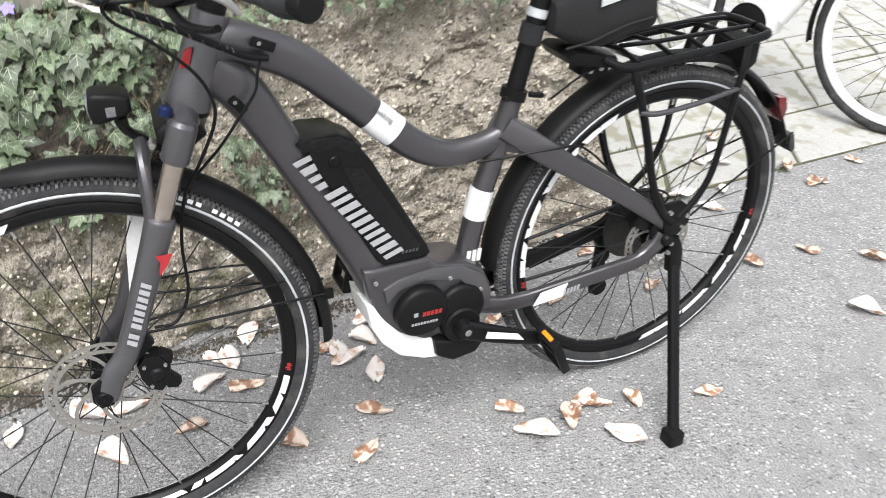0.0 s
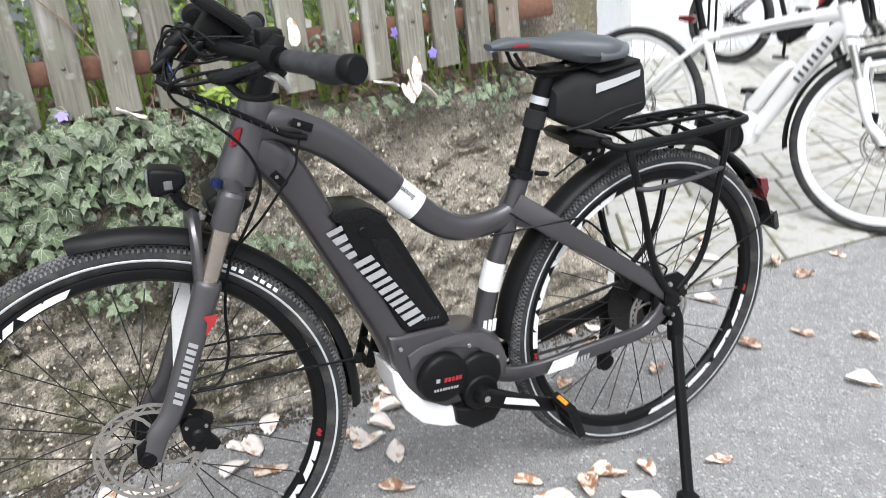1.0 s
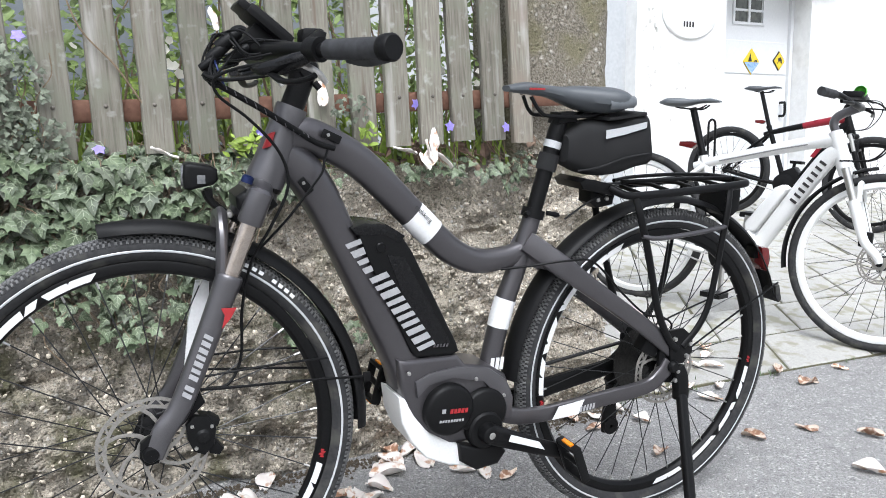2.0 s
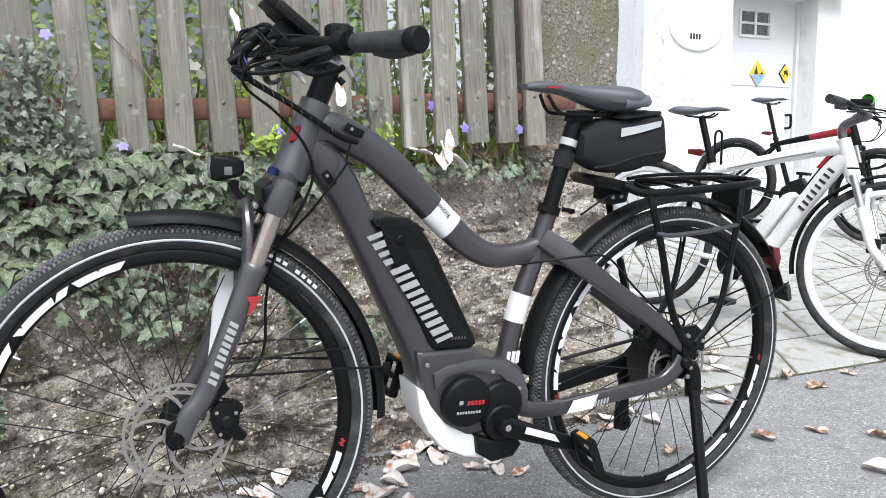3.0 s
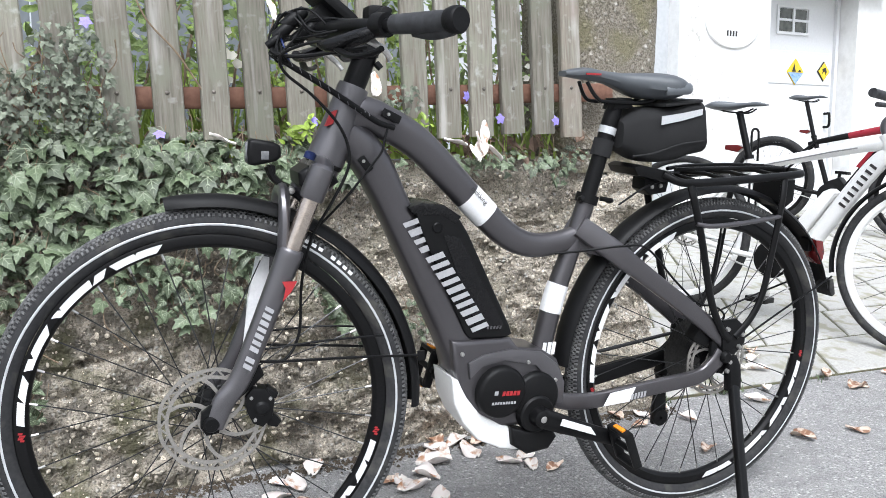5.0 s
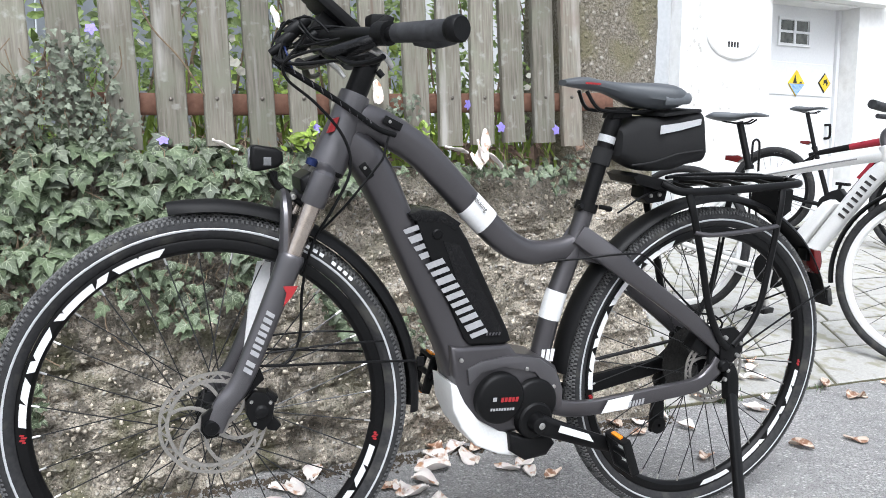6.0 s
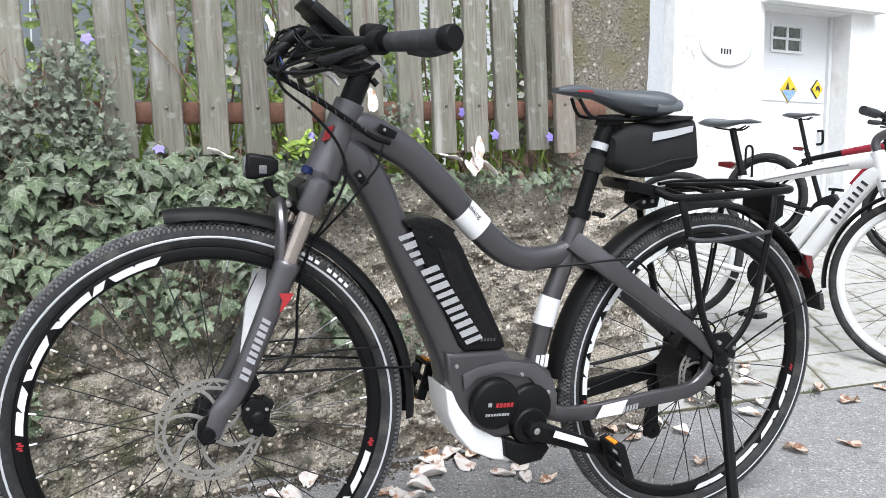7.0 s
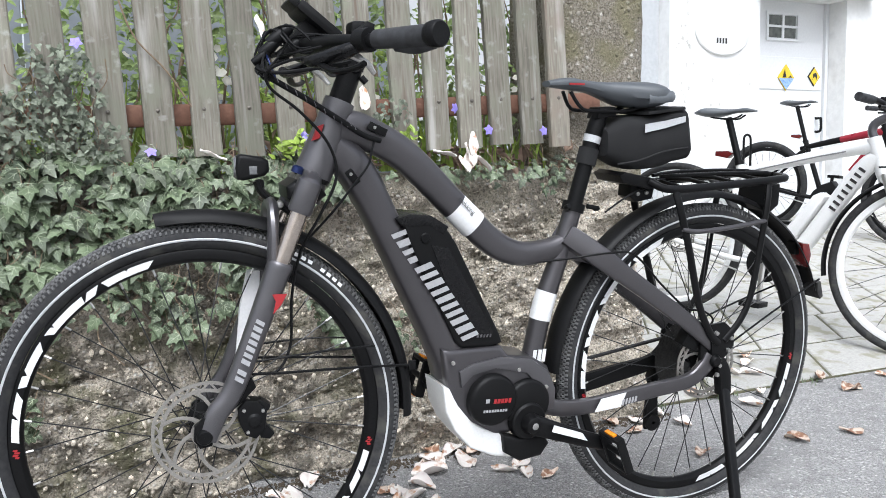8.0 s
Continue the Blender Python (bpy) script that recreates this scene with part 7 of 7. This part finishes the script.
def build_garden():
    """Shrubs, blades, flowers and stems behind the pickets."""
    random.seed(21)
    for k, (x0, x1, n, mat, dens) in enumerate(((-1.3, -0.5, 520, IVY, 1), (-0.5, 0.1, 900, HEDGE, 1), (0.1, 0.7, 900, FRESH, 1), (0.6, 1.2, 900, HEDGE, 1))):
        g = thing("garden_shrub", "leafy green shrub growing behind the picket fence", "shrub", group="garden shrubs")
        bm, bl, st = bmesh.new(), bmesh.new(), bmesh.new()
        for _ in range(n):
            x, y = random.uniform(x0, x1), random.uniform(FENCE_Y + 0.09, 1.25)
            z = 0.79 + abs(random.gauss(0, 0.16)) + (0.1 if random.random() < 0.3 else 0)
            if noise.noise(Vector((x * 6, y * 4, z * 6))) < -0.12:
                continue
            ivy_leaf(bm, leaf_pose((x, y, z), random.uniform(0.012, 0.036), out=(0, -0.7, 0.7), tilt=70), random.choice((1, 1, 3)))
        for _ in range(70):
            x, y = random.uniform(x0, x1), random.uniform(FENCE_Y + 0.06, 0.9)
            h, bend = random.uniform(0.08, 0.26), random.uniform(-0.06, 0.06)
            q = []
            for s in (0, 0.35, 0.7, 1):
                w = 0.005 * (1 - s * 0.8)
                q.append((bl.verts.new((x + bend * s * s - w, y, 0.78 + h * s)), bl.verts.new((x + bend * s * s + w, y - 0.004, 0.78 + h * s))))
            for i in range(3):
                bl.faces.new((q[i][0], q[i][1], q[i + 1][1], q[i + 1][0]))
        for _ in range(7):
            x, y = random.uniform(x0, x1), random.uniform(FENCE_Y + 0.08, 1.0)
            pts = [(x, y, 0.77)]
            for j in range(5):
                x += random.uniform(-0.05, 0.05)
                pts.append((x, y, pts[-1][2] + random.uniform(0.08, 0.16)))
            tube_into(st, spline(pts, 4), [0.005 * (1 - 0.7 * i / 20) for i in range(21)], 5)
        dry = bmesh.new()
        for _ in range(110):
            p = (random.uniform(x0, x1), random.uniform(FENCE_Y + 0.03, 0.78), 0.785 + abs(random.gauss(0, 0.03)))
            ivy_leaf(dry, leaf_pose(p, random.uniform(0.025, 0.055), out=(0, -0.6, 0.8), tilt=60), 1, random.uniform(0.2, 0.8))
        tagged(part("dry_leaf", dry, DRYLEAF, g, "curled brown dry leaves"), kind="stuff")
        tagged(part("foliage", bm, mat, g), kind="stuff")
        tagged(part("grass_blade", bl, FRESH, g, "narrow bright green blades"), kind="stuff")
        tagged(part("branch", st, DRYSTEM, g, "thin bare branches"), kind="stuff")
    me = mesh_of("blossom", lambda bm: [ivy_leaf(bm, Matrix.Rotation(radians(72 * k), 4, "Z") @ Matrix.Diagonal((1.7, 0.6, 0.6, 1)), 1, 0.3, -0.4) for k in range(5)], BLOOM)
    mv = mesh_of("blossom", lambda bm: [ivy_leaf(bm, Matrix.Rotation(radians(72 * k), 4, "Z") @ Matrix.Diagonal((1.15, 0.65, 0.65, 1)), 1, 0.35, 0.3) for k in range(5)], VIOLET)
    spots = [(-0.33, 1.03), (-0.31, 1.05), (0.11, 1.05), (0.13, 1.02), (0.12, 0.985), (0.14, 0.96), (0.10, 1.07), (0.16, 1.0), (0.31, 1.09), (0.305, 1.06), (0.83, 1.03), (0.95, 1.0), (0.52, 0.96), (0.14, 1.08), (-0.06, 1.06)]
    spots += [(x + random.gauss(0, 0.02), z + random.gauss(0, 0.02)) for x, z in spots[:12]]
    for i, (x, z) in enumerate(spots):
        f = thing("white_flower", "small white blossom among the garden leaves", "flower", group="garden flowers")
        shared("blossom", me, f, leaf_pose((x * 1.07 + 0.02, FENCE_Y + 0.09 + 0.03 * (i % 3), z + 0.015), random.uniform(0.016, 0.027), tilt=45))
    for i, (x, z) in enumerate([(-0.014, 0.836), (0.346, 0.873), (0.756, 0.945), (1.03, 0.886), (0.857, 0.888), (-0.16, 1.075)]):
        f = thing("violet_flower", "small violet periwinkle flower beside the pickets", "flower", group="periwinkle flowers")
        shared("blossom", mv, f, leaf_pose((x, FENCE_Y - 0.03, z), 0.024, tilt=35))
    for i, (x, z) in enumerate([(0.30, 0.835), (0.33, 0.85), (0.62, 0.865)]):
        t = thing("leaf_tuft", "bright yellow-green tuft of young leaves", "plant", group="leaf tufts")
        bm = bmesh.new()
        for _ in range(22):
            ivy_leaf(bm, leaf_pose((x + random.gauss(0, 0.014), FENCE_Y - 0.04, z + random.gauss(0, 0.014)), random.uniform(0.014, 0.032), out=(0, -0.8, 0.4), spin=random.gauss(0, 55), tilt=50), 1)
        tagged(part("foliage", bm, FRESH, t), kind="stuff")
    sh = thing("shed", "plain grey-blue board shed behind the garden", "shed", kind="structure")
    for i in range(16):
        part("board", box(-3.6 + i * 0.3, -3.306 + i * 0.3, 2.1, 2.13, 0.7, 3.2, 0.004), SCREEN, sh, smooth=False)
    hd = thing("hedge", "dark dense hedge at the back of the garden", "hedge")
    bm = bmesh.new()
    for _ in range(3200):
        x, y = random.uniform(-2.6, 1.42), random.uniform(1.1, 2.0)
        z = 0.8 + random.random() ** 1.2 * (0.75 + 0.3 * noise.noise(Vector((x * 2, 0, 3))))
        ivy_leaf(bm, leaf_pose((x, y, z), random.uniform(0.03, 0.055), out=(0, -0.8, 0.5), tilt=70), 1)
    for _ in range(4200):
        x, y = random.uniform(-0.2, 1.42), random.uniform(0.95, 1.5)
        z = 0.8 + random.random() * (1.0 + 0.2 * noise.noise(Vector((x * 3, 0, 3))))
        ivy_leaf(bm, leaf_pose((x, y, z), random.uniform(0.022, 0.045), out=(0, -0.8, 0.5), tilt=70), 1)
    tagged(part("foliage", bm, HEDGE, hd), kind="stuff")
    for i in range(12):
        x, y = -2.4 + i * 0.33, random.uniform(1.3, 1.8)
        part("stem", bent([(x, y, 0.77), (x + random.uniform(-0.05, 0.05), y, 1.1), (x + random.uniform(-0.1, 0.1), y, 1.45)], [0.012, 0.009, 0.004], 5, 7), DRYSTEM, hd)


build_garden()


# ---- fallen magnolia petals ----
def petal_mesh(i, mat):
    """A cupped, curling petal about as long as a finger joint, with thickness."""
    rnd = random.Random(100 + i)
    bm = bmesh.new()
    cup, curl, twist = rnd.uniform(0.1, 1.1), rnd.uniform(-0.1, 0.35), rnd.uniform(-0.7, 0.7)
    half = rnd.uniform(0.17, 0.27)
    n, mw = 9, 6
    top, bot = [], []
    for k in range(n + 1):
        s = k / n
        w = (math.sin(math.pi * min(1, s * 0.97 + 0.03) ** 0.8) ** 0.7) * half + 0.02
        rt, rb = [], []
        for j in range(mw + 1):
            u = 2 * j / mw - 1
            x = u * w * (1 + 0.06 * rnd.uniform(-1, 1))
            y = s - 0.5
            z = cup * (u * w) ** 2 * 3 + curl * (s - 0.4) ** 2 * 1.1 + twist * u * w * y + 0.05 * math.sin(u * 5 + s * 7 + i)
            rt.append(bm.verts.new((x, y, z + 0.006)))
            rb.append(bm.verts.new((x, y, z - 0.006)))
        top.append(rt)
        bot.append(rb)
    for k in range(n):
        for j in range(mw):
            bm.faces.new((top[k][j], top[k][j + 1], top[k + 1][j + 1], top[k + 1][j]))
            bm.faces.new((bot[k][j], bot[k + 1][j], bot[k + 1][j + 1], bot[k][j + 1]))
        bm.faces.new((top[k][0], top[k + 1][0], bot[k + 1][0], bot[k][0]))
        bm.faces.new((top[k][mw], bot[k][mw], bot[k + 1][mw], top[k + 1][mw]))
    low = min(v.co.z for v in bm.verts)
    for v in bm.verts:
        v.co.z -= low
    me = bpy.data.meshes.new("fallen_petal")
    bm.to_mesh(me)
    bm.free()
    me.materials.append(mat)
    for p in me.polygons:
        p.use_smooth = True
    return me


WHITE_AT = [(0.23, 0.44), (0.2, 0.35), (-0.08, 0.39), (-0.05, 0.35), (0.03, 0.34), (-0.03, 0.2), (-0.21, 0.36), (0.33, 0.51), (0.61, 0.45), (0.62, 0.42), (0.51, 0.29), (0.57, 0.35), (0.55, 0.22), (0.76, -0.14),
            (0.92, -0.23), (1.73, -0.13), (1.98, 0.78), (1.81, 0.52), (1.36, 0.53), (0.74, 0.54), (0.74, 0.46), (0.88, 0.41), (0.80, 0.35), (0.84, 0.31), (0.26, 0.42), (2.04, 0.75), (1.78, 0.62), (1.47, 0.45), (1.8, 0.51), (1.46, 0.57), (0.86, 0.37), (0.66, 0.5), (0.50, 0.33), (2.1, 0.84), (1.93, 0.6)]
BROWN_AT = [(0.27, 0.3), (0.13, 0.21), (0.47, 0.37), (0.64, 0.47), (0.49, 0.08), (0.3, 0.07), (0.43, -0.03), (0.75, -0.05), (0.9, -0.1), (0.85, -0.13), (0.92, -0.12), (1.0, -0.14), (1.16, -0.2), (1.66, 0.19), (1.85, 0.17), (1.97, 0.05),
            (2.24, 0.63), (2.24, 0.49), (2.5, 0.57), (1.34, 0.22), (1.3, 0.46), (1.08, 0.28), (0.89, 0.27), (2.17, 0.92), (2.26, 0.5), (1.28, 0.56), (0.46, 0.37), (0.68, 0.55), (1.7, 0.66), (0.80, 0.52)]


def scatter_petals():
    random.seed(3)
    for places, mat, label, lo, hi in ((WHITE_AT, PETAL, "fallen creamy white magnolia petal on the asphalt", 0.06, 0.10), (BROWN_AT, PETAL_BROWN, "withered brown magnolia petal on the asphalt", 0.06, 0.085)):
        kinds = [petal_mesh(i, mat) for i in range(6)]
        for i, (x, y) in enumerate(places):
            ob = new("fallen_petal", kinds[i % 6])
            s = random.uniform(lo, hi)
            ob.matrix_basis = pose(x, y, 0.004 if y < 0.62 else 0.016 + 0.085 * max(0, y - 0.64), random.uniform(-6, 6), random.uniform(-6, 6), random.uniform(0, 360)) @ Matrix.Diagonal((s, s, s, 1))
            tagged(ob, label, "petal", "fallen petals")
    # petals caught on top of the wall
    kinds = [petal_mesh(i + 20, PETAL) for i in range(4)]
    for i, (x, y, z, rx, rz) in enumerate([(0.801, 0.52, 0.872, 82, 12), (0.785, 0.51, 0.842, 65, 50), (0.796, 0.515, 0.828, 60, -30), (0.722, 0.52, 0.842, 15, 80), (0.771, 0.51, 0.815, 40, 10), (0.12, 0.51, 0.842, 20, 70), (0.497, 0.525, 0.985, 70, 20), (0.244, 0.53, 1.15, 60, 30), (0.825, 0.51, 0.818, 45, 65)]):
        ob = new("fallen_petal", kinds[i % 4])
        ob.matrix_basis = pose(x, y, z - 0.02, rx, 10, rz) @ Matrix.Diagonal((0.065,) * 3 + (1,))
        tagged(ob, "creamy magnolia petal caught on the wall's ivy", "petal", "fallen petals")


scatter_petals()


# ---- slabs in front of the house ----
SLAB_Y = 0.64
FACADE_Y = 4.06


def lay_slabs():
    bed = bmesh.new()
    box_into(bed, WALL_END - 0.03, 9.5, 0.0, FACADE_Y + 0.02 - SLAB_Y, -0.05, 0.006)
    pv = tagged(part("pavement", bed, JOINT, smooth=False), "pale concrete slabs with mossy joints before the house", "pavement", kind="structure")
    pv.matrix_basis = pose(0, SLAB_Y, 0, math.degrees(math.atan(0.085)))
    random.seed(17)
    row_h, slant = 0.345, 0.62
    rows = int((FACADE_Y - SLAB_Y) / row_h)
    for r in range(rows + 1):
        y0 = 0.005 + r * row_h
        y1 = min(y0 + row_h - 0.014, FACADE_Y - SLAB_Y)
        if y1 - y0 < 0.08:
            continue
        x = 1.2 + (r % 3) * 0.17
        while x < 9.2:
            w = random.choice((0.46, 0.5, 0.56))
            sl = slant * (y1 - y0)
            outline = [(x, y0), (x + w - 0.014, y0), (x + w - 0.014 + sl, y1), (x + sl, y1)]
            outline = [(max(px, WALL_END + 0.0), py) for px, py in outline]
            if outline[1][0] - outline[0][0] > 0.06:
                bm = bmesh.new()
                z1 = 0.0125 + random.uniform(-0.0025, 0.0025)
                jit = [(px + random.uniform(-0.006, 0.006), py + random.uniform(-0.006, 0.006)) for px, py in outline]
                cx, cy = sum(p[0] for p in jit) / 4, sum(p[1] for p in jit) / 4
                lo = [bm.verts.new((px - cx, py - cy, 0.0)) for px, py in jit]
                md = [bm.verts.new((px - cx, py - cy, z1 - 0.004)) for px, py in jit]
                hi = [bm.verts.new(((px - cx) * 0.975, (py - cy) * 0.97, z1)) for px, py in jit]
                bm.faces.new(hi)
                for i in range(4):
                    j = (i + 1) % 4
                    bm.faces.new((lo[i], lo[j], md[j], md[i]))
                    bm.faces.new((md[i], md[j], hi[j], hi[i]))
                part("slab", bm, SLAB, pv, smooth=False, matrix=pose(cx, cy, 0.0))
            x += w
    # moss and grass along the foot of the wall
    g = bmesh.new()
    for _ in range(700):
        t = random.random()
        if random.random() < 0.5:
            x, y = WALL_END + random.uniform(-0.02, 0.05) + (0.4 * t if t > 0.8 else 0), random.uniform(0.66, 1.0)
        else:
            x, y = 1.45 + 1.2 * random.random() ** 2.5, 0.63 + random.gauss(0, 0.02)
            if noise.noise(Vector((x * 7, 1, 1))) < 0.05:
                continue
        h = random.uniform(0.006, 0.03)
        z0 = 0.085 * max(0, y - 0.64)
        a = random.uniform(0, 6.28)
        dx, dy = 0.003 * math.cos(a), 0.003 * math.sin(a)
        g.faces.new([g.verts.new(v) for v in ((x - dx, y - dy, z0 + 0.004), (x + dx, y + dy, z0 + 0.004), (x + random.uniform(-0.012, 0.012), y + random.uniform(-0.012, 0.012), z0 + h))])
    tagged(part("moss", g, IVY, smooth=False), "tufts of moss and grass in the joints", "moss", kind="stuff")


lay_slabs()
